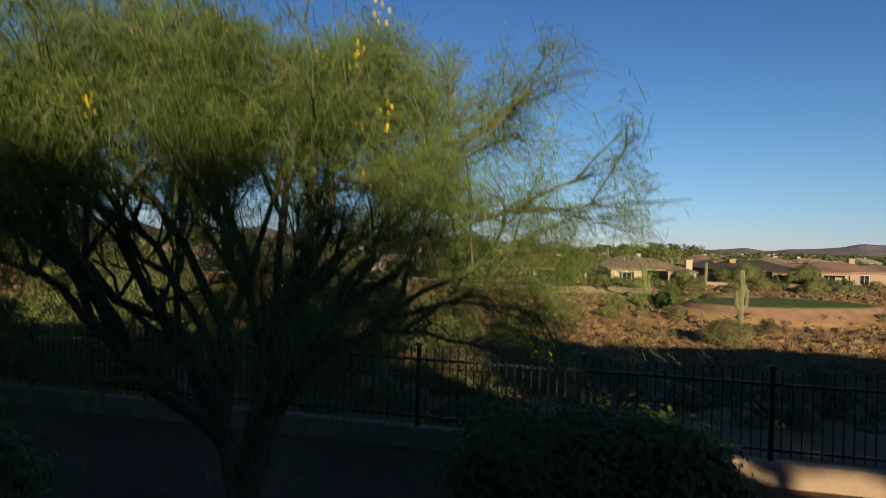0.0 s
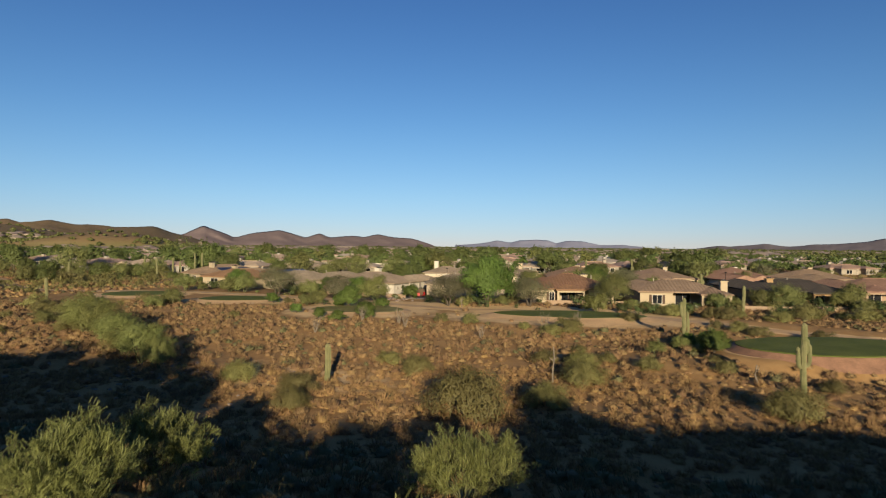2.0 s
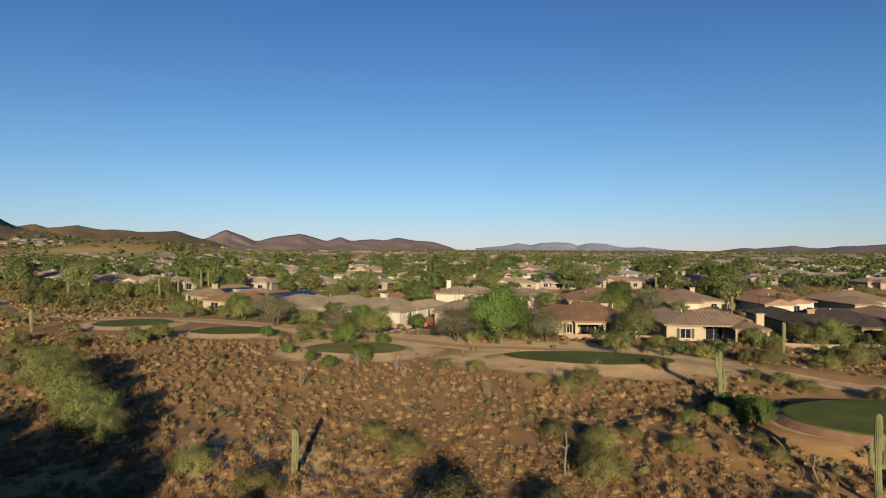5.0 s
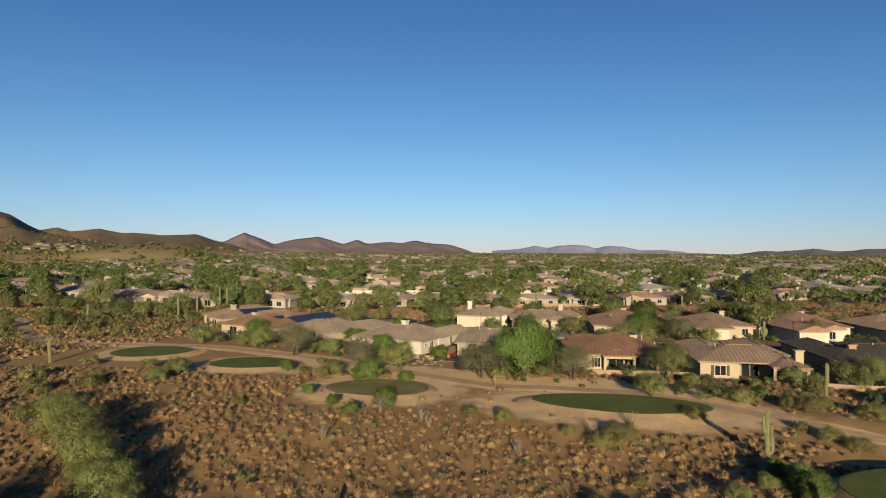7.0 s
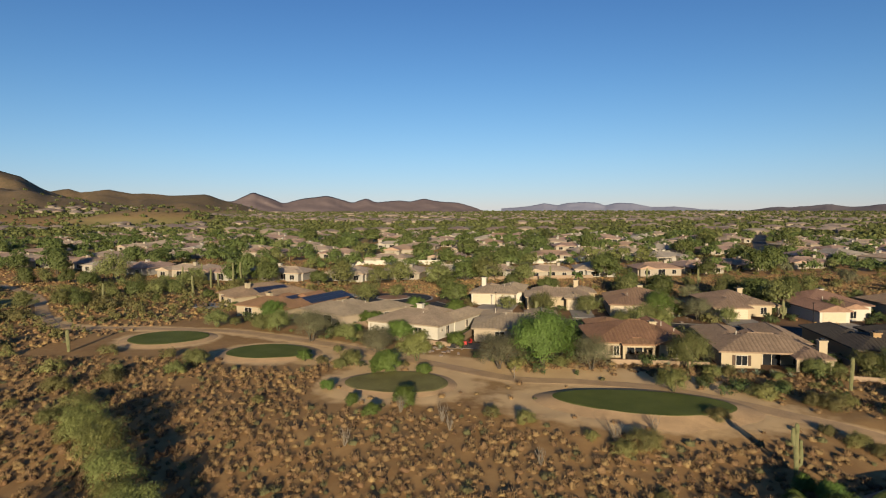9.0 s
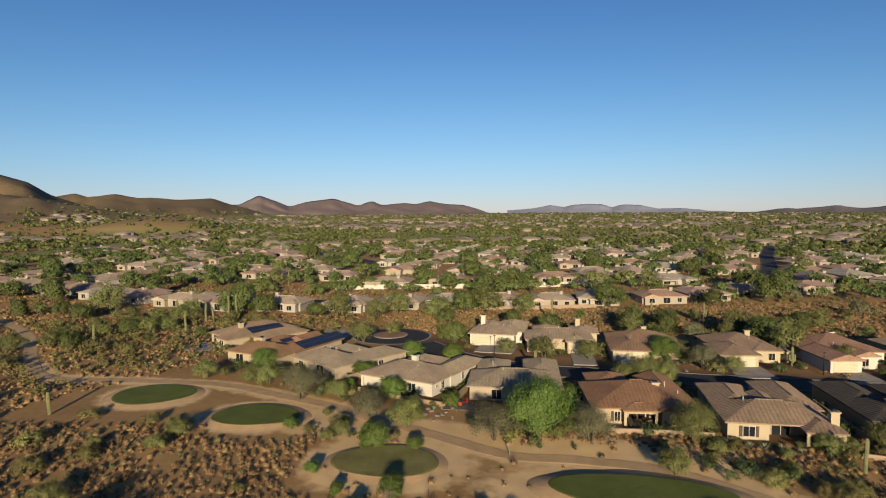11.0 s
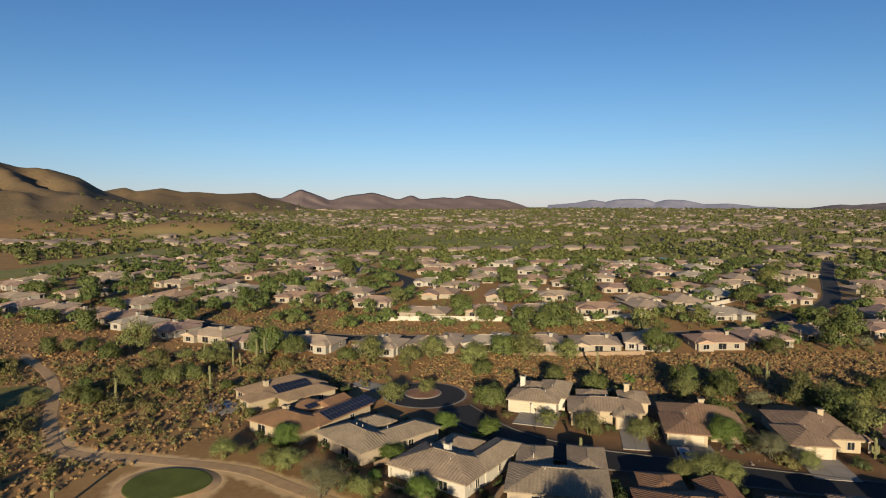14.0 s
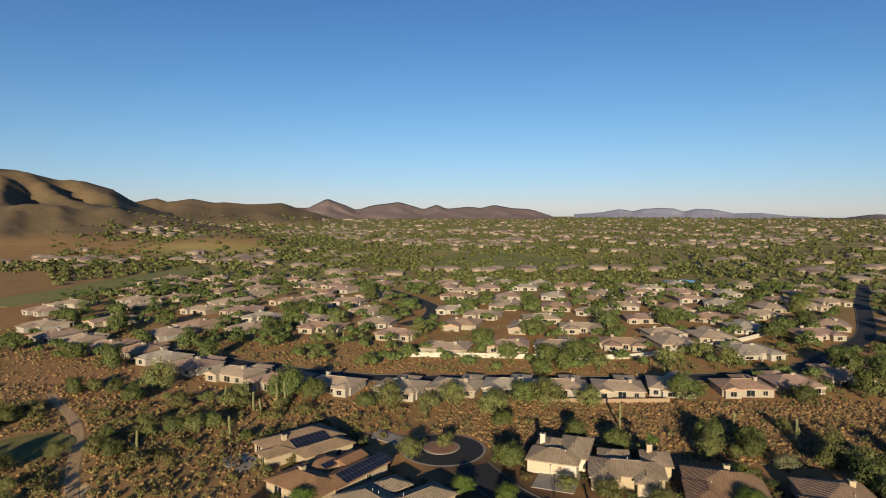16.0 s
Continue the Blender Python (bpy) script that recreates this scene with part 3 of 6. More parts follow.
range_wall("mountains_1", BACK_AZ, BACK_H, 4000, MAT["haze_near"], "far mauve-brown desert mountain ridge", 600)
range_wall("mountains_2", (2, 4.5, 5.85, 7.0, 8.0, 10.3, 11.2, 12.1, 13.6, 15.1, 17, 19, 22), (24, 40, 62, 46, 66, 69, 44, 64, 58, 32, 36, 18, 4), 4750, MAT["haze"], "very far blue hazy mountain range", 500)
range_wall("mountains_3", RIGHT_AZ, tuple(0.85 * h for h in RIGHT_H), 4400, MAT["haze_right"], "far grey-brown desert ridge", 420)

# ---- houses ----
EAVE, PITCH, OVER = 2.6, 0.335, 0.5


def roof_mesh(x0, y0, x1, y1, z, kind, pitch=PITCH, thick=0.2):
    """A hipped or gabled tile roof over the eave rectangle, with fascia and soffit, and slope coordinates in metres."""
    bm = bmesh.new()
    uv = bm.loops.layers.uv.new("slope")
    w, d = x1 - x0, y1 - y0
    along_x = kind == "gx" or (kind in ("hip", "porch", "open") and w >= d)
    half = (d if along_x else w) / 2
    top = z + pitch * half
    inset = 0 if kind in ("gx", "gy") else half
    E = [(x0, y0), (x1, y0), (x1, y1), (x0, y1)]
    hi = [bm.verts.new((*p, z)) for p in E]
    lo = [bm.verts.new((*p, z - thick)) for p in E]
    if along_x:
        ra, rb = bm.verts.new((x0 + inset, (y0 + y1) / 2, top)), bm.verts.new((x1 - inset + 1e-4, (y0 + y1) / 2, top))
        slopes = [(hi[0], hi[1], rb, ra), (hi[1], hi[2], rb), (hi[2], hi[3], ra, rb), (hi[3], hi[0], ra)]
    else:
        ra, rb = bm.verts.new(((x0 + x1) / 2, y0 + inset, top)), bm.verts.new(((x0 + x1) / 2, y1 - inset + 1e-4, top))
        slopes = [(hi[0], hi[1], ra), (hi[1], hi[2], rb, ra), (hi[2], hi[3], rb), (hi[3], hi[0], ra, rb)]
    for f in slopes:
        face = bm.faces.new(f)
        face.normal_update()
        a = Vector((face.normal.y, -face.normal.x, 0))
        a = a.normalized() if a.length > 1e-4 else Vector((1, 0, 0))
        v = face.normal.cross(a)
        for lp in face.loops:
            lp[uv].uv = (lp.vert.co.dot(a), lp.vert.co.dot(v))
    for k in range(4):
        bm.faces.new((lo[k], lo[(k + 1) % 4], hi[(k + 1) % 4], hi[k]))
    bm.faces.new(lo[::-1])
    SLOPES[:] = [[v.co.copy() for v in f] for f in slopes]
    bmesh.ops.recalc_face_normals(bm, faces=bm.faces)
    return bm, top, (ra.co.copy(), rb.co.copy())


SLOPES = []


def tile_rows(slopes, pitch_w=0.6, high=0.07):
    """Rows of barrel tiles that run up each slope: one low ridge a row, cut off at the hips."""
    verts, faces = [], []
    for poly in slopes:
        a, b = poly[0], poly[1]
        e = b - a
        L = e.length
        e = e.normalized()
        nrm = (poly[1] - poly[0]).cross(poly[-1] - poly[0]).normalized()
        nrm = nrm if nrm.z > 0 else -nrm
        up = nrm.cross(e)
        up = up if up.z > 0 else -up
        P = [((p - a).dot(e), (p - a).dot(up)) for p in poly]
        k = 0.5 * pitch_w
        while k < L:
            best = 0.0
            for (x0, y0), (x1, y1) in zip(P[1:], P[2:] + P[:1]):
                if abs(x1 - x0) > 1e-6 and min(x0, x1) <= k <= max(x0, x1):
                    best = max(best, y0 + (y1 - y0) * (k - x0) / (x1 - x0))
            if best > 0.4:
                n = len(verts)
                w = pitch_w * 0.40
                for s in (-0.02, best - 0.12):
                    o = a + e * k + up * s
                    verts += [o - e * w + nrm * 0.005, o - e * w * 0.55 + nrm * high * 0.8, o + nrm * high, o + e * w * 0.55 + nrm * high * 0.8, o + e * w + nrm * 0.005]
                faces += [(n + i, n + i + 1, n + i + 6, n + i + 5) for i in range(4)] + [(n + 4, n + 3, n + 2, n + 1, n)]
            k += pitch_w
    return verts, faces


WINDOW_MESH = {}
FOOT = []


def window_parts(parent, m, w, h, shutters=False):
    """A window with frame, sill and pane, at the pose m in its house (it looks along -y)."""
    key = (w, h)
    if key not in WINDOW_MESH:
        fb, pb = bmesh.new(), bmesh.new()
        t = 0.09
        for x0, z0, x1, z1 in ((-w / 2 - t, h / 2, w / 2 + t, h / 2 + t), (-w / 2 - t, -h / 2 - t, w / 2 + t, -h / 2), (-w / 2 - t, -h / 2, -w / 2, h / 2), (w / 2, -h / 2, w / 2 + t, h / 2), (-0.03, -h / 2, 0.03, h / 2)):
            box(fb, x0, -0.07, z0, x1, 0.05, z1)
        box(pb, -w / 2, -0.02, -h / 2, w / 2, 0.04, h / 2)
        fm, pm = bpy.data.meshes.new("window_frame"), bpy.data.meshes.new("pane")
        fb.to_mesh(fm); pb.to_mesh(pm); fb.free(); pb.free()
        fm.materials.append(MAT["frame"]); pm.materials.append(MAT["glass"])
        WINDOW_MESH[key] = fm, pm
    fm, pm = WINDOW_MESH[key]
    wo = link("window", fm, parent, m=m)
    link("pane", pm, wo, "dark reflecting window pane")
    if shutters:
        key = ("sh", h)
        if key not in WINDOW_MESH:
            bm = bmesh.new()
            box(bm, -0.2, -0.06, -h / 2 - 0.05, 0.2, 0.04, h / 2 + 0.05)
            for k in range(7):
                box(bm, -0.15, -0.08, -h / 2 + 0.05 + k * h / 7, 0.15, -0.055, -h / 2 + 0.05 + (k + 0.55) * h / 7)
            me = bpy.data.meshes.new("shutter"); bm.to_mesh(me); bm.free(); me.materials.append(MAT["shutter"])
            WINDOW_MESH[key] = me
        for s in (-1, 1):
            link("shutter", WINDOW_MESH[key], wo, "brown louvred shutter", pose(s * (w / 2 + 0.34), 0, 0))


def garage_door(parent, m, w, h=2.15):
    bm = bmesh.new()
    for k in range(4):
        box(bm, -w / 2, -0.05, k * h / 4 + 0.01, w / 2, 0.05, (k + 1) * h / 4 - 0.01)
        for j in range(max(2, int(w / 0.68))):
            n = max(2, int(w / 0.68))
            box(bm, -w / 2 + (j + 0.12) * w / n, -0.07, k * h / 4 + 0.1, -w / 2 + (j + 0.88) * w / n, -0.045, (k + 1) * h / 4 - 0.1)
    ob = part("garage_door", bm, MAT["door"], parent, "panelled cream garage door")
    ob.matrix_basis = m


def chimney(parent, x, y, top, wall):
    top += 0.35
    bm = bmesh.new()
    box(bm, x - 0.55, y - 0.45, 0.0, x + 0.55, y + 0.45, top - 0.25)
    box(bm, x - 0.68, y - 0.58, top - 0.28, x + 0.68, y + 0.58, top - 0.12)
    ch = part("chimney", bm, wall, parent)
    bm = bmesh.new()
    box(bm, x - 0.3, y - 0.25, top - 0.12, x + 0.3, y + 0.25, top + 0.12)
    part("chimney_cap", bm, MAT["trim"], ch, "dark metal chimney cap")


def face_pose(block, side, pos, z):
    x0, y0, x1, y1 = block[:4]
    i = OVER
    if side == "f":
        return pose(x0 + pos, y0 + i - 0.03, z)
    if side == "b":
        return pose(x0 + pos, y1 - i + 0.03, z, 0, 0, 180)
    if side == "r":
        return pose(x1 - i + 0.03, y0 + pos, z, 0, 0, 90)
    return pose(x0 + i - 0.03, y0 + pos, z, 0, 0, -90)


def house(label, x, y, turn, blocks, wall, roof, windows=(), garages=(), chimneys=(), vents=(), solar=(), base=None, eave=EAVE, group="houses", pitch=PITCH, detail=True):
    """A low stucco house. Blocks are eave rectangles (x0, y0, x1, y1, kind) from its front left corner, y going back."""
    top = new("house")
    top.matrix_basis = pose(x, y, lz(x + 7, y + 7) if base is None else base, 0, 0, turn)
    tagged(top, label, "house", group)
    FOOT.append((top.matrix_basis.inverted(), [r[:4] for r in blocks]))
    made = []
    for k, (x0, y0, x1, y1, kind) in enumerate(blocks):
        e = eave - 0.25 * (kind == "porch") + 0.035 * k
        if kind == "walls":
            bm = bmesh.new()
            box(bm, x0 + OVER, y0 + OVER, -1.0, x1 - OVER, y1 - OVER, eave + 0.15)
            part("wall", bm, wall, top)
            made.append(None)
            continue
        bm, ridge, ends = roof_mesh(x0, y0, x1, y1, e, kind, pitch)
        rf = part("roof", bm, roof, top)
        bm = bmesh.new()
        v, f = tube([ends[0] - Vector((0, 0, 0.02)), ends[1] + Vector((0, 0.01, -0.02))], [0.13, 0.13], 6)
        vs = [bm.verts.new(p) for p in v]
        for q in f:
            bm.faces.new([vs[i] for i in q])
        part("ridge_cap", bm, roof, rf)
        if detail:
            v, f = tile_rows([list(q) for q in SLOPES])
            me = mesh_of("tile_rows", v, f, roof)
            lay = me.uv_layers.new(name="slope")
            lay.data.foreach_set("uv", [q for lp in me.loops for q in (me.vertices[lp.vertex_index].co.x * 0.7 + me.vertices[lp.vertex_index].co.y, me.vertices[lp.vertex_index].co.z / 0.28)])
            link("tile_relief", me, rf)
        made.append((x0, y0, x1, y1, e, ridge, kind))
        if kind == "open":
            continue
        o, bm = OVER + 0.004 * k, bmesh.new()
        if kind == "porch":
            for px in (x0 + 0.45, x1 - 0.45):
                pb = bmesh.new()
                box(pb, px - 0.2, y0 + 0.3, -0.6, px + 0.2, y0 + 0.7, e - 0.2, 0.02)
                part("porch_post", pb, wall, top)
            box(bm, x0 + 0.25, y0 + 0.35, e - 0.55, x1 - 0.25, y0 + 0.65, e - 0.19)
            part("porch_beam", bm, wall, top)
            continue
        box(bm, x0 + o, y0 + o, -1.0, x1 - o, y1 - o, e - 0.19)
        if kind in ("gx", "gy"):
            rise = ridge - e
            if kind == "gy":
                xs, ya, yb = (x0 + o, x1 - o), y0 + o, y1 - o
                q = rise - 0.25
                for yy in (ya, yb):
                    a, b, c = bm.verts.new((xs[0], yy, e - 0.19)), bm.verts.new((xs[1], yy, e - 0.19)), bm.verts.new(((x0 + x1) / 2, yy, e - 0.05 + q))
                    bm.faces.new((a, b, c))
            else:
                ys = (y0 + o, y1 - o)
                for xx in (x0 + o, x1 - o):
                    a, b, c = bm.verts.new((xx, ys[0], e - 0.19)), bm.verts.new((xx, ys[1], e - 0.19)), bm.verts.new((xx, (y0 + y1) / 2, e - 0.3 + rise))
                    bm.faces.new((a, b, c))
        part("wall", bm, wall, top)
    for b, side, pos, z, w, h, sh in windows:
        window_parts(top, face_pose(blocks[b], side, pos, z), w, h, sh)
    for b, side, pos, w in garages:
        garage_door(top, face_pose(blocks[b], side, pos, 0.02), w)
    for cx, cy, ct in chimneys:
        chimney(top, cx, cy, ct, wall)
    for vx, vy, vz in vents:
        bm = bmesh.new()
        v, f = tube([(vx, vy, vz - 0.5), (vx, vy, vz + 0.35)], [0.07, 0.07], 6)
        vs = [bm.verts.new(p) for p in v]
        for q in f:
            bm.faces.new([vs[i] for i in q])
        part("roof_vent", bm, MAT["frame"], top, "small pale roof vent pipe")
    for b, side, along0, n_along, up0, n_up in solar:
        x0, y0, x1, y1, e, ridge, kind = made[b]
        th = math.atan(PITCH)
        for i in range(n_along):
            for j in range(n_up):
                a, s = along0 + i * 1.05, up0 + j * 1.70
                if side == "r":
                    m = Matrix.Translation((x1 - s * math.cos(th), y0 + a, e + s * math.sin(th) + 0.10)) @ Matrix.Rotation(th, 4, "Y") @ Matrix.Rotation(radians(90), 4, "Z")
                else:
                    m = Matrix.Translation((x0 + a, y0 + s * math.cos(th), e + s * math.sin(th) + 0.10)) @ Matrix.Rotation(th, 4, "X")
                po = link("solar_panel", PANEL_RIM, top, "dark blue-black solar panel on the roof", m)
                link("cell_sheet", PANEL_CELLS, po)
    return top


bm = bmesh.new(); box(bm, -0.5, -0.82, 0, 0.5, 0.82, 0.04); PANEL_RIM = bpy.data.meshes.new("solar_panel"); bm.to_mesh(PANEL_RIM); bm.free(); PANEL_RIM.materials.append(MAT["solar_rim"])
bm = bmesh.new(); box(bm, -0.47, -0.79, 0.035, 0.47, 0.79, 0.046); PANEL_CELLS = bpy.data.meshes.new("cell_sheet"); bm.to_mesh(PANEL_CELLS); bm.free(); PANEL_CELLS.materials.append(MAT["solar"])

HB_ROW = "houses along the golf course"
# the row with its backs to the course
house("low cream stucco house with brown tile hip roofs and a porch", 31.6, 114.9, -6, [(0, 0, 14.6, 10.8, "open"), (9.6, -2.2, 14.9, 4.2, "porch"), (0.1, 6, 7.4, 19.6, "hip"), (8.8, 7, 15.4, 22, "hip"), (5.6, 9, 10.4, 14, "gy"), (0, 0, 6.4, 8, "walls"), (5, 2.6, 14.6, 10.8, "walls")],
      WALLS[0], ROOFS[6], [(5, "f", 3.3, 1.25, 1.5, 1.4, True), (6, "f", 3.2, 1.1, 2.4, 2.0, False), (6, "f", 7.0, 1.15, 1.6, 1.6, False), (2, "l", 7, 1.4, 1.2, 1.0, False)], chimneys=[(14.2, 1.0, 4.25)], vents=[(4, 6, 4.2), (7, 5.5, 4.0)], base=-0.1, group=HB_ROW)
house("cream stucco house with terracotta tile roof and patio", 14.3, 120.2, 0, [(0, 0, 16.2, 14.2, "open"), (9.7, -1.0, 14.6, 7, "gy"), (1.6, 11, 8.6, 20, "hip"), (10, 10, 16, 18, "gy"), (4.4, -0.9, 9.8, 3, "porch"), (0, 0, 5.6, 12, "walls"), (4.6, 2.8, 16.2, 14.2, "walls")],
      WALLS[0], ROOFS[0], [(5, "f", 3.9, 1.2, 0.8, 1.4, True), (6, "f", 2.8, 1.1, 2.4, 2.0, False), (1, "f", 2.4, 1.2, 1.3, 1.6, False)], chimneys=[(10.9, 6.4, 4.6)], vents=[(12.5, 7, 4.4), (14, 5, 3.6)], base=-0.1, group=HB_ROW)
house("pale stucco house with sandstone tile roof and corner porch", -24.2, 138.8, -27, [(0, 0, 15.6, 11, "hip"), (9.6, 6, 15.8, 20, "hip"), (0, -0.4, 5, 5, "porch"), (2, 9, 9, 17, "hip")],
      WALLS[1], ROOFS[7], [(0, "f", 7.2, 1.2, 1.8, 1.6, False), (0, "f", 11, 1.2, 1.5, 1.4, False), (0, "r", 4, 1.4, 1.0, 1.4, False), (1, "r", 5, 1.5, 0.9, 1.2, False), (1, "r", 9, 1.5, 0.6, 0.6, False), (0, "r", 2, 1.6, 0.5, 0.5, False)], chimneys=[(7.6, 6.8, 5.0)], vents=[(10, 4, 4), (4, 7, 4)], base=-0.1, group=HB_ROW)
house("grey-tan stucco house with greyed tile hip roof", -41.0, 150.8, -39, [(0, 0, 14.9, 9.5, "hip"), (8.0, 5.5, 15.2, 19, "hip"), (0.4, 8, 6.5, 15, "hip")],
      WALLS[4], ROOFS[2], [(0, "f", 3.2, 1.3, 1.4, 1.3, False), (0, "f", 9.5, 1.2, 2.2, 1.8, False), (1, "r", 6, 1.4, 1.2, 1.2, False)], vents=[(6, 5.6, 4.1), (7.6, 5.8, 4.1), (11, 9, 4.0)], base=-0.1, group=HB_ROW)
house("tan stucco house with solar panels on its tile roof", -68.6, 174.2, -36, [(0, 0, 11.5, 18.5, "hip"), (6.6, -2.6, 12.2, 5, "hip"), (11.0, 3.5, 17.5, 17, "hip")],
      WALLS[0], ROOFS[1], [(0, "f", 2.6, 1.2, 1.8, 1.8, False), (1, "f", 2.8, 1.2, 1.4, 1.8, False), (2, "r", 4, 1.4, 0.6, 1.2, False), (2, "r", 9, 1.4, 1.2, 1.2, False)], chimneys=[(7.4, 4.2, 4.9)], solar=[(0, "r", 5.5, 9, 1.0, 2)], base=-0.1, group=HB_ROW)
house("terracotta-roofed stucco house with rows of solar panels", -56.6, 155.2, -25, [(0, 0, 14.8, 9.5, "hip"), (8.5, 5, 15.2, 21.5, "hip"), (0.6, 8, 7, 17, "hip"), (4.2, 14, 10.2, 21, "gy")],
      WALLS[0], ROOFS[0], [(0, "f", 4, 1.2, 2.0, 1.8, False), (0, "f", 11, 1.2, 1.6, 1.5, False), (1, "r", 10, 1.4, 1.2, 1.2, False)], chimneys=[(5.4, 5.5, 4.6)], solar=[(1, "r", 3.6, 14, 0.9, 2), (2, "r", 3.0, 5, 0.9, 1)], base=-0.1, group=HB_ROW)
house("stucco house with a greyed tile roof behind a tall green tree", -4.6, 130.6, -3, [(0, 0, 16, 11, "hip"), (1, 9, 7.2, 19, "hip"), (9.5, 9, 16, 20, "hip")],
      WALLS[4], ROOFS[2], [(0, "f", 5, 1.2, 1.6, 1.6, False), (0, "f", 11, 1.2, 1.6, 1.6, False), (2, "r", 5, 1.4, 1.2, 1.2, False)], vents=[(6, 5, 4.3), (4, 11, 4)], base=-0.1, group=HB_ROW)
house("amber stucco house with a grey-brown tile roof", 51.5, 115.6, -4, [(0, 0, 16, 11, "open"), (0, 7, 7, 20, "hip"), (8.5, 8, 16, 19, "hip"), (9, -1.8, 15, 4, "porch"), (0, 0, 6, 8, "walls"), (5, 2.8, 16, 11, "walls")],
      WALLS[3], ROOFS[5], [(4, "f", 3, 1.2, 1.6, 1.6, False), (5, "f", 3, 1.1, 2.4, 2.0, False), (5, "f", 7.5, 1.1, 1.8, 2.0, False)], chimneys=[(4.4, 4, 4.3)], vents=[(8, 5, 4.3)], base=0.1, group=HB_ROW)
house("tan stucco house with a rose tile roof", 70.5, 119.5, -6, [(0, 0, 15.5, 11, "hip"), (0.5, 7, 7.5, 19, "hip"), (9, 7, 15.5, 18, "hip"), (2, -1.6, 8, 4, "porch")],
      WALLS[2], ROOFS[3], [(0, "f", 4.5, 1.1, 2.4, 2.0, False), (0, "f", 11, 1.2, 1.6, 1.6, False)], chimneys=[(11, 5, 4.9)], base=0.1, group=HB_ROW)
house("cream stucco house with a sandstone tile roof", 90, 122, -8, [(0, 0, 15.5, 11, "hip"), (0.5, 7, 7.5, 19, "hip"), (9, 7, 15.5, 18, "hip")],
      WALLS[0], ROOFS[1], [(0, "f", 4.5, 1.1, 2.4, 2.0, False), (0, "f", 11, 1.2, 1.6, 1.6, False)], chimneys=[(11, 5, 4.9)], base=0.1, group=HB_ROW)

G_ROW = "houses with garages on the street"
house("pale stucco house with a triple garage door on the street", -5.6, 173.6, -10, [(0, 0, 11.4, 9, "hip"), (0.5, 5, 7, 15, "hip"), (5.5, 4, 12.8, 17.5, "hip")],
      WALLS[1], ROOFS[7], [(1, "l", 5, 1.3, 1.2, 1.2, False), (2, "r", 5, 1.3, 1.2, 1.2, False)], [(0, "f", 3.1, 4.6), (0, "f", 7.2, 2.6)], [(2.2, 9, 5.2)], [(8, 4, 4), (9, 8, 4)], base=0.3, group=G_ROW)
house("cream stucco house with a single garage wing", 7.2, 166.2, -3, [(0, 2.5, 15.5, 12, "hip"), (9.0, -0.4, 13.6, 7, "hip"), (0.2, 0.5, 6.4, 9, "hip"), (11, 9, 17.5, 18, "hip"), (2, 10, 9, 17, "hip")],
      WALLS[0], ROOFS[7], [(2, "f", 3, 1.3, 1.4, 1.3, False), (3, "r", 4, 1.3, 1.2, 1.2, False)], [(1, "f", 2.3, 2.9)], [(13.0, 15, 4.9)], [(8, 8, 4.2)], base=0.2, group=G_ROW)
house("cream stucco house with brown ribbed tile roof and double garage", 24.6, 158.4, -5, [(0, 0, 8.2, 12, "hip"), (0.3, 5, 15.5, 18.5, "hip"), (8.5, 3.5, 15, 9, "hip")],
      WALLS[0], ROOFS[4], [(2, "f", 3, 1.3, 1.4, 1.3, False), (1, "l", 8, 1.3, 1.2, 1.0, False)], [(0, "f", 2.6, 2.7), (0, "f", 5.8, 2.4)], [(8.8, 14.5, 4.9)], [(5, 8, 3.8)], base=0.0, group=G_ROW)
house("sandstone-roofed cream house with two single garage doors", 45.4, 154.9, -1, [(0, 0, 8.3, 11, "hip"), (1, 5, 14.2, 19.5, "hip"), (8.0, 4, 14.2, 11, "hip"), (12.5, 4.6, 15.8, 8, "porch")],
      WALLS[0], ROOFS[6], [(2, "f", 4, 1.3, 1.2, 1.4, False)], [(0, "f", 2.6, 2.7), (0, "f", 5.8, 2.7)], [(10.5, 14, 4.8)], [(5, 7, 3.6), (9, 9, 4)], base=0.0, group=G_ROW)
house("stucco house with a rose tile roof and gabled garage", 64.6, 151, 3, [(0, 0, 7, 11, "gy"), (0.5, 7, 16, 22, "hip"), (6.5, 3, 12, 10, "gy")],
      WALLS[1], ROOFS[3], [(2, "f", 2.6, 1.3, 1.2, 1.4, False)], [(0, "f", 3.4, 4.6)], [(9, 15, 5.0)], [(6, 9, 4)], base=0.0, group=G_ROW)
house("stucco house with a sandstone tile roof and garage", 84, 152, 4, [(0, 0, 7, 11, "hip"), (0.5, 7, 16, 20, "hip")], WALLS[0], ROOFS[1], [(1, "f", 11, 1.3, 1.2, 1.4, False)], [(0, "f", 3.4, 4.6)], [(9, 14, 5.0)], base=0.0, group=G_ROW)

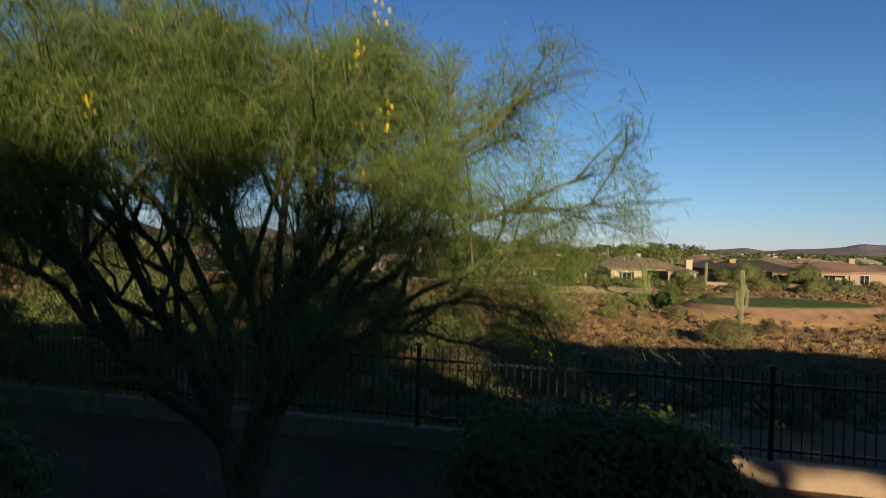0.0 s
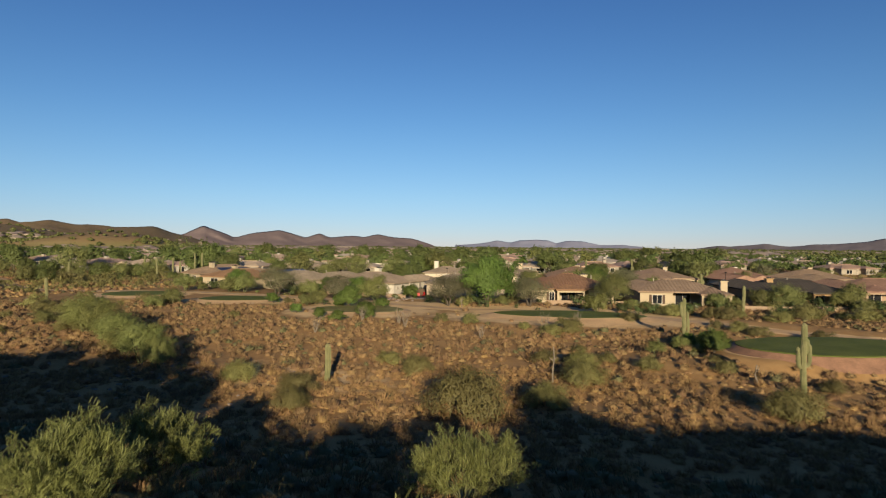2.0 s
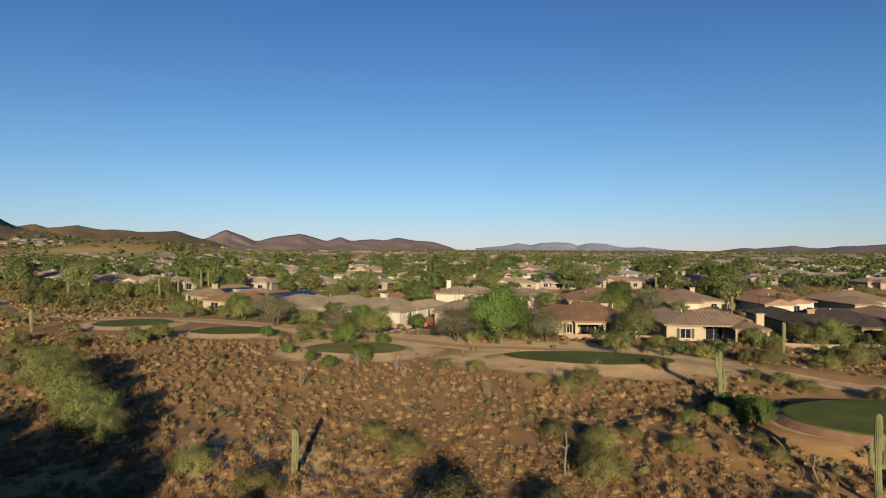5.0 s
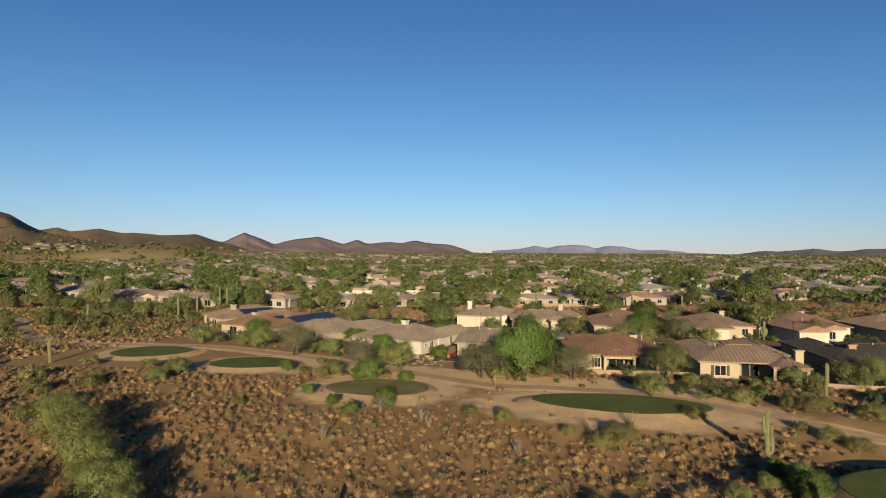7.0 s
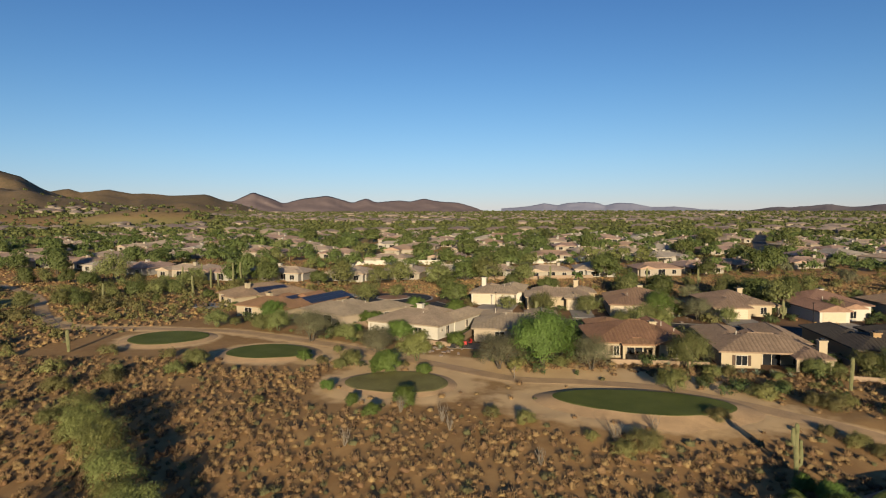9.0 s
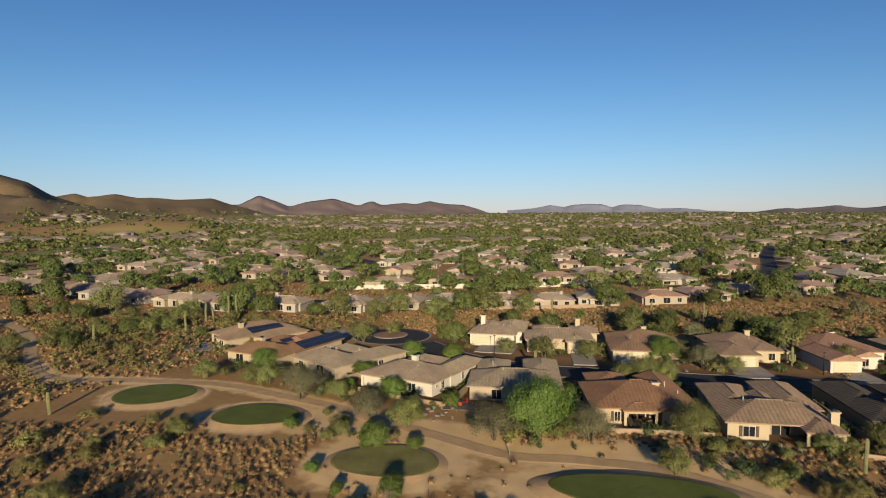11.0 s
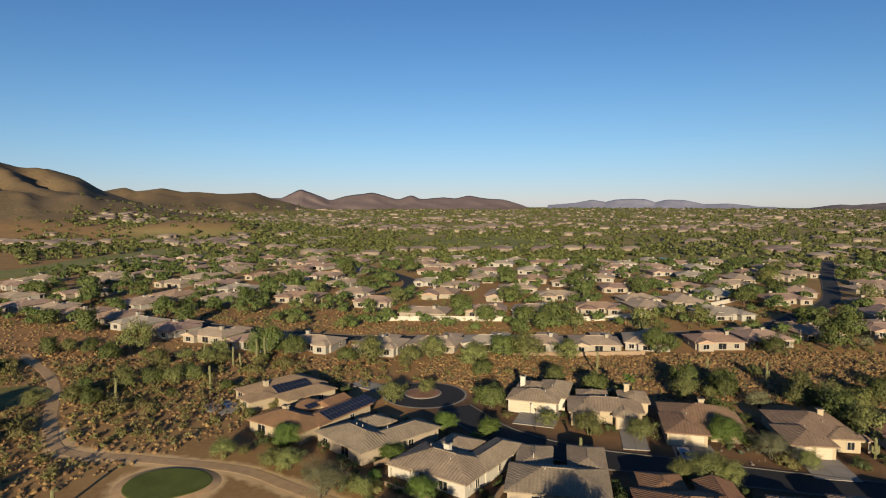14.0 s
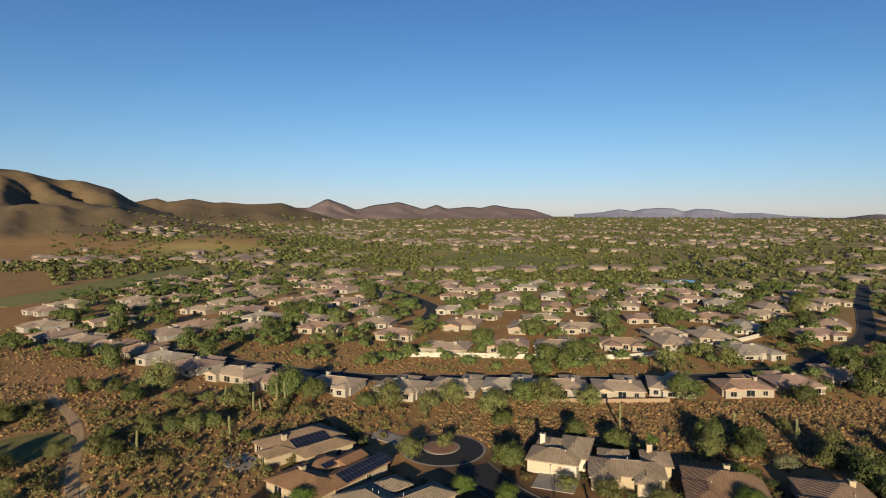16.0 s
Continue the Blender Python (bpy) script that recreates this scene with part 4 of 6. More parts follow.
# driveways from the garages to the street
DRIVES = []
for x, y, turn, w, d in ((-4.0, 166.5, -12, 8.6, 10.0), (16.6, 155.5, -4, 4.8, 12.5), (25.3, 150.2, -4, 7.2, 9.6), (46.2, 146.8, -2, 7.2, 9.6), (66.0, 143.4, 3, 6.0, 9.5), (85.5, 142.5, 3, 6.0, 11), (-45.5, 188.5, -28, 10.5, 5.2)):
    bm = bmesh.new()
    for i in range(2):
        for j in range(3):
            box(bm, i * w / 2 + 0.02, j * d / 3 + 0.02, -0.3, (i + 1) * w / 2 - 0.02, (j + 1) * d / 3 - 0.02, 0.16, 0.01)
    DRIVES.append((x, y, w, d))
    dv = part("driveway", bm, MAT["concrete"])
    dv.matrix_basis = pose(x, y, lz(x + w / 2, y + d / 2), 0, 0, turn)
    tagged(dv, "pale concrete driveway in jointed slabs", "driveway", "driveways", "structure")

# house kinds for the rows farther off, built once and copied
KINDS = []
SHAPES = [
    ([(0, 2, 15.5, 13, "hip"), (9.4, 0, 15, 8, "hip"), (1.2, 0.3, 7.6, 5, "porch"), (3, 10, 11, 17, "hip")], [(0, "f", 4.4, 1.1, 2.4, 2.0, False), (1, "f", 2.8, 1.2, 1.6, 1.5, False), (0, "r", 5, 1.3, 1.2, 1.2, False)], [(8.4, 7.5, 4.9)]),
    ([(0, 1, 16.5, 11.5, "hip"), (0.4, -0.4, 6.2, 8, "gy"), (8, 8, 15, 16, "hip")], [(1, "f", 2.9, 1.2, 1.8, 1.5, False), (0, "f", 9, 1.1, 2.4, 2.0, False), (0, "f", 13.4, 1.2, 1.4, 1.4, False), (0, "l", 6, 1.3, 1.2, 1.2, False)], [(12, 5.5, 5.0)]),
    ([(0, 0, 14.5, 13.5, "hip"), (4, -1.4, 10.4, 3.5, "porch"), (6, 10, 13.6, 17, "gy")], [(0, "f", 2.4, 1.2, 1.4, 1.4, False), (0, "f", 7.2, 1.1, 2.6, 2.0, False), (0, "f", 12, 1.2, 1.4, 1.4, False), (0, "r", 6, 1.3, 1.2, 1.2, False)], [(10, 7, 5.0)]),
    ([(0, 3, 17, 13, "hip"), (1.6, 0.2, 8, 7, "hip"), (11, 1, 16.4, 8, "hip")], [(1, "f", 3.2, 1.2, 1.8, 1.5, False), (2, "f", 2.7, 1.2, 1.6, 1.5, False), (0, "f", 9.4, 1.1, 1.6, 2.0, False), (0, "r", 6, 1.3, 1.2, 1.2, False)], [(5, 9, 5.0)]),
]
LOOKS = [(1, 1, "pale stucco", "sandstone"), (0, 0, "cream stucco", "terracotta"), (1, 2, "pale stucco", "greyed"), (0, 3, "cream stucco", "rose"), (1, 3, "pale stucco", "rose"), (0, 1, "cream stucco", "sandstone")]
R_ROW = "houses of the far rows"


def house_kind(i, j):
    blocks, wins, chim = SHAPES[i]
    w, r, a, b = LOOKS[j]
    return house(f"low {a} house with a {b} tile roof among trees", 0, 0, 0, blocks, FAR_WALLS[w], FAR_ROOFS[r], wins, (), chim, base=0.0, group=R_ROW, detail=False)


ROW3 = [(-217, 268), (-199, 261), (-181, 254), (-163, 249), (-148, 240), (-130, 232), (-111, 226), (-93, 219), (-75, 218), (-53, 218), (-37, 223), (-21, 226), (-5.5, 228), (12, 229.5), (29, 234), (49, 237), (66, 243), (86, 254)]
MID_A = [(-273, 322), (-276, 348), (-232, 342), (-278, 398), (-232, 380), (-192, 340), (-192, 366), (-195, 404), (-143, 296), (-159, 376), (-148, 391), (-145, 433), (-126, 446), (-104, 352), (-89, 319), (-74, 294), (-96, 414), (-104, 479), (-82, 484)]
MID_B = [(-67, 414), (-60, 363), (-64, 440), (-49, 325), (-47, 275), (-44, 349), (-42, 490), (-33, 420), (-33, 381), (-19, 323), (-16, 488), (-6, 425), (-5, 382), (2, 475), (4, 321), (-6, 284), (19, 478), (-25, 281), (19, 290), (43, 482)]
MID_C = [(42, 414), (36, 352), (40, 316), (58, 476), (58, 384), (74, 427), (41, 297), (59, 312), (102, 456), (125, 503), (79, 334), (96, 373), (110, 398), (147, 464), (125, 429), (165, 495), (112, 262), (135, 334), (137, 316), (148, 300), (160, 330), (168, 312), (190, 364), (146, 240), (180, 258)]
MID_D = [(-240, 290), (-215, 305), (-170, 300), (-250, 365), (-310, 300), (-205, 430), (-180, 455), (-230, 460), (-165, 480), (-140, 500), (-60, 505), (80, 500), (190, 420), (215, 440), (230, 400), (205, 470)]
kinds = {}
prng = random.Random(5)
taken = []
for n, (hx, hy) in enumerate(ROW3 + MID_A + MID_B + MID_C + MID_D):
    if n >= len(ROW3) and any(math.hypot(hx - a, hy - b) < 13.5 for a, b in taken):
        continue
    if any(polyline_gap(np.array([hx + 8.0]), np.array([hy + 7.0]), s)[0] < 11 for s in (AVENUE, LOOP)):
        continue
    taken.append((hx, hy))
    i, j = prng.randrange(4), prng.choices(range(6), (4, 3, 2, 2, 2, 3))[0]
    turn = -4 + 14 * (hx < -90) * -1 + 12 * (hx > 35) + prng.uniform(-6, 6) + (180 if n >= len(ROW3) and prng.random() < 0.3 else 0)
    cx, cy = hx + 8, hy + 7
    t = Matrix.Translation((cx, cy, lz(cx, cy) + 0.1)) @ Matrix.Rotation(radians(turn), 4, "Z") @ Matrix.Diagonal((0.97, 1.12, 0.93, 1) if n < len(ROW3) else (1.06, 1.16, 0.93, 1)) @ Matrix.Translation((-8, -7, 0))
    if (i, j) not in kinds:
        kinds[i, j] = house_kind(i, j)
        kinds[i, j].matrix_basis = t
    else:
        copy_thing(kinds[i, j], t)

filler = np.random.default_rng(15)
tries, added = 0, 0
while added < 50 and tries < 6000:
    tries += 1
    cx, cy = filler.uniform(-300, 230), filler.uniform(285, 505)
    if abs(cx) > 0.72 * cy or any(math.hypot(cx - 8 - a, cy - 7 - b) < 21 for a, b in taken) or any(polyline_gap(np.array([cx]), np.array([cy]), s)[0] < 14 for s in (AVENUE, LOOP, ROWSTREET)) or (cx > -125 and cx < 20 and cy > 540) or math.hypot(cx - 97, cy - 537) < 24:
        continue
    if polyline_gap(np.array([cx]), np.array([cy]), [(-60, 268), (26, 279), (75, 314), (130, 380)])[0] < 11 or cx < -0.75 * (cy - 60) + 0:
        continue
    taken.append((cx - 8, cy - 7)); added += 1
    key = prng.choice(sorted(kinds))
    copy_thing(kinds[key], Matrix.Translation((cx, cy, lz(cx, cy) + 0.1)) @ Matrix.Rotation(radians(filler.uniform(-25, 25)), 4, "Z") @ Matrix.Diagonal((1.14, 1.22, 0.96, 1)) @ Matrix.Translation((-8, -7, 0)))

# houses behind the start, whose shade falls across the wash
for x, y, turn, w, d, e, kind, pitch in ((-66, 22, -16, 34, 16, 4.5, "hip", PITCH), (-33, 3, -14, 13.8, 13, 5.9, "hip", PITCH), (-30.2, -12.0, 0, 34.2, 12.0, 2.8, "hip", 0.65), (8.5, -12, 0, 24, 15, 5.4, "hip", PITCH)):
    house("stucco house with a tile roof on the bank", x, y, turn, [(0, 0, w, d, kind)], WALLS[0], ROOFS[0], [(0, "b", w * 0.3, 1.3, 1.8, 1.5, False), (0, "b", w * 0.7, 1.3, 1.8, 1.5, False)], base=2.3, eave=e, group="houses on the bank", pitch=pitch)

# boundary wall
WALL_LINE = [(-60, 268), (-30, 272), (-3, 274), (26, 279), (49, 294), (75, 314), (95, 336), (113, 361), (130, 380)]
bw = ribbon("boundary_wall", WALL_LINE, 0.3, WALLS[1], 1.8, 2.2)
tagged(bw, "long pale stucco boundary wall", "wall", kind="structure")
for pts in ([(14, 118.0), (13.2, 129)], [(31.0, 116), (31.6, 130)], [(50.0, 113), (51, 130)], [(-27, 141), (-20, 152)], [(-5, 223.6), (14, 225.0), (34, 229.0)], [(68.8, 118), (69.5, 130)], [(-6, 131), (-2, 147)]):
    tagged(ribbon("garden_wall", pts, 0.2, WALLS[2], 1.3, 2.0), "plain stucco garden wall between lots", "wall", "garden walls", "structure")

# ---- near fence on the bank ----
def fence_y(x):
    return 14.7 - 0.305 * x


fence = new("fence")
fence.matrix_basis = pose(0, fence_y(0), 2.2, 0, 0, math.degrees(math.atan(-0.305)))
tagged(fence, "black iron picket fence on a low tan stucco wall", "fence")
bm = bmesh.new(); box(bm, -40, -0.11, -0.6, 40, 0.11, 0.36, 0.02); part("base_wall", bm, WALLS[2], fence, "low tan stucco base wall")
for z in (0.52, 1.50):
    bm = bmesh.new(); box(bm, -40, -0.02, z - 0.02, 40, 0.02, z + 0.02); part("rail", bm, MAT["trim"], fence)
bm = bmesh.new(); box(bm, -0.009, -0.009, 0.42, 0.009, 0.009, 1.72)
picket = bpy.data.meshes.new("picket"); bm.to_mesh(picket); bm.free(); picket.materials.append(MAT["trim"])
bm = bmesh.new(); box(bm, -0.035, -0.035, 0.0, 0.035, 0.035, 1.74, 0.004); box(bm, -0.05, -0.05, 1.74, 0.05, 0.05, 1.78)
post = bpy.data.meshes.new("post"); bm.to_mesh(post); bm.free(); post.materials.append(MAT["trim"])
for k in range(-140, 141):
    if k % 20:
        link("picket", picket, fence, m=pose(k * 0.138, 0, 0))
for k in range(-14, 15):
    link("post", post, fence, m=pose(k * 2.76, 0, 0))

# ---- plants ----
def quads(c, u, v):
    """Quads round centres c with half sides u and v."""
    V = np.stack([c - u - v, c + u - v, c + u + v, c - u + v], 1).reshape(-1, 3)
    return V, np.arange(len(V)).reshape(-1, 4)


def dirs(n, g):
    d = g.normal(size=(n, 3))
    return d / np.linalg.norm(d, axis=1, keepdims=True)


def leaf_cloud(g, centres, sigma, per, length, width, flat=0.75, mid=None):
    """Small leaves in uneven clumps round the centres; they face outwards, more or less."""
    off = g.normal(size=(len(centres) * per, 3)) * sigma * np.array([1, 1, flat])
    c = np.repeat(centres, per, 0) + off
    face = off / (np.linalg.norm(off, axis=1, keepdims=True) + 1e-9) * 0.8 + dirs(len(c), g) * 0.4
    if mid is not None:
        out = c - np.asarray(mid)
        face += 0.9 * out / (np.linalg.norm(out, axis=1, keepdims=True) + 1e-9)
    face[:, 2] += 0.2
    face /= np.linalg.norm(face, axis=1, keepdims=True) + 1e-9
    u = np.cross(face, dirs(len(c), g))
    u /= np.linalg.norm(u, axis=1, keepdims=True) + 1e-9
    w = np.cross(face, u)
    s = g.uniform(0.6, 1.3, (len(c), 1))
    return quads(c, u * length * s / 2, w * width * s / 2)


def limb(g, a, b, r0, r1, n=5, sag=0.12, sides=6):
    a, b = np.array(a, float), np.array(b, float)
    L = np.linalg.norm(b - a)
    pts = [tuple(a + (b - a) * t + g.normal(size=3) * L * 0.035 * (0 < t < 1) + np.array([0, 0, sag * L * math.sin(math.pi * t)])) for t in np.linspace(0, 1, n)]
    return tube(pts, list(np.linspace(r0, r1, n)), sides)


def tree_kind(kind, seed, light=False, fine=False):
    """A desert tree with a crown about 3 m in radius: leaning stems, limbs and a ragged crown of leaf clumps."""
    g = np.random.default_rng(seed)
    spec = {"g": (90, 120, 0.42, 0.19, 0.115, 0.80, 2.5, 0.9), "k": (13, 26, 0.55, 0.55, 0.24, 0.7, 1.7, 0.1), "m": (64, 84, 0.46, 0.24, 0.065, 0.72, 2.5, 0.8), "p": (64, 84, 0.46, 0.24, 0.08, 0.72, 2.3, 0.8),
            "l": (64, 90, 0.44, 0.24, 0.075, 0.75, 2.6, 0.9), "s": (56, 80, 0.42, 0.30, 0.07, 0.62, 1.2, 0.2)}[kind]
    n, per, sig, ln, wd, sq, zc, stem = spec
    if light:
        n, per, ln, wd = (int(n * 0.7), int(per * 0.7), ln * 1.2, wd * 1.4) if light == 1 else (int(n * 0.55), int(per * 0.34), ln * 1.5, wd * 2.0)
    if fine:
        n, per, sig, ln, wd = int(n * 1.5), int(per * 1.3), sig * 0.85, ln * 0.62, wd * 0.62
    d = dirs(n, g)
    d[:, 2] = np.where(d[:, 2] < -0.55, -d[:, 2], d[:, 2])
    lump = 1 + 0.20 * np.sin(3 * np.arctan2(d[:, 1], d[:, 0]) + seed) + 0.15 * g.normal(size=n)
    rad = g.uniform(0.45, 1.0, n) ** 0.55 * lump * 2.55
    c = d * rad[:, None] * np.array([1, 1, sq]) + np.array([0, 0, zc])
    c[:, 2] = np.maximum(c[:, 2], 0.35 if kind in "sk" else 0.7)
    V, F = leaf_cloud(g, c, sig, per, ln, wd, mid=(0, 0, zc * 0.8))
    top = new({"s": "desert_shrub", "k": "garden_shrub"}.get(kind, "desert_tree"))
    pieces = []
    stems = 2 + seed % 3 if kind not in "sk" else 3
    for k in range(stems):
        t = 2 * math.pi * k / stems + seed
        fork = (0.45 * math.cos(t), 0.45 * math.sin(t), stem + 0.3)
        pieces.append(limb(g, (0.08 * math.cos(t), 0.08 * math.sin(t), -0.3), fork, 0.15 if kind not in "sk" else 0.05, 0.10 if kind not in "sk" else 0.04, sides=4 if light or kind in "sk" else 6))
        for q in range(4 - 2 * (kind in "sk")):
            pieces.append(limb(g, fork, c[(k * 4 + q * 7) % n], 0.075 if kind not in "sk" else 0.03, 0.015, 3 if light else 4, sides=3 if light else 4))
    v, f = joined(pieces)
    link("trunk", mesh_of("trunk", v, f, MAT["bark_green" if kind in "pl" else "bark"], True), top)
    link("crown", fast_mesh("crown", V, F, LEAF["g_far" if light and kind == "g" else kind]), top)
    words = {"g": "dense dark green desert tree", "m": "sparse grey-green mesquite tree", "p": "feathery olive-green palo verde tree", "l": "bright lime-green palo verde tree", "s": "low grey-green desert shrub", "k": "clipped dark green garden shrub"}[kind]
    return tagged(top, words + " on dry soil", "shrub" if kind in "sk" else "tree", {"s": "desert shrubs", "k": "garden shrubs"}.get(kind, "desert trees"))


TREES_A = [(6.0, 114.1, 5.0, "g"), (-0.3, 113.0, 3.9, "m"), (13.1, 113.2, 3.5, "m"), (27.0, 113.6, 3.7, "p"), (-32.6, 130.1, 3.9, "m"), (-24.4, 144.8, 2.2, "g"), (-25.8, 136.6, 1.4, "g"), (-16.8, 131.0, 2.4, "g"), (-12.7, 116.8, 2.9, "l"), (-19.4, 121.4, 2.9, "m"), (-7.0, 126.7, 1.6, "g"), (-45.9, 149.2, 2.7, "g"), (-26.7, 131.7, 2.2, "p"), (-41.4, 139.0, 2.4, "p"), (-44.9, 140.4, 2.5, "p"), (-54.8, 142.6, 2.7, "p"), (-17.4, 161.5, 2.3, "g"), (-8.9, 175.5, 3.3, "g"), (-8.6, 160.0, 2.3, "g"), (-11.0, 156.0, 1.1, "g"), (24.0, 143.0, 2.4, "p")]
TREES_B = [(46.8, 151.0, 2.3, "p"), (-16.1, 109.0, 1.9, "g"), (-10.9, 109.3, 1.1, "g"), (51.2, 113.0, 2.1, "p"), (21.4, 102.6, 2.1, "l"), (43.2, 110.5, 2.0, "p"), (54.5, 111.5, 3.3, "p"), (66, 112, 2.6, "p"), (62.5, 109, 2.2, "l"), (25.2, 74.0, 1.1, "g"), (23.6, 71.8, 1.0, "s"), (24.2, 69.9, 1.3, "g"), (24.4, 76.4, 1.1, "g"), (22.3, 73.6, 0.9, "g"), (21.8, 62.4, 1.1, "s"), (18.7, 70.3, 1.0, "l"), (21.5, 71.4, 0.9, "l"), (-12.1, 95.9, 1.5, "g"), (-15.4, 91.7, 1.0, "g"), (-18.4, 95.6, 0.9, "g"), (-17.8, 113.0, 1.4, "g"), (-22.6, 101.2, 0.9, "g"), (-29.7, 115.8, 1.1, "g"), (-34.4, 73.4, 2.7, "l"), (-43.2, 82.8, 2.9, "l"), (-29.4, 67.4, 2.4, "l"), (-38.8, 78.4, 2.8, "l"), (-32.2, 70.0, 1.8, "l"), (-26.6, 64.8, 1.7, "l"), (-46.0, 86.0, 1.8, "s")]
TREES_C = [(3.4, 166.3, 2.5, "p"), (11.1, 162.0, 2.9, "p"), (20.6, 160.1, 2.8, "p"), (36.2, 161.4, 3.7, "g"), (27.6, 142.6, 3.6, "p"), (31.2, 142.2, 2.6, "l"), (42.0, 154.5, 3.6, "m"), (43.6, 151.7, 2.2, "s"), (64.0, 167.3, 4.1, "p"), (15.3, 190.1, 3.2, "g"), (35.4, 188.7, 3.5, "p"), (44.7, 189.9, 3.6, "g"), (50.1, 183.2, 2.8, "m"), (59.8, 186.9, 3.6, "p"), (66.4, 186.0, 3.6, "p"), (70.5, 182.8, 3.7, "l"), (21.3, 187.9, 2.2, "p"), (-31.0, 176.4, 3.6, "p"), (-24.8, 184.6, 2.5, "p"), (6.0, 193.8, 3.2, "g"), (46.2, 196.8, 3.6, "g"), (37.7, 197.1, 3.4, "g"), (38.5, 173.3, 3.2, "g"), (63.5, 196.2, 3.4, "p"), (86.1, 198.7, 3.4, "p"), (107.5, 216.8, 3.4, "m"), (96.5, 265.2, 5.2, "g"), (75.5, 253.7, 3.0, "g"), (113.0, 277.9, 4.0, "l"), (127.4, 261.5, 3.2, "p"), (70.2, 156.8, 2.6, "l"), (102.0, 243.9, 2.6, "m"), (100.0, 210.1, 2.2, "s")]
TREES_D = [(-12.5, 201.0, 3.0, "g"), (-15.5, 210.1, 4.5, "p"), (62.4, 175.2, 4.2, "g"), (78.2, 191.2, 3.2, "g"), (58.2, 210.1, 2.0, "p"), (-76.8, 212.7, 5.4, "g"), (-90.6, 210.4, 3.3, "p"), (-69.1, 214.0, 4.1, "g"), (-45.4, 210.1, 4.8, "p"), (-33.3, 209.1, 3.6, "p"), (-28.3, 215.7, 4.2, "p"), (-15.2, 215.3, 3.7, "l"), (-7.4, 220.0, 4.8, "g"), (-0.9, 218.4, 5.2, "p"), (10.4, 220.4, 4.5, "p"), (38.2, 230.4, 5.0, "g"), (54.6, 283.5, 5.7, "l"), (40.3, 264.6, 6.3, "l"), (61.5, 272.2, 4.9, "l"), (16.2, 260.5, 5.7, "p"), (4.7, 258.5, 6.1, "g"), (-2.9, 251.8, 3.9, "g"), (71.7, 233.4, 3.6, "g"), (92.9, 243.5, 7.2, "g")]
TREES_E = [(101.4, 283.1, 4.4, "g"), (106.7, 262.8, 6.0, "g"), (151.7, 339.7, 7.0, "p"), (175.8, 402.6, 7.2, "g"), (-151.8, 234.8, 5.0, "g"), (-172.7, 243.3, 5.0, "g"), (-208.9, 251.8, 6.0, "g"), (-140.0, 263.7, 6.1, "g"), (-125.0, 252.4, 4.5, "g"), (-121.3, 216.5, 5.6, "p"), (-65.6, 252.2, 2.9, "l"), (-86.8, 259.0, 2.6, "p"), (-51.8, 209.0, 3.0, "g"), (-36.9, 396.5, 8.2, "g"), (-42.8, 366.5, 6.0, "g"), (-10.4, 372.1, 6.7, "g"), (-8.6, 313.7, 7.0, "g"), (-28.0, 292.1, 5.1, "g"), (-15.6, 268.3, 5.6, "g"), (-1.1, 266.8, 6.5, "g"), (9.1, 269.2, 7.0, "g"), (25.2, 332.2, 8.4, "g"), (24.8, 378.2, 8.6, "g"), (36.5, 409.2, 8.0, "g")]
TREES_F = [(53.0, 347.2, 7.4, "g"), (92.4, 322.5, 6.4, "g"), (100.7, 336.8, 6.2, "g"), (115.2, 350.9, 7.1, "g"), (126.8, 392.9, 7.2, "l"), (151.2, 441.2, 8.8, "p"), (131.6, 402.0, 6.2, "l"), (136.7, 417.4, 7.2, "g"), (-104.4, 396.3, 8.0, "g"), (-117.6, 430.8, 9.0, "g"), (-81.7, 346.1, 6.5, "g"), (-76.2, 368.9, 7.4, "g"), (-72.5, 423.4, 8.4, "g"), (-56.9, 304.5, 5.5, "p"), (-115.9, 337.0, 7.3, "g"), (-121.0, 320.8, 6.1, "g"), (-99.8, 324.5, 5.5, "p"), (-128.0, 351.8, 6.1, "g"), (-119.6, 292.0, 5.2, "g"), (-90.6, 287.4, 3.6, "p"), (-216.4, 323.6, 7.1, "g"), (-180.5, 309.5, 5.8, "g"), (-193.0, 293.2, 5.8, "g"), (-230.0, 306.0, 7.0, "g")]
tree_kinds, trng = {}, random.Random(11)


def plant(x, y, r, kind):
    r = min(r, 3.6 + 0.25 * r) if y > 230 else r
    v = trng.randrange(3)
    sc = r / 3.0
    m = pose(x, y, lz(x, y) - 0.1, 0, 0, trng.uniform(0, 360)) @ Matrix.Diagonal((sc, sc * trng.uniform(0.9, 1.1), sc * trng.uniform(0.85, 1.1), 1))
    v = v, 0 if kind == "k" else 2 if y > 240 or (kind == "s" and y > 105) else 1 if y > 165 else 0, (r > 3.2 and y < 166) or (y < 100 and kind in "sl")
    if (kind, v) not in tree_kinds:
        tree_kinds[kind, v] = tree_kind(kind, 10 + v[0] + 7 * "gmplsk".index(kind), v[1], v[2])
        tree_kinds[kind, v].matrix_basis = m
    else:
        t = tree_kinds[kind, v]
        ob = copy_thing(t, m)
        ob.matrix_basis = m


for row in TREES_A + TREES_B + TREES_C + TREES_D + TREES_E + TREES_F:
    plant(*row)
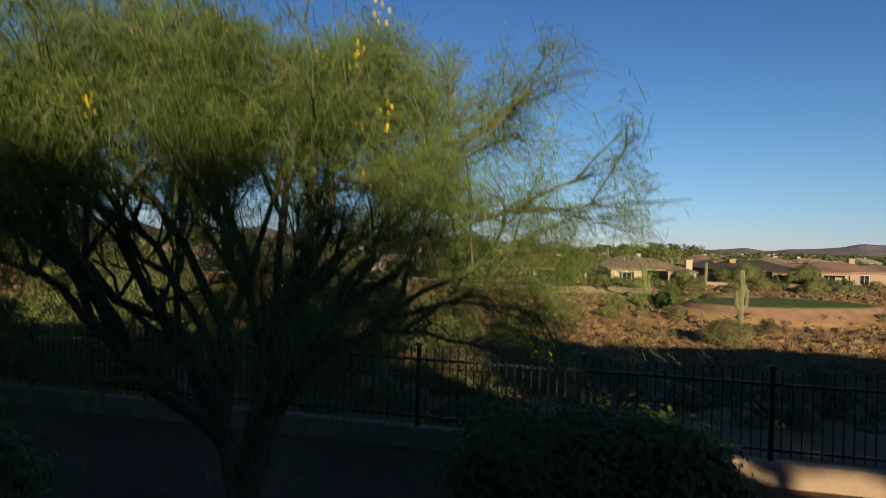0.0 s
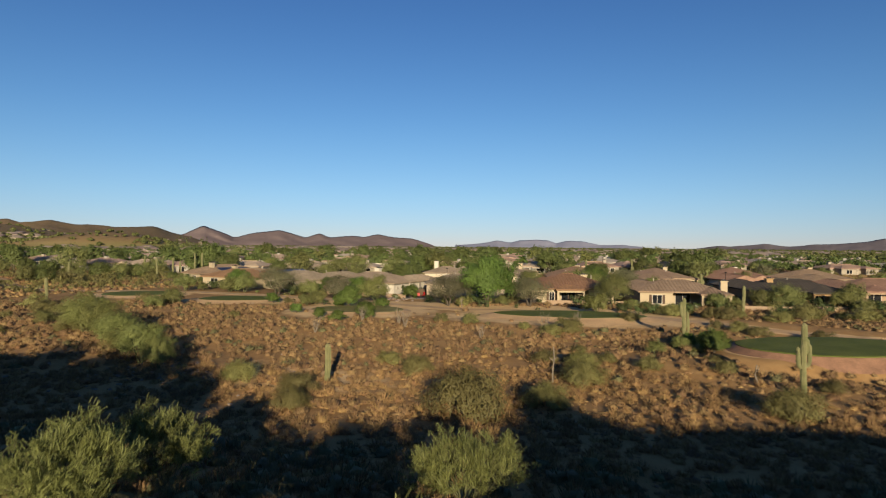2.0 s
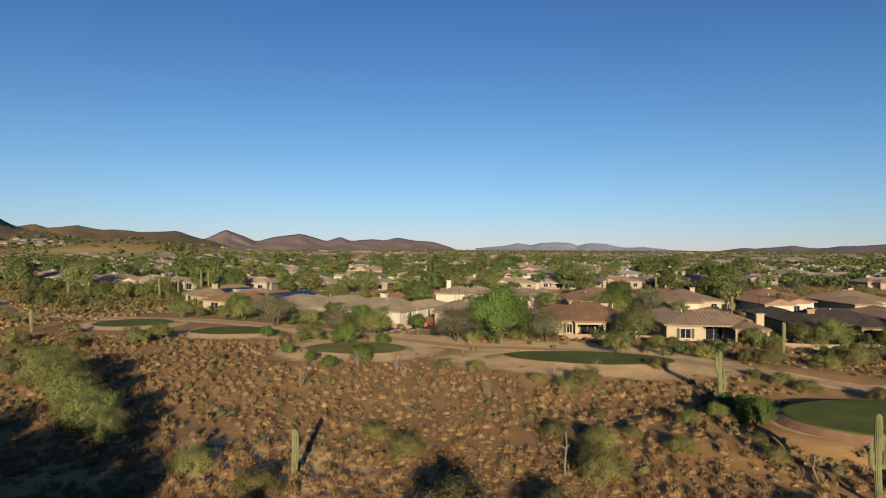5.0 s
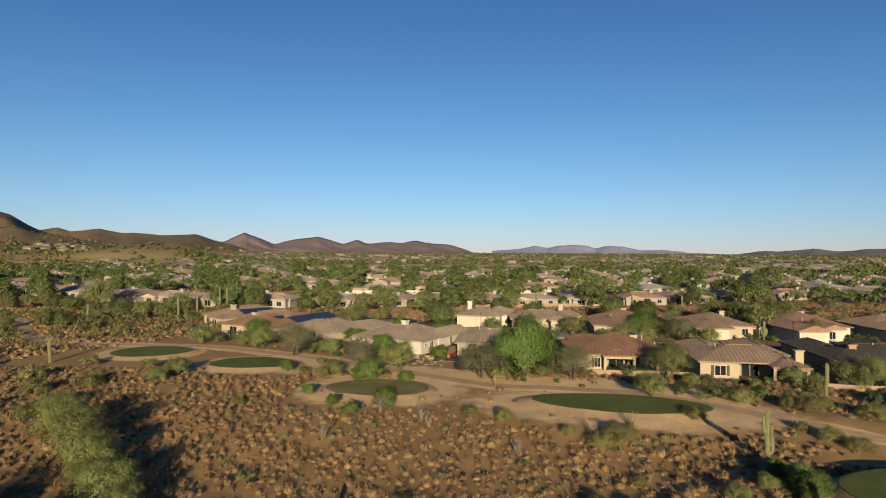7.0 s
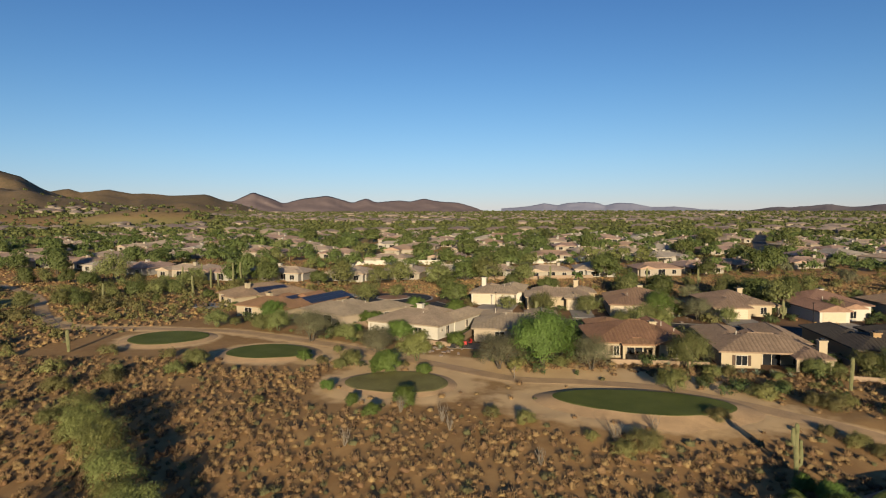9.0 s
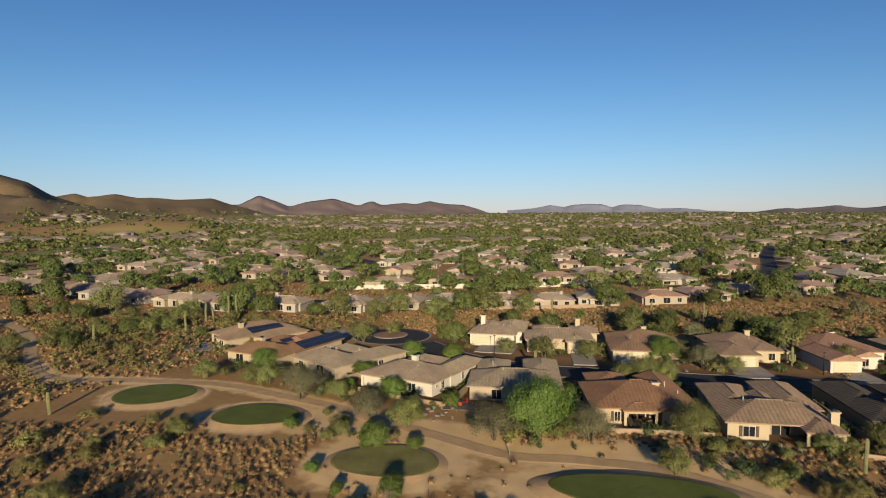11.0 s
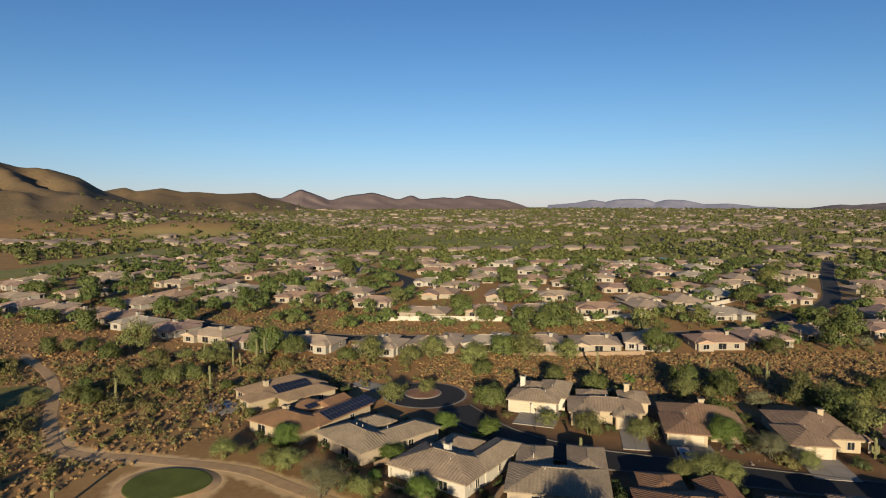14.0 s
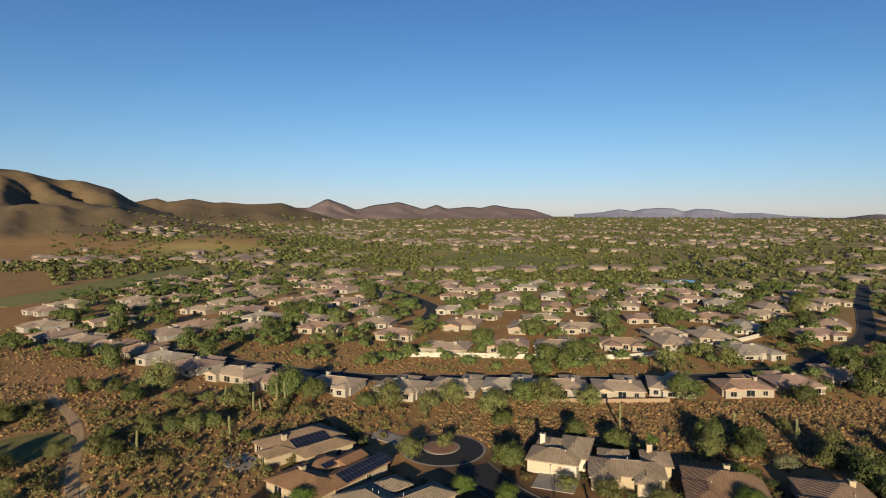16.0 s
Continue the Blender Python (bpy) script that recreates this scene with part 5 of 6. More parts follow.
# street and garden trees between the far houses
house_spots = np.array([(x + 8, y + 7) for x, y in taken])
gt = np.random.default_rng(77)
spots = []
while len(spots) < 640:
    x, y = gt.uniform(-300, 240), gt.uniform(240, 520)
    if abs(x) > 0.75 * (y + 20) or np.min(np.hypot(house_spots[:, 0] - x, house_spots[:, 1] - y)) < 8.4 or min(polyline_gap(np.array([x]), np.array([y]), s)[0] for s in (AVENUE, LOOP, ROWSTREET)) < 5.0:
        continue
    spots.append((x, y, lz(x, y), gt.uniform(1.7, 3.9)))
clumps, sizes = [], []
for x, y, z, r in spots:
    d = dirs(22, gt); d[:, 2] = np.abs(d[:, 2]) - 0.2
    clumps.append(d * gt.uniform(0.5, 1.0, (22, 1)) * r * np.array([1, 1, 0.75]) + np.array([x, y, z + r * 0.95]))
mids = np.repeat(np.array([(x, y, z + r * 0.5) for x, y, z, r in spots]), 22 * 16, 0)
V, F = leaf_cloud(gt, np.concatenate(clumps), 0.5, 16, 0.55, 0.38, mid=mids)
tagged(link("garden_trees", fast_mesh("garden_trees", V, F, LEAF["g_far"])), "green garden trees between the far houses", "trees", kind="stuff")

# planted shrubs round the houses of the two near rows
def in_house(x, y, gap=0.4):
    for inv, rects in FOOT:
        p = inv @ Vector((x, y, 0))
        if any(r[0] - gap < p.x < r[2] + gap and r[1] - gap < p.y < r[3] + gap for r in rects):
            return True
    return False


garden = random.Random(64)
made_shrubs, tries = 0, 0
while made_shrubs < 340 and tries < 9000:
    tries += 1
    cx, cy = LOTS[garden.randrange(len(LOTS))]
    a, q = garden.uniform(0, 6.283), garden.uniform(6, 14.5)
    x, y = cx + q * math.cos(a), cy + q * math.sin(a)
    one, two = np.array([x]), np.array([y])
    if in_house(x, y) or green_gap(one, two)[0] < 1.5 or polyline_gap(one, two, CART)[0] < 2.5 or polyline_gap(one, two, STREET)[0] < 5.2 or math.hypot(x + 25, y - 183.4) < 11 or any(ax - 1 < x < ax + w + 1 and ay - 1 < y < ay + d + 1 for ax, ay, w, d in DRIVES):
        continue
    made_shrubs += 1
    plant(x, y, garden.choice((0.5, 0.6, 0.7, 0.8, 0.9, 1.2, 1.5)), garden.choice("kkkkks"))

# brush and planted shrubs between the course and the gardens
made_shrubs, tries = 0, 0
while made_shrubs < 95 and tries < 2000:
    tries += 1
    x, y = garden.uniform(22, 74), garden.uniform(97, 114.5)
    one, two = np.array([x]), np.array([y])
    if in_house(x, y) or green_gap(one, two)[0] < 2 or polyline_gap(one, two, CART)[0] < 2.4:
        continue
    made_shrubs += 1
    plant(x, y, garden.choice((0.5, 0.7, 0.8, 1.0, 1.2, 1.5)), garden.choice("kkkssp"))
made_shrubs, tries = 0, 0
while made_shrubs < 45 and tries < 2000:
    tries += 1
    x, y = garden.uniform(-52, 12), garden.uniform(108, 145)
    one, two = np.array([x]), np.array([y])
    gap = polyline_gap(one, two, CART)[0]
    if in_house(x, y) or green_gap(one, two)[0] < 2 or gap < 3 or gap > 12:
        continue
    made_shrubs += 1
    plant(x, y, garden.choice((0.5, 0.7, 0.9, 1.2, 1.6)), garden.choice("kkssp"))

# single desert shrubs on the near slopes
SHRUBS = [(-18.3, 60.6, 1.8), (-12.9, 57.0, 1.6), (-12.2, 51.7, 1.4), (-0.6, 50.6, 2.9), (-4.2, 64.4, 1.6), (-6.8, 68.4, 1.3), (9.1, 59.8, 2.2), (5.0, 53.2, 1.8), (13.2, 84.7, 2.0), (10.8, 83.2, 1.4), (23.0, 92.0, 1.6), (8.3, 86.3, 0.9), (1.9, 90.6, 1.4), (-1.7, 92.6, 1.1), (22.6, 66.4, 1.2), (7.7, 69.1, 1.4), (10.6, 66.3, 1.8), (12.2, 74.4, 0.9), (13.6, 68.6, 1.0), (16.2, 64.8, 1.3), (34.6, 86.2, 1.5), (33.2, 89.2, 1.0), (20.5, 50.4, 2.0), (27.5, 57.0, 1.2), (-50, 92, 2.4), (-58, 100, 2.0), (-64, 108, 2.2), (-53, 104, 1.7), (-30, 96, 1.0), (36, 84, 1.5), (41, 80, 1.6), (32, 101, 1.8), (38, 97, 2.0), (44, 94, 1.8), (50, 98, 2.2), (57, 96, 2.4)]
for x, y, r in SHRUBS:
    plant(x, y, r, "s")
for k in range(120):
    x, y = trng.uniform(-150, -48), trng.uniform(140, 212)
    if x < -80 + (y - 170) * 0.6 and green_gap(np.array([x]), np.array([y]))[0] > 2 and polyline_gap(np.array([x]), np.array([y]), CART)[0] > 3:
        plant(x, y, trng.uniform(1.2, 3.2), trng.choice("ssppg"))
for k in range(34):
    x, y = trng.uniform(-85, -44), trng.uniform(62, 122)
    if green_gap(np.array([x]), np.array([y]))[0] > 4:
        plant(x, y, trng.uniform(0.8, 1.9), trng.choice("sssp"))
for k in range(26):
    x, y = trng.uniform(40, 150), trng.uniform(182, 204)
    plant(x, y, trng.uniform(1.2, 3.0), trng.choice("ssspp"))


wild = np.random.default_rng(88)
wp = np.stack([wild.uniform(-260, 220, 5200), wild.uniform(118, 330, 5200)], 1)
left = wp[:, 0] < -66 + (wp[:, 1] - 150) * 0.55
wp = wp[((wp[:, 1] < 214 + 0.12 * wp[:, 0]) & (left | (wp[:, 1] > 186))) | ((wp[:, 1] > 236) & (wild.uniform(size=len(wp)) < 0.4)) | (polyline_gap(wp[:, 0], wp[:, 1], AVENUE) < 26)]
wp = wp[(np.abs(wp[:, 0]) < 0.85 * wp[:, 1] + 10) & (np.min(np.hypot(wp[:, :1] - house_spots[None, :, 0], wp[:, 1:] - house_spots[None, :, 1]), 1) > 9.5)]
for s in (AVENUE, ROWSTREET, LOOP):
    wp = wp[polyline_gap(wp[:, 0], wp[:, 1], s) > 6.5]
wp = wp[(wp[:, 1] > 230) | (wp[:, 0] < -66 + (wp[:, 1] - 150) * 0.55) | (wild.uniform(size=len(wp)) < 0.22)]
wp = wp[(green_gap(wp[:, 0], wp[:, 1]) > 2) & (polyline_gap(wp[:, 0], wp[:, 1], CART) > 3)][:1150]
wr = wild.uniform(0.5, 1.7, len(wp)) ** 1.3
wc = np.repeat(np.concatenate([wp, (land(wp[:, 0], wp[:, 1]) + 0.5 * wr)[:, None]], 1), 8, 0) + dirs(len(wp) * 8, wild) * np.repeat(wr, 8)[:, None] * np.array([0.8, 0.8, 0.6])
V, F = leaf_cloud(wild, wc, 0.32, 12, 0.42, 0.18)
tagged(link("wild_shrubs", fast_mesh("wild_shrubs", V, F, LEAF["s"])), "grey-green wild shrubs over the open desert", "shrubs", kind="stuff")


def tufts(name, spots, size, mat, label, seed, blades=60, tall=0.8):
    """Rounded bunches of dry brush: a lumpy dome hidden in short fine stems, many in one sheet."""
    g = np.random.default_rng(seed)
    n, ring, rows = len(spots), 7, (0.0, 0.5, 1.0)
    B = np.array([(math.cos(a) * math.cos(e), math.sin(a) * math.cos(e), math.sin(e)) for k, e in enumerate(rows) for a in np.linspace(0.45 * k, 0.45 * k + 2 * math.pi, ring, endpoint=False)] + [(0, 0, 1.0)])
    faces = []
    for i in range(ring):
        j = (i + 1) % ring
        for r in range(len(rows) - 1):
            faces += [(r * ring + i, r * ring + j, (r + 1) * ring + j), (r * ring + i, (r + 1) * ring + j, (r + 1) * ring + i)]
        faces.append(((len(rows) - 1) * ring + i, (len(rows) - 1) * ring + j, len(rows) * ring))
    FB = np.array(faces)
    s = size * g.uniform(0.6, 1.3, (n, 1, 1)) ** 1.3
    wide = np.concatenate([g.uniform(0.85, 1.2, (n, 1, 2)), g.uniform(0.8, 1.2, (n, 1, 1)) * tall], 2)
    V = B[None] * (1 + g.normal(size=(n, len(B), 1)) * 0.2) * s * wide * 0.58
    P = np.concatenate([spots, (land(spots[:, 0], spots[:, 1]) - 0.05)[:, None]], 1)
    V = (V + P[:, None]).reshape(-1, 3)
    F = (FB[None] + (np.arange(n) * len(B))[:, None, None]).reshape(-1, 3)
    # short fine stems all over it
    d = dirs(n * blades, g); d[:, 2] = np.abs(d[:, 2]) * 0.95 + 0.03
    d /= np.linalg.norm(d, axis=1, keepdims=True)
    L = np.repeat(s.reshape(n, 1), blades, 0)
    W = np.repeat(wide.reshape(n, 3), blades, 0)
    up = d * 0.6 + dirs(n * blades, g) * 0.35 + np.array([0, 0, 0.45])
    up /= np.linalg.norm(up, axis=1, keepdims=True)
    root = np.repeat(P, blades, 0) + d * L * W * 0.46
    tip = root + up * L * g.uniform(0.36, 0.68, (n * blades, 1))
    side = np.cross(d, up); side /= np.linalg.norm(side, axis=1, keepdims=True) + 1e-9
    side = side * 0.8 + dirs(n * blades, g) * 0.35
    side *= L * g.uniform(0.022, 0.052, (n * blades, 1))
    VB = np.stack([root - side, root + side, tip], 1).reshape(-1, 3)
    F2 = np.arange(len(VB)).reshape(-1, 3) + len(V)
    me = fast_mesh(name, np.concatenate([V, VB]), np.concatenate([F, F2]), mat)
    return tagged(link(name, me), label, "brush", kind="stuff")


def spaced(x0, x1, y0, y1, gap, seed, keep, loose=0.42):
    """Evenly strewn spots, about one gap apart."""
    g = np.random.default_rng(seed)
    X, Y = np.meshgrid(np.arange(x0, x1, gap), np.arange(y0, y1, gap))
    X[::2] += gap / 2
    p = np.stack([X.ravel(), Y.ravel()], 1) + g.uniform(-loose, loose, (X.size, 2)) * gap
    return p[keep(p[:, 0], p[:, 1])]


def scatter(n, x0, x1, y0, y1, seed, keep):
    g = np.random.default_rng(seed)
    p = np.stack([g.uniform(x0, x1, n), g.uniform(y0, y1, n)], 1)
    return p[keep(p[:, 0], p[:, 1])]



def open_ground(x, y):
    ok = (green_gap(x, y) > 1.1) & (polyline_gap(x, y, CART) > 1.8)
    for s in (STREET, AVENUE, ROWSTREET, LOOP):
        ok &= polyline_gap(x, y, s) > 5.5
    ok &= np.hypot(x + 25, y - 183.4) > 11
    for cx, cy in LOTS:
        ok &= np.hypot(x - cx, y - cy) > 11.5
    return ok & (np.min(np.hypot(x[:, None] - house_spots[None, :, 0], y[:, None] - house_spots[None, :, 1]), 1) > 10)


def near_keep(x, y):
    bare = np.minimum(green_gap(x, y) + np.where(x < -50, 4, 0), polyline_gap(x, y, CART))
    g = np.random.default_rng(3).uniform(size=len(x))
    return open_ground(x, y) & (y + 0.305 * x > 19) & ((bare > np.where((x > 17) & (y < 79), 0.9, np.where(x > -25, 5.0, 3.4)) + np.where((x > 17) & (y < 79), 0.5, 2.5) * g) | (g < 0.04)) & (wob(x, y, 13, 0.7) + 1.55 > g * 1.6) & (np.abs(x) < 0.85 * y + 25)


def golden(x, y):
    """Where the tall golden grass brush grows thick: the slope towards the wash."""
    return smooth(-0.25, 0.35, wob(x, y, 60, 1.3) * 0.5 + (66 - y - 0.15 * np.abs(x)) / 24)


strew = np.random.default_rng(4)
thick = spaced(-60, 60, 20, 84, 0.98, 20, near_keep)
thick = thick[strew.uniform(size=len(thick)) < golden(thick[:, 0], thick[:, 1])]
near = spaced(-95, 80, 40, 116, 1.1, 21, near_keep)
near = near[strew.uniform(size=len(near)) > 0.9 * golden(near[:, 0], near[:, 1])]
pick = strew.uniform(size=len(near))
bank = scatter(1500, -40, 34, 17, 46, 27, lambda x, y: (y + 0.305 * x > 16.5) & (y + 0.3 * x < 40))
tufts("bank_brush", bank, 0.8, MAT["tuft_green"], "dense olive brush on the shaded bank", 35, 30)
gold = strew.uniform(size=len(thick)) < 0.72
tufts("golden_brush", thick[gold], 0.60, MAT["tuft_gold"], "dense golden bunches of dry grass brush on the slope", 30, 105, 0.72)
low = spaced(-60, 60, 22, 80, 0.74, 26, near_keep)
low = low[strew.uniform(size=len(low)) < 0.85 * golden(low[:, 0], low[:, 1])]
tufts("low_grass", low, 0.30, MAT["tuft_gold"], "low dry golden grass between the brush", 37, 12, 0.6)
tufts("dry_brush", thick[~gold], 0.52, MAT["tuft"], "straw-brown bunches of dry brush among golden grass", 36, 60)
tufts("dry_brush", near[pick < 0.9], 0.65, MAT["tuft"], "straw-brown bunches of dry desert brush on reddish soil", 31, 62, 0.9)
tufts("olive_brush", near[pick >= 0.9], 0.66, MAT["tuft_green"], "olive desert brush scattered on reddish soil", 32, 50, 0.9)
mid = np.concatenate([scatter(6500, -190, -40, 112, 214, 22, lambda x, y: open_ground(x, y) & (x < -62 + (y - 150) * 0.55)),
                      scatter(15000, -30, 190, 186, 246, 23, lambda x, y: open_ground(x, y) & (y < 227 + 0.12 * x)),
                      scatter(3000, -250, 40, 240, 290, 24, open_ground), scatter(3600, -260, 40, 202, 262, 28, open_ground), scatter(1500, 60, 130, 88, 240, 25, open_ground)])
pick = np.random.default_rng(6).uniform(size=len(mid)) < 0.86
warm = np.random.default_rng(8).uniform(size=len(mid)) < 0.55
tufts("dry_brush", mid[pick & ~warm], 0.72, MAT["tuft"], "straw-brown desert brush on open ground", 33, 24, 0.9)
tufts("golden_brush", mid[pick & warm], 0.72, MAT["tuft_gold"], "golden dry grass brush on open ground", 38, 24, 0.85)
tufts("olive_brush", mid[~pick], 0.75, MAT["tuft_green"], "olive desert brush on open ground", 34, 24)



def far_woods():
    """Tree crowns of the plain, up to its far edge."""
    g = np.random.default_rng(41)
    n = 21000
    r = 430 * np.exp(g.uniform(0, 1, n) ** 0.8 * math.log(4300 / 430))
    a = np.radians(g.uniform(-42, 42, n))
    x, y = r * np.sin(a), 40 + r * np.cos(a)
    z = land(x, y)
    keep = (z < 12 + 34 * g.uniform(size=n) ** 1.5) & (g.uniform(size=n) < 0.55 + 0.45 * wob(x, y, 260, 1.1)) & ~((x < -288) & (x > -345) & (y < 600)) & (np.hypot(x - 97, y - 537) > 20)
    keep &= polyline_gap(x, y, AVENUE) > 5.5
    x, y = x[keep], y[keep]
    # thicker round the golf course and houses at the foot of the hills
    for cx, cy, sx, sy, k in ((-470, 560, 130, 55, 170), (-330, 640, 60, 90, 90), (-560, 1000, 170, 120, 220), (-400, 1150, 200, 160, 220), (-260, 800, 110, 160, 200), (-760, 1350, 170, 120, 160)):
        x, y = np.append(x, cx + sx * g.uniform(-1, 1, k)), np.append(y, cy + sy * g.uniform(-1, 1, k))
    r, z = np.hypot(x, y - 40), land(x, y)
    s = g.uniform(1.5, 3.4, len(x)) * (1 + r / 2800)
    per = 20
    d = dirs(len(x) * per, g); d[:, 2] = np.abs(d[:, 2])
    c = np.repeat(np.stack([x, y, z + s * 0.35], 1), per, 0) + d * np.repeat(s, per)[:, None] * g.uniform(0.55, 1.0, (len(d), 1)) * np.array([1.1, 1.1, 0.8])
    face = d + 0.35 * dirs(len(c), g)
    u = np.cross(face, dirs(len(c), g)); u /= np.linalg.norm(u, axis=1, keepdims=True) + 1e-9
    w = np.cross(face, u); w /= np.linalg.norm(w, axis=1, keepdims=True) + 1e-9
    k = np.repeat(s, per)[:, None]
    V, F = quads(c, u * k * 0.29, w * k * 0.25)
    tagged(link("far_trees", fast_mesh("far_trees", V, F, LEAF["far"])), "countless green desert trees over the far plain", "trees", kind="stuff")
    # roofs between them
    g = np.random.default_rng(42)
    n = 3400
    r = 500 * np.exp(g.uniform(0, 1, n) ** 0.85 * math.log(4000 / 500))
    a = np.radians(g.uniform(-40, 42, n))
    x, y = r * np.sin(a), 40 + r * np.cos(a)
    z = land(x, y)
    keep = (z < 9 + 16 * g.uniform(size=n) ** 2) & (wob(x, y, 330, 2.4) > -0.1) & ~((x < -275) & (x > -355) & (y < 610)) & (polyline_gap(x, y, AVENUE) > 16)
    keep &= ~((x < -120) & (y < 900) & (z > 4.5)) & ~((y < 560) & (np.abs(x) < 300)) & ((y > 950) | (g.uniform(size=n) < 0.3)) & ~((np.abs(x + 20) < 190) & (y < 860))
    x, y = x[keep], y[keep]
    for cx, cy, sx, sy, k in ((-500, 630, 75, 32, 17), (-620, 1010, 90, 60, 30), (-760, 1330, 130, 90, 60), (-520, 1330, 120, 60, 26), (-330, 660, 30, 40, 8), (-170, 545, 40, 8, 5), (-85, 590, 40, 7, 6), (-18, 606, 34, 6, 5), (55, 627, 40, 7, 6)):
        x, y = np.append(x, cx + sx * g.uniform(-1, 1, k)), np.append(y, cy + sy * g.uniform(-1, 1, k))
    z = land(x, y)
    m = len(x)
    t, w, dd, h = g.uniform(-0.5, 0.5, m), g.uniform(6, 9, m), g.uniform(5, 8, m), g.uniform(2.6, 3.4, m)
    big = (g.uniform(size=m) < 0.006) & (y > 900)
    w, dd, h = np.where(big, w * 4, w), np.where(big, dd * 2.5, dd), np.where(big, 6, h)
    corner = np.array([(-1, -1), (1, -1), (1, 1), (-1, 1)])
    def at(px, py, pz):
        return np.stack([x + px * np.cos(t) - py * np.sin(t), y + px * np.sin(t) + py * np.cos(t), z + pz], 1)
    lo = [at(cx * (w - 0.5), cy * (dd - 0.5), np.full(m, -1.0)) for cx, cy in corner]
    hi = [at(cx * (w - 0.5), cy * (dd - 0.5), h) for cx, cy in corner]
    ev = [at(cx * w, cy * dd, h - 0.05) for cx, cy in corner]
    rd = [at(sx * w * 0.35, np.zeros(m), h + 1.8) for sx in (-1, 1)]
    VW = np.stack(lo + hi, 1).reshape(-1, 3)
    FW = (np.array([(0, 1, 5, 4), (1, 2, 6, 5), (2, 3, 7, 6), (3, 0, 4, 7)])[None] + (np.arange(m) * 8)[:, None, None]).reshape(-1, 4)
    VR = np.stack(ev + rd, 1).reshape(-1, 3)
    FR = (np.array([(0, 1, 5), (0, 5, 4), (1, 2, 5), (2, 3, 4), (2, 4, 5), (3, 0, 4)])[None] + (np.arange(m) * 6)[:, None, None]).reshape(-1, 3)
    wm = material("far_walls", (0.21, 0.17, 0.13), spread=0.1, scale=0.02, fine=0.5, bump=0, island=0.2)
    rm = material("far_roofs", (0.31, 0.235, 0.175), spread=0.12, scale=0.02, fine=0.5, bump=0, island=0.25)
    return VW, FW, VR, FR, wm, rm


VW, FW, VR, FR, wm, rm = far_woods()
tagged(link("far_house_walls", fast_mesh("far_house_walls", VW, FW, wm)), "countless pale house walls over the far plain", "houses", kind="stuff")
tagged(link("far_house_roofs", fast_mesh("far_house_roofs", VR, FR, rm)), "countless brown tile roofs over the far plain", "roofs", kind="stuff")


def saguaro(x, y, h, arms, seed=0, r=0.27, label="tall ribbed saguaro cactus with upturned arms"):
    """A saguaro: ribbed column, rounded top, arms that turn up."""
    ribs, per = 13, 2
    def column(pts, radii):
        verts, faces = [], []
        n = ribs * per
        for i, p in enumerate(pts):
            a, c = Vector(pts[max(0, i - 1)]), Vector(pts[min(len(pts) - 1, i + 1)])
            d = (c - a).normalized()
            s = d.cross(Vector((0.1, 1, 0.05))).normalized(); w = d.cross(s)
            for k in range(n):
                q = radii[i] * (1.0 if k % 2 else 0.84)
                t = 2 * math.pi * k / n
                verts.append(Vector(p) + (s * math.cos(t) + w * math.sin(t)) * q)
        for i in range(len(pts) - 1):
            for k in range(n):
                j = (k + 1) % n
                faces.append((i * n + k, i * n + j, (i + 1) * n + j, (i + 1) * n + k))
        faces.append(tuple(range((len(pts) - 1) * n, len(pts) * n)))
        return verts, faces
    top = new("saguaro")
    top.matrix_basis = pose(x, y, lz(x, y) - 0.1)
    zs = np.linspace(0, h, 11)
    pts = [(0.05 * math.sin(1.3 * z + seed), 0.05 * math.cos(1.1 * z + seed), z) for z in zs] + [(0.0, 0.0, h + 0.12), (0, 0, h + 0.2)]
    rad = [r * (0.8 + 0.2 * min(1, z / 1.5)) for z in zs[:-1]] + [r * 0.9, r * 0.6, r * 0.15]
    v, f = column(pts, rad)
    link("stem", mesh_of("stem", v, f, MAT["saguaro"]), top)
    for a, z0, out, up in arms:
        c, s = math.cos(a), math.sin(a)
        pts = [(c * r * 0.6, s * r * 0.6, z0), (c * out * 0.6, s * out * 0.6, z0 + 0.02), (c * out * 0.93, s * out * 0.93, z0 + 0.2), (c * out, s * out, z0 + 0.5), (c * out, s * out, z0 + up * 0.7), (c * out, s * out, z0 + up), (c * out, s * out, z0 + up + 0.12)]
        v, f = column(pts, [r * 0.55, r * 0.62, r * 0.66, r * 0.7, r * 0.7, r * 0.6, r * 0.12])
        link("arm", mesh_of("arm", v, f, MAT["saguaro"]), top)
    return tagged(top, label, "cactus", "saguaros")


saguaro(24.9, 78.9, 4.8, [(0.1, 1.1, 0.50, 1.5), (3.3, 3.0, 0.36, 1.5), (-0.2, 1.9, 0.36, 1.5)], 1, 0.21)
saguaro(24.5, 55.9, 5.4, [(0.1, 2.4, 0.46, 1.5), (3.2, 2.3, 0.44, 1.1), (2.6, 2.9, 0.38, 0.8), (0.3, 3.4, 0.34, 0.9)], 2, 0.22)
saguaro(8.2, 148.2, 4.6, [(0.0, 0.4, 0.65, 1.6), (3.1, 0.4, 0.65, 1.5), (1.5, 0.5, 0.6, 1.1)], 3)
saguaro(44.5, 104.8, 4.2, [], 4, 0.24, "tall plain saguaro cactus without arms")
saguaro(-11.1, 59.4, 3.1, [], 5, 0.24, "short plain saguaro cactus with a worn top")
saguaro(60.5, 157.0, 3.8, [(0.2, 1.0, 0.6, 1.4), (3.2, 1.2, 0.55, 1.2)], 6)
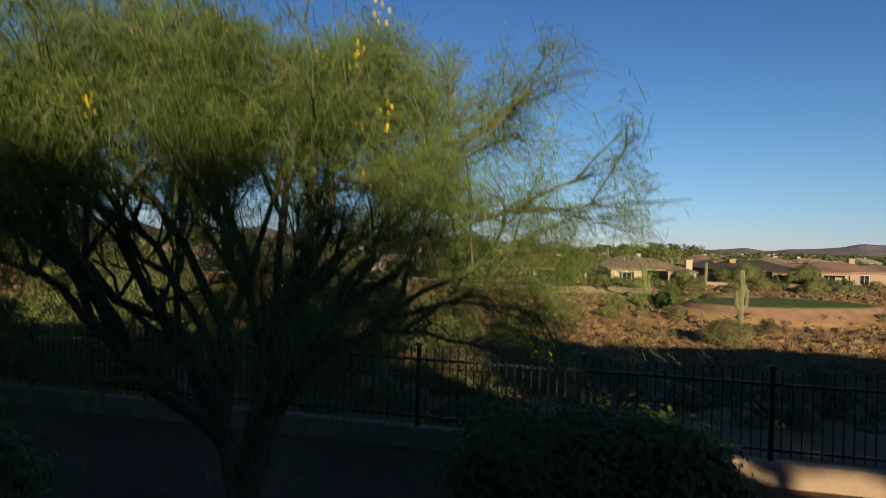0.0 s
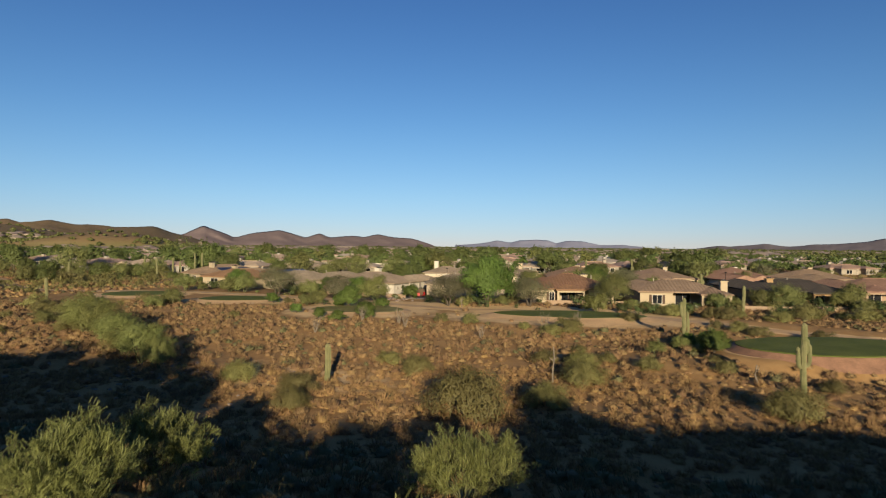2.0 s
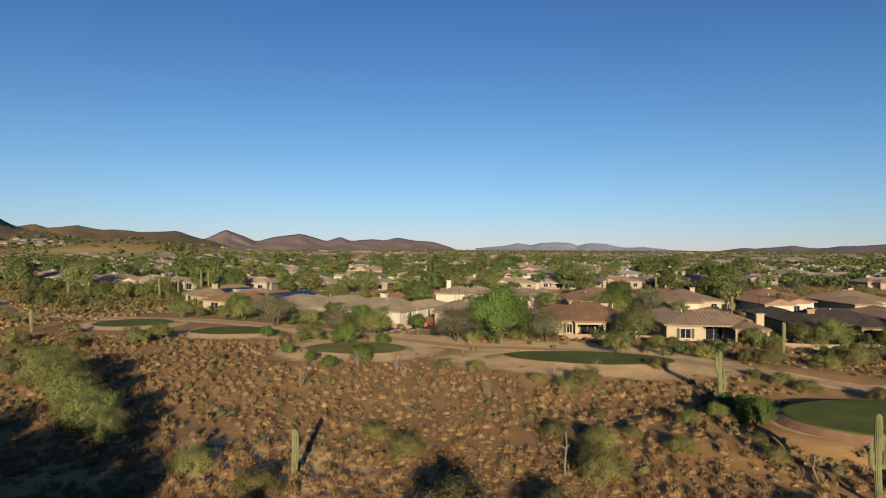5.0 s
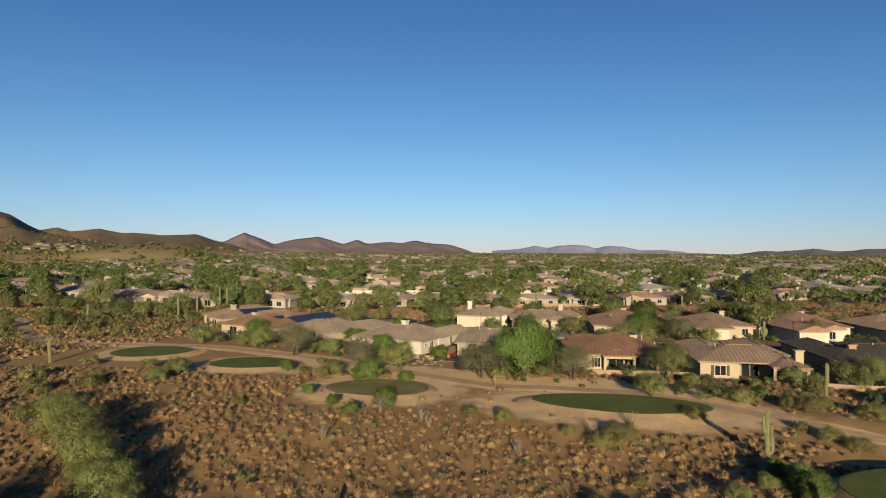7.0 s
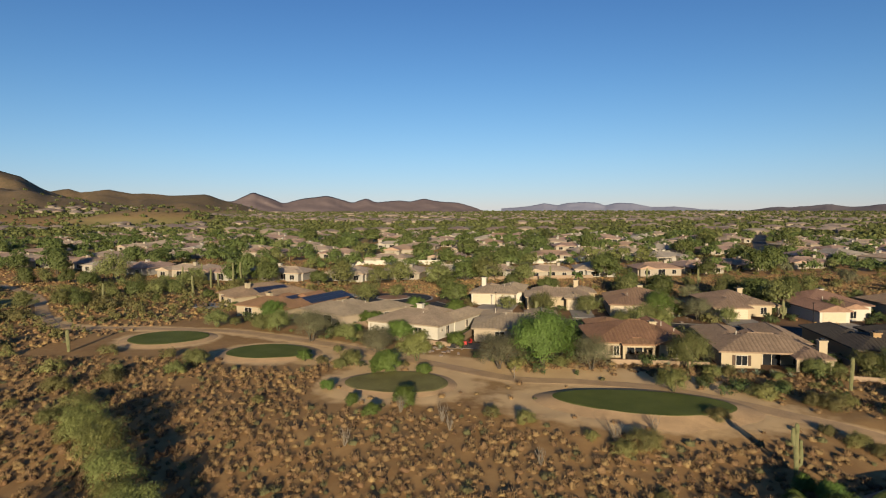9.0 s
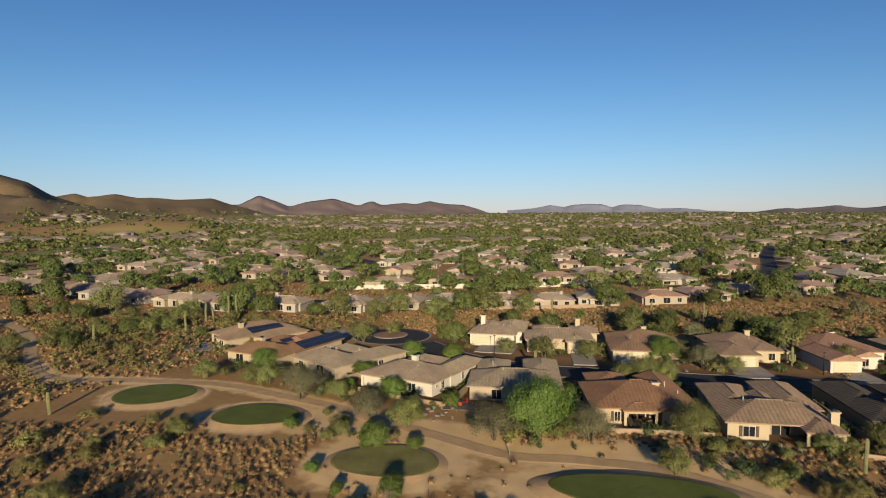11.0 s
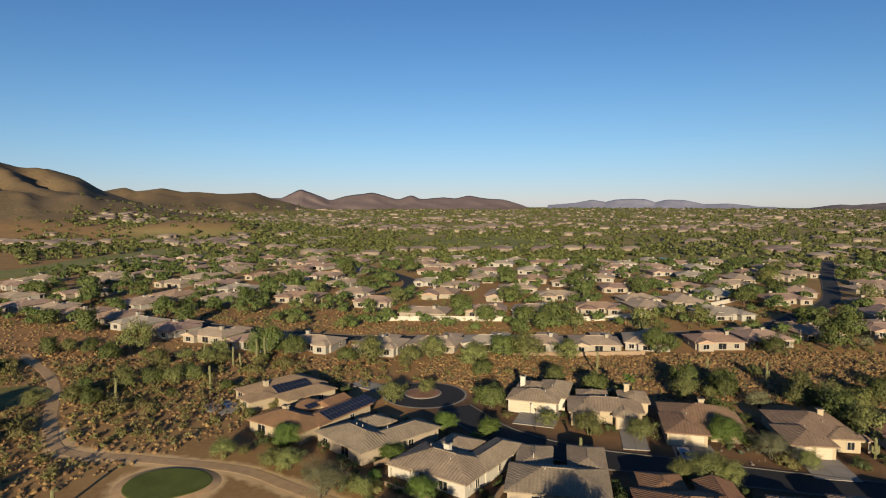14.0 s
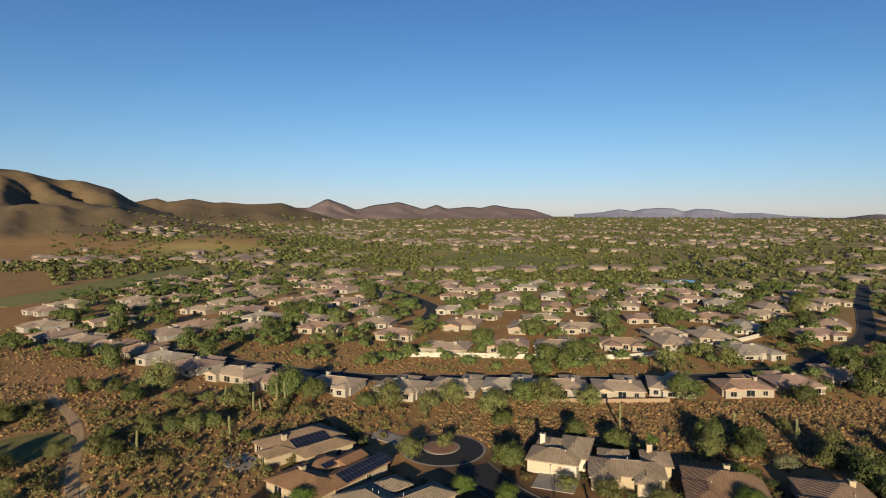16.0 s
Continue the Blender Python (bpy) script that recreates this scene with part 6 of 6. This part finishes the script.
for n, (x, y, h) in enumerate([(-91.6, 204.2, 6), (-81.8, 201.5, 5.5), (-77, 206.2, 7), (-80.3, 215, 6.5), (-77.3, 180.1, 6), (-78.6, 199.0, 4.5), (-88.8, 211, 6), (44.6, 203.6, 6), (17.4, 204.9, 6.5), (58, 201, 6.2), (-75.4, 208, 7), (36, 250, 5), (-84, 285, 5.5), (-70, 120, 3.6), (-95, 170, 5)]):
    saguaro(x, y, h, [(0.2, h * 0.4, 0.6, 1.5)] if n % 3 == 0 else [], n, 0.27, "tall slender saguaro cactus on the open desert")

# a slim palm between the houses
g = np.random.default_rng(17)
palm = new("palm_tree"); palm.matrix_basis = pose(21.6, 181.0, lz(21.6, 181.0))
v, f = tube([(0, 0, -0.2), (0.1, 0, 2.5), (0.05, 0.05, 5.2), (0.1, 0, 6.6)], [0.2, 0.15, 0.14, 0.15], 9)
link("trunk", mesh_of("trunk", v, f, MAT["bark"], True), palm)
verts, faces = [], []
for t in np.linspace(0, 1, 7):
    w = 0.32 * math.sin(math.pi * (0.12 + 0.86 * t))
    x, z = 1.9 * t, 0.9 * t - 1.5 * t * t
    verts += [(x, -w, z - w * 0.6), (x, 0, z), (x, w, z - w * 0.6)]
for i in range(6):
    faces += [(3 * i, 3 * i + 1, 3 * i + 4, 3 * i + 3), (3 * i + 1, 3 * i + 2, 3 * i + 5, 3 * i + 4)]
frond = mesh_of("frond", verts, faces, LEAF["g"])
for k in range(20):
    link("frond", frond, palm, m=pose(0.1, 0, 6.5, 0, g.uniform(-45, 40), 137.5 * k))
tagged(palm, "slim palm tree with green fronds between houses", "tree")

# dead cactus pole, stump and small things on the slope
for x, y, h, arms, label in ((6.8, 60.3, 2.9, ((0.32, 0.22), (-0.28, 0.2)), "dead grey cactus skeleton standing on the slope"), (23.2, 60.1, 1.5, ((0.3, 0.5),), "broken grey dead trunk with fallen branch"), (1.6, 107.6, 1.8, ((-0.35, 0.4), (0.25, 0.6)), "pale dead forked trunk by the path")):
    g = np.random.default_rng(int(x * 10))
    pcs = [limb(g, (0, 0, -0.2), (0.05, 0.05, h), 0.08, 0.05, sag=0)]
    for o, u in arms:
        pcs.append(limb(g, (0, 0, h * 0.62), (o, 0.1, h * 0.62 + u), 0.06, 0.03, sag=0))
    v, f = joined(pcs)
    t = link("dead_trunk", mesh_of("dead_trunk", v, f, MAT["deadwood"], True)); t.matrix_basis = pose(x, y, lz(x, y))
    tagged(t, label, "dead tree")


def ocotillo(x, y, h, seed):
    """A fan of thin thorny wands that rise from one root."""
    g = np.random.default_rng(seed)
    top = new("ocotillo"); top.matrix_basis = pose(x, y, lz(x, y) - 0.05)
    for k in range(15):
        a, q = 2.4 * k, g.uniform(0.08, 0.42) * h
        v, f = limb(g, (0.05 * math.cos(a), 0.05 * math.sin(a), 0), (q * math.cos(a), q * math.sin(a), h * g.uniform(0.75, 1.0)), 0.028, 0.012, 5, 0.04, 5)
        link("wand", mesh_of("wand", v, f, MAT["deadwood"]), top)
    return tagged(top, "grey ocotillo with a fan of thin thorny wands", "ocotillo", "ocotillos")


for k, (x, y, h) in enumerate(((-12.2, 93.2, 2.2), (-7.2, 90.4, 2.4), (-6.3, 88.2, 1.9), (10.6, 85.6, 2.2), (-16.6, 83.5, 2.0), (2.6, 80.4, 1.8), (15.2, 88.4, 1.9))):
    ocotillo(x, y, h, 60 + k)


def rocks(name, spots, label):
    bm = bmesh.new()
    g = np.random.default_rng(9)
    for x, y, s in spots:
        r = bmesh.ops.create_icosphere(bm, subdivisions=1, radius=s)
        for v in r["verts"]:
            v.co = Vector((v.co.x * g.uniform(0.8, 1.3), v.co.y * g.uniform(0.8, 1.2), v.co.z * g.uniform(0.5, 0.8))) + Vector((x, y, lz(x, y) + s * 0.15))
    return tagged(part(name, bm, MAT["rock"]), label, "rocks", kind="stuff")


g = np.random.default_rng(13)
rocks("wash_stones", [(-26 + g.normal() * 5, 63 + g.normal() * 3, g.uniform(0.06, 0.22)) for _ in range(220)], "pale stones along the dry wash")
rocks("garden_boulders", [(-11 + g.normal() * 4, 124 + g.normal() * 1.6, g.uniform(0.2, 0.5)) for _ in range(40)] + [(38 + g.normal() * 5, 157 + g.normal() * 3, g.uniform(0.15, 0.35)) for _ in range(30)] + [(22 + g.normal() * 4, 117 + g.normal(), g.uniform(0.15, 0.4)) for _ in range(20)], "rounded landscape boulders in the gardens")
rocks("yard_stones", [(-6 + g.normal() * 2, 10.5 + g.normal() * 1.4, g.uniform(0.06, 0.16)) for _ in range(90)], "pale stones in the shaded yard")

# agaves and barrel-like cacti in the front gardens
def agave(x, y, r, seed):
    g = np.random.default_rng(seed)
    verts, faces = [], []
    for t, w, dip in ((0.08, 0.06, 0), (0.45, 0.085, 0.02), (0.8, 0.05, 0.05), (1.0, 0.004, 0.09)):
        for o, h in ((-w * 1.3, 0.03), (0, 0), (w * 1.3, 0.03)):
            verts.append((t * r, o * r, (h - dip) * r))
    for i in range(3):
        faces += [(3 * i, 3 * i + 1, 3 * i + 4, 3 * i + 3), (3 * i + 1, 3 * i + 2, 3 * i + 5, 3 * i + 4)]
    me = mesh_of("leaf", verts, faces, MAT["agave"], True)
    top = new("agave"); top.matrix_basis = pose(x, y, lz(x, y))
    for k in range(18):
        link("leaf", me, top, m=pose(0, 0, 0.02, 0, -math.degrees(g.uniform(0.35, 1.25)), 137.5 * k))
    return tagged(top, "grey-green agave rosette in a gravel garden", "agave", "agaves")


first_agave = agave(35.5, 111.2, 1.0, 1)
for k, (x, y, s) in enumerate(((33.8, 111.8, 0.9), (37.4, 110.6, 1.1), (39.6, 110.2, 0.8), (31.2, 113.0, 1.0), (53.2, 109.6, 1.1), (55.0, 109.0, 0.9), (57.6, 109.4, 1.0), (24.6, 115.6, 0.8), (46.2, 111.4, 1.2), (60.4, 109.2, 0.9), (-9.6, 125.0, 0.9), (-17.5, 131.0, 0.8), (37.5, 155.8, 0.9), (39.2, 157.4, 0.8), (41.0, 158.8, 1.0))):
    copy_thing(first_agave, pose(x, y, lz(x, y), 0, 0, 40 * k) @ Matrix.Diagonal((s, s, s, 1)))


# patio sets: a table with chairs, in the shade of the porches and on the decks
def patio_table(x, y, z, mat, label):
    top = new("patio_table"); top.matrix_basis = pose(x, y, z, 0, 0, 20)
    bm = bmesh.new(); bmesh.ops.create_cone(bm, cap_ends=True, segments=20, radius1=0.6, radius2=0.6, depth=0.04); bmesh.ops.translate(bm, verts=bm.verts, vec=(0, 0, 0.73)); part("tabletop", bm, mat, top)
    for k in range(4):
        t = math.pi / 4 + k * math.pi / 2
        v, f = tube([(0.5 * math.cos(t), 0.5 * math.sin(t), 0), (0.42 * math.cos(t), 0.42 * math.sin(t), 0.71)], [0.025, 0.02], 6)
        link("leg", mesh_of("leg", v, f, MAT["trim"]), top)
    tagged(top, label, "table", "patio tables")


def patio_chair(x, y, z, turn, mat, label):
    top = new("patio_chair"); top.matrix_basis = pose(x, y, z, 0, 0, turn)
    bm = bmesh.new(); box(bm, -0.28, -0.28, 0.40, 0.28, 0.28, 0.50, 0.03); part("seat", bm, mat, top)
    bm = bmesh.new(); box(bm, -0.28, 0.22, 0.48, 0.28, 0.32, 1.02, 0.03); part("backrest", bm, mat, top)
    for sx in (-0.24, 0.24):
        for sy in (-0.24, 0.24):
            bm = bmesh.new(); box(bm, sx - 0.025, sy - 0.025, 0, sx + 0.025, sy + 0.025, 0.41); part("leg", bm, MAT["trim"], top)
    tagged(top, label, "chair", "patio chairs")


for x, y, n in ((-5.6, 127.6, 3), (22.4, 120.4, 3), (43.6, 114.6, 4), (-68.0, 166.6, 4)):
    red = x in (-5.6,)
    z = lz(x, y) + (0.13 if not red else 0.10)
    bm = bmesh.new(); box(bm, -2.6, -2.0, -0.4, 2.6, 2.0, 0.10, 0.01)
    slab = part("patio_slab", bm, MAT["concrete" if x == -68.0 else "kerb"]); slab.matrix_basis = pose(x, y, lz(x, y) + (0.02 if not red else 0.0), 0, 0, -24 if x < -20 else -3)
    tagged(slab, "weathered concrete patio slab behind a house", "patio", "patio slabs", "structure")
    patio_table(x, y, z, MAT["shutter"], "round dark patio table on a slab")
    for k in range(n):
        t = 0.6 + 2 * math.pi * k / n
        patio_chair(x + 1.05 * math.cos(t), y + 1.05 * math.sin(t), z, math.degrees(t) - 90, MAT["red_plastic" if red else "shutter"], "red cushioned patio chair at a table" if red else "brown cushioned patio chair at a table")
bm = bmesh.new(); box(bm, -4.5, -3.2, -0.4, 4.5, 3.2, 0.12, 0.02)
deck = part("pool_deck", bm, MAT["concrete"]); deck.matrix_basis = pose(-67.8, 168.6, lz(-67.8, 168.6), 0, 0, -36)
tagged(deck, "pale concrete pool deck beside a house", "patio", kind="structure")
pool = ring_sheet("pool", blob(-68.6, 169.4, 2.6, 1.6, -36, 28), lambda x, y: lz(-67.8, 168.6), MAT["water"], 0.15, 0.1)
tagged(pool, "small kidney-shaped garden pool in a pale deck", "pool", kind="structure")
# low garden walls along the course
for pts in ([(46.5, 108.8), (52, 107.6), (60, 107.8), (68, 109.5)], [(16.5, 116.6), (24, 116.2), (30.5, 115.4)], [(-24, 135.5), (-19, 132.5), (-12, 129.0), (-8, 127.2)]):
    tagged(ribbon("garden_wall", pts, 0.22, WALLS[2], 0.75, 1.2), "low brown stucco garden wall by the course", "wall", "garden walls", "structure")

# parked car on the driveway
def car(x, y, turn):
    top = new("car"); top.matrix_basis = pose(x, y, lz(x, y) + 0.16, 0, 0, turn)
    bm = bmesh.new()
    prof = [(-2.25, 0.45), (-2.25, 0.80), (-1.2, 0.95), (-0.5, 1.42), (1.2, 1.48), (2.0, 1.05), (2.25, 0.95), (2.25, 0.4)]
    a = [bm.verts.new((-0.9 + (0.12 if z > 1.2 else 0), yy, z)) for yy, z in prof]
    b = [bm.verts.new((0.9 - (0.12 if z > 1.2 else 0), yy, z)) for yy, z in prof]
    bm.faces.new(a); bm.faces.new(b[::-1])
    for k in range(len(prof)):
        j = (k + 1) % len(prof)
        bm.faces.new((a[k], b[k], b[j], a[j]))
    bmesh.ops.recalc_face_normals(bm, faces=bm.faces)
    bmesh.ops.bevel(bm, geom=list(bm.edges), offset=0.06, segments=2, affect="EDGES")
    body = part("car_body", bm, MAT["car_paint"], top, smooth=True)
    bm = bmesh.new(); box(bm, -0.7, -1.12, 0.98, 0.7, -0.52, 1.40); ws = part("windscreen", bm, MAT["glass"], top)
    bm = bmesh.new(); box(bm, -0.82, -0.4, 1.02, 0.82, 1.1, 1.36); part("side_window", bm, MAT["glass"], top)
    for sx in (-0.82, 0.82):
        for sy in (-1.4, 1.4):
            bm = bmesh.new()
            bmesh.ops.create_cone(bm, cap_ends=True, segments=18, radius1=0.33, radius2=0.33, depth=0.22)
            bmesh.ops.rotate(bm, verts=bm.verts, matrix=Matrix.Rotation(radians(90), 3, "Y"))
            bmesh.ops.translate(bm, verts=bm.verts, vec=(sx, sy, 0.33))
            part("wheel", bm, MAT["rubber"], top)
    return tagged(top, "silver car parked on a concrete driveway", "car")


car(26.9, 152.6, 4)

# street lamps
for x, y in ((0.6, 163.2), (63, 150)):
    g = np.random.default_rng(2)
    top = new("street_lamp"); top.matrix_basis = pose(x, y, lz(x, y))
    v, f = tube([(0, 0, -0.1), (0, 0, 4.4)], [0.08, 0.05], 8)
    link("pole", mesh_of("pole", v, f, MAT["trim"]), top)
    bm = bmesh.new(); box(bm, -0.25, -0.12, 4.35, 0.25, 0.12, 4.5, 0.03); part("lamp_head", bm, MAT["trim"], top)
    tagged(top, "dark slender street lamp on the kerb", "lamp", "street lamps")

# ---- near tree over the fence ----
CROWN_X, CROWN_TOP = (-4.5, -3.4, -2.0, -1.2, -0.6, 0.0, 0.5, 1.1, 1.8, 2.35, 2.8, 3.1), (4.3, 4.6, 4.95, 5.15, 5.35, 5.0, 4.6, 4.9, 4.85, 4.35, 3.7, 2.6)


def near_tree(x, y, seed, size, n_threads, bush=False):
    """A palo verde close to the start: leaning stems, forked limbs, thread leaves in loose sprays and yellow bloom; a bush splays up from the ground."""
    g = np.random.default_rng(seed)
    top = new("palo_verde_bush" if bush else "palo_verde_tree"); top.matrix_basis = pose(x, y, lz(x, y) - 0.1, 0, 0, 0) @ Matrix.Diagonal((*size, 1))
    pieces, tips, heavy = [], [], []
    def grow(p, d, length, r, depth):
        p, d = np.array(p), np.array(d) / np.linalg.norm(d)
        q = p + d * length
        if not bush and depth < 4 and q[2] > np.interp(q[0], CROWN_X, CROWN_TOP):
            q, depth = p + d * length * 0.45, 0
        pieces.append(limb(g, p, q, r, r * 0.62, 4 if depth > 2 else 3, 0.02, 7 if depth > 3 else 4 if depth > 1 else 3)); heavy.append(depth > 3)
        if depth == 0 or length < 0.28:
            tips.append((p, q)); return
        for _ in range(3 if depth > 1 else 2):
            nd = d + g.normal(size=3) * np.array([0.48, 0.48, 0.30]) + np.array([0, 0, 0.14 if depth > 2 or bush else 0.0])
            grow(p + d * length * g.uniform(0.65, 1.0), nd, length * g.uniform(0.62, 0.84), r * 0.60, depth - 1)
        if depth <= (2 if not bush else 3):
            tips.append((p, q))
    stems = 11 if bush else 10
    for k in range(stems):
        a = 2 * math.pi * k / stems * 3 + 0.3 + g.uniform(-0.2, 0.2)
        lean = g.uniform(0.15, 0.45) if k % 3 == 0 else g.uniform(0.7, 1.3)
        start = (0.10 * math.cos(a), 0.10 * math.sin(a), 0.1 if bush else 1.55 + 0.18 * (k % 3))
        grow(start, (math.cos(a) * lean, math.sin(a) * lean, 1.0), g.uniform(0.9, 1.2) if bush else g.uniform(1.15, 1.5), 0.035 if bush else 0.06, 4 if bush else 5)
    if not bush:
        pieces.append(limb(g, (0.05, 0.0, -0.3), (0, 0, 1.75), 0.15, 0.11, 5, 0)); heavy.append(True)
    thick = [p for p, big in zip(pieces, heavy) if big]
    thin = [p for p, big in zip(pieces, heavy) if not big]
    v, f = joined(thick)
    link("trunk", mesh_of("trunk", v, f, MAT["bark_green" if bush else "bark"], True), top)
    v, f = joined(thin)
    link("twig_work", mesh_of("twig_work", v, f, MAT["bark_green"], True), top, "thin green branches")
    A = np.array([t[0] for t in tips]); B = np.array([t[1] for t in tips])
    share = g.uniform(size=len(A)) ** 2.6 * (0.3 + 0.7 * (B[:, 2] > 2.6) if not bush else 1.0)      # some sprays full, some almost bare
    i = g.choice(len(A), n_threads, p=share / share.sum())
    t = g.uniform(0.1, 1.35, (n_threads, 1))
    c = A[i] + (B[i] - A[i]) * t + g.normal(size=(n_threads, 3)) * 0.07
    if not bush:
        # the outer sprays hang, and the wind-trimmed crown is higher over its middle
        c[:, 2] -= 1.5 * np.maximum(0, g.uniform(-0.9, 1, n_threads)) ** 1.6 * smooth(0.9, 2.2, np.hypot(c[:, 0], c[:, 1]))
        fits = c[:, 2] < np.interp(c[:, 0], CROWN_X, CROWN_TOP) - 0.08 + 0.38 * wob(c[:, 0], c[:, 1], 1.5, 0.5) + g.normal(size=n_threads) * 0.06
        i, c = i[fits], c[fits]
        n_threads = len(c)
    u = (B[i] - A[i]); u /= np.linalg.norm(u, axis=1, keepdims=True) + 1e-9
    u = u * 0.75 + g.normal(size=(n_threads, 3)) * 0.42 + np.array([0, 0, 0.25 if bush else -0.35])
    u /= np.linalg.norm(u, axis=1, keepdims=True)
    w = np.cross(u, dirs(n_threads, g)); w /= np.linalg.norm(w, axis=1, keepdims=True) + 1e-9
    V, F = quads(c, u * g.uniform(0.03, 0.075, (n_threads, 1)) * (2.0 if bush else 1), w * (0.008 if bush else 0.0016))
    link("crown", fast_mesh("crown", V, F, LEAF["l" if bush else "near"]), top)
    if not bush:
        j = g.choice(np.flatnonzero(B[:, 2] < np.interp(B[:, 0], CROWN_X, CROWN_TOP) - 0.2), 110)
        fc = np.repeat(B[j] + g.normal(size=(110, 3)) * 0.06, 12, 0) + g.normal(size=(1320, 3)) * np.array([0.022, 0.022, 0.05])
        uu = dirs(1320, g); ww = np.cross(uu, dirs(1320, g)); ww /= np.linalg.norm(ww, axis=1, keepdims=True) + 1e-9
        V, F = quads(fc, uu * 0.008, ww * 0.007)
        link("blossom", fast_mesh("blossom", V, F, LEAF["flower"]), top, "yellow blossom clusters")
        return tagged(top, "large palo verde tree with thread leaves and yellow bloom", "tree", "near trees")
    return tagged(top, "feathery yellow-green palo verde bush on the bank", "shrub", "bank bushes")


near_tree(-4.05, 9.6, 3, (1.08, 1.0, 1.06), 195000)
bank_bush = near_tree(-13.9, 29.0, 8, (1.05, 1.05, 1.06), 12000, True)
for x, y, s, a in ((-13.3, 34.5, 0.85, 40), (-1.7, 33.0, 0.8, 260), (-9.4, 20.2, 0.95, 100), (-4.6, 20.2, 0.9, 310)):
    copy_thing(bank_bush, pose(x, y, lz(x, y) - 0.1, 0, 0, a) @ Matrix.Diagonal((s * 1.15, s * 1.15, s * 1.1, 1)))
for x, y, r in ((-6, 26, 1.2), (3, 24, 1.5), (7.0, 19.5, 1.3), (-1.5, 21, 1.3), (11, 27, 1.4)):
    plant(x, y, r, "s")
# hedge inside the fence
hedge = None
for x, y, r in ((-1.5, 12.3, 1.0), (-0.7, 12.0, 1.05), (0.2, 11.8, 1.05), (-7.4, 10.6, 1.2), (-9.2, 11.6, 1.3)):
    m = pose(x, y, lz(x, y) - 0.35, 0, 0, x * 70) @ Matrix.Diagonal((r / 3, r / 3, r / 2.7, 1))
    if hedge is None:
        hedge = tree_kind("g", 40, False)
        hedge.name = "hedge_shrub"
        hedge.matrix_basis = m
        tagged(hedge, "dense dark green hedge shrub inside the fence", "shrub", "hedge shrubs")
    else:
        copy_thing(hedge, m).matrix_basis = m
# unseen stretched trees, added off view to shape the shade on yard and wash
for x, y, r, k in ((7.9, 3, 2.9, 1.7), (13.5, 4, 3.4, 1.3), (19, 3, 3.4, 1.2), (-13.5, 8, 3.4, 0.88), (-18, 13, 3.6, 1.65), (-23, 17, 3.6, 1.7), (-28.5, 19, 3.8, 1.8), (-34, 23, 3.8, 1.8)):
    v = tree_kind("g", 91 + int(abs(x)), 1)
    v.matrix_basis = pose(x, y, 2.1) @ Matrix.Diagonal((r / 3, r / 3, k, 1))
# tall unseen bare-stemmed tree behind the houses, added to shade the wash
g = np.random.default_rng(5)
tall = new("tall_tree"); tall.matrix_basis = pose(5.2, -15.0, 2.0)
v, f = joined([limb(g, (0, 0, -0.3), (0, 0, 8.2), 0.22, 0.12, 6, 0)] + [limb(g, (0, 0, 7.6), tuple(dirs(1, g)[0] * 1.6 * np.array([1, 1, 0.4]) + np.array([0, 0, 8.9])), 0.08, 0.02) for _ in range(8)])
link("trunk", mesh_of("trunk", v, f, MAT["bark"], True), tall)
V, F = leaf_cloud(g, dirs(60, g) * g.uniform(0.5, 1, (60, 1)) * np.array([2.8, 2.8, 1.5]) + np.array([0, 0, 8.5]), 0.4, 90, 0.34, 0.2)
link("crown", fast_mesh("crown", V, F, LEAF["g"]), tall)
tagged(tall, "tall unseen bare-stemmed tree added to shade the wash", "tree", "tall trees")
for x, y, a, s, h in ((10.4, -15.0, 80, 1.2, 1.17), (13.6, -14.2, 200, 1.0, 1.0)):
    copy_thing(tall, pose(x, y, 2.0, 0, 0, a) @ Matrix.Diagonal((s, s, h, 1)))
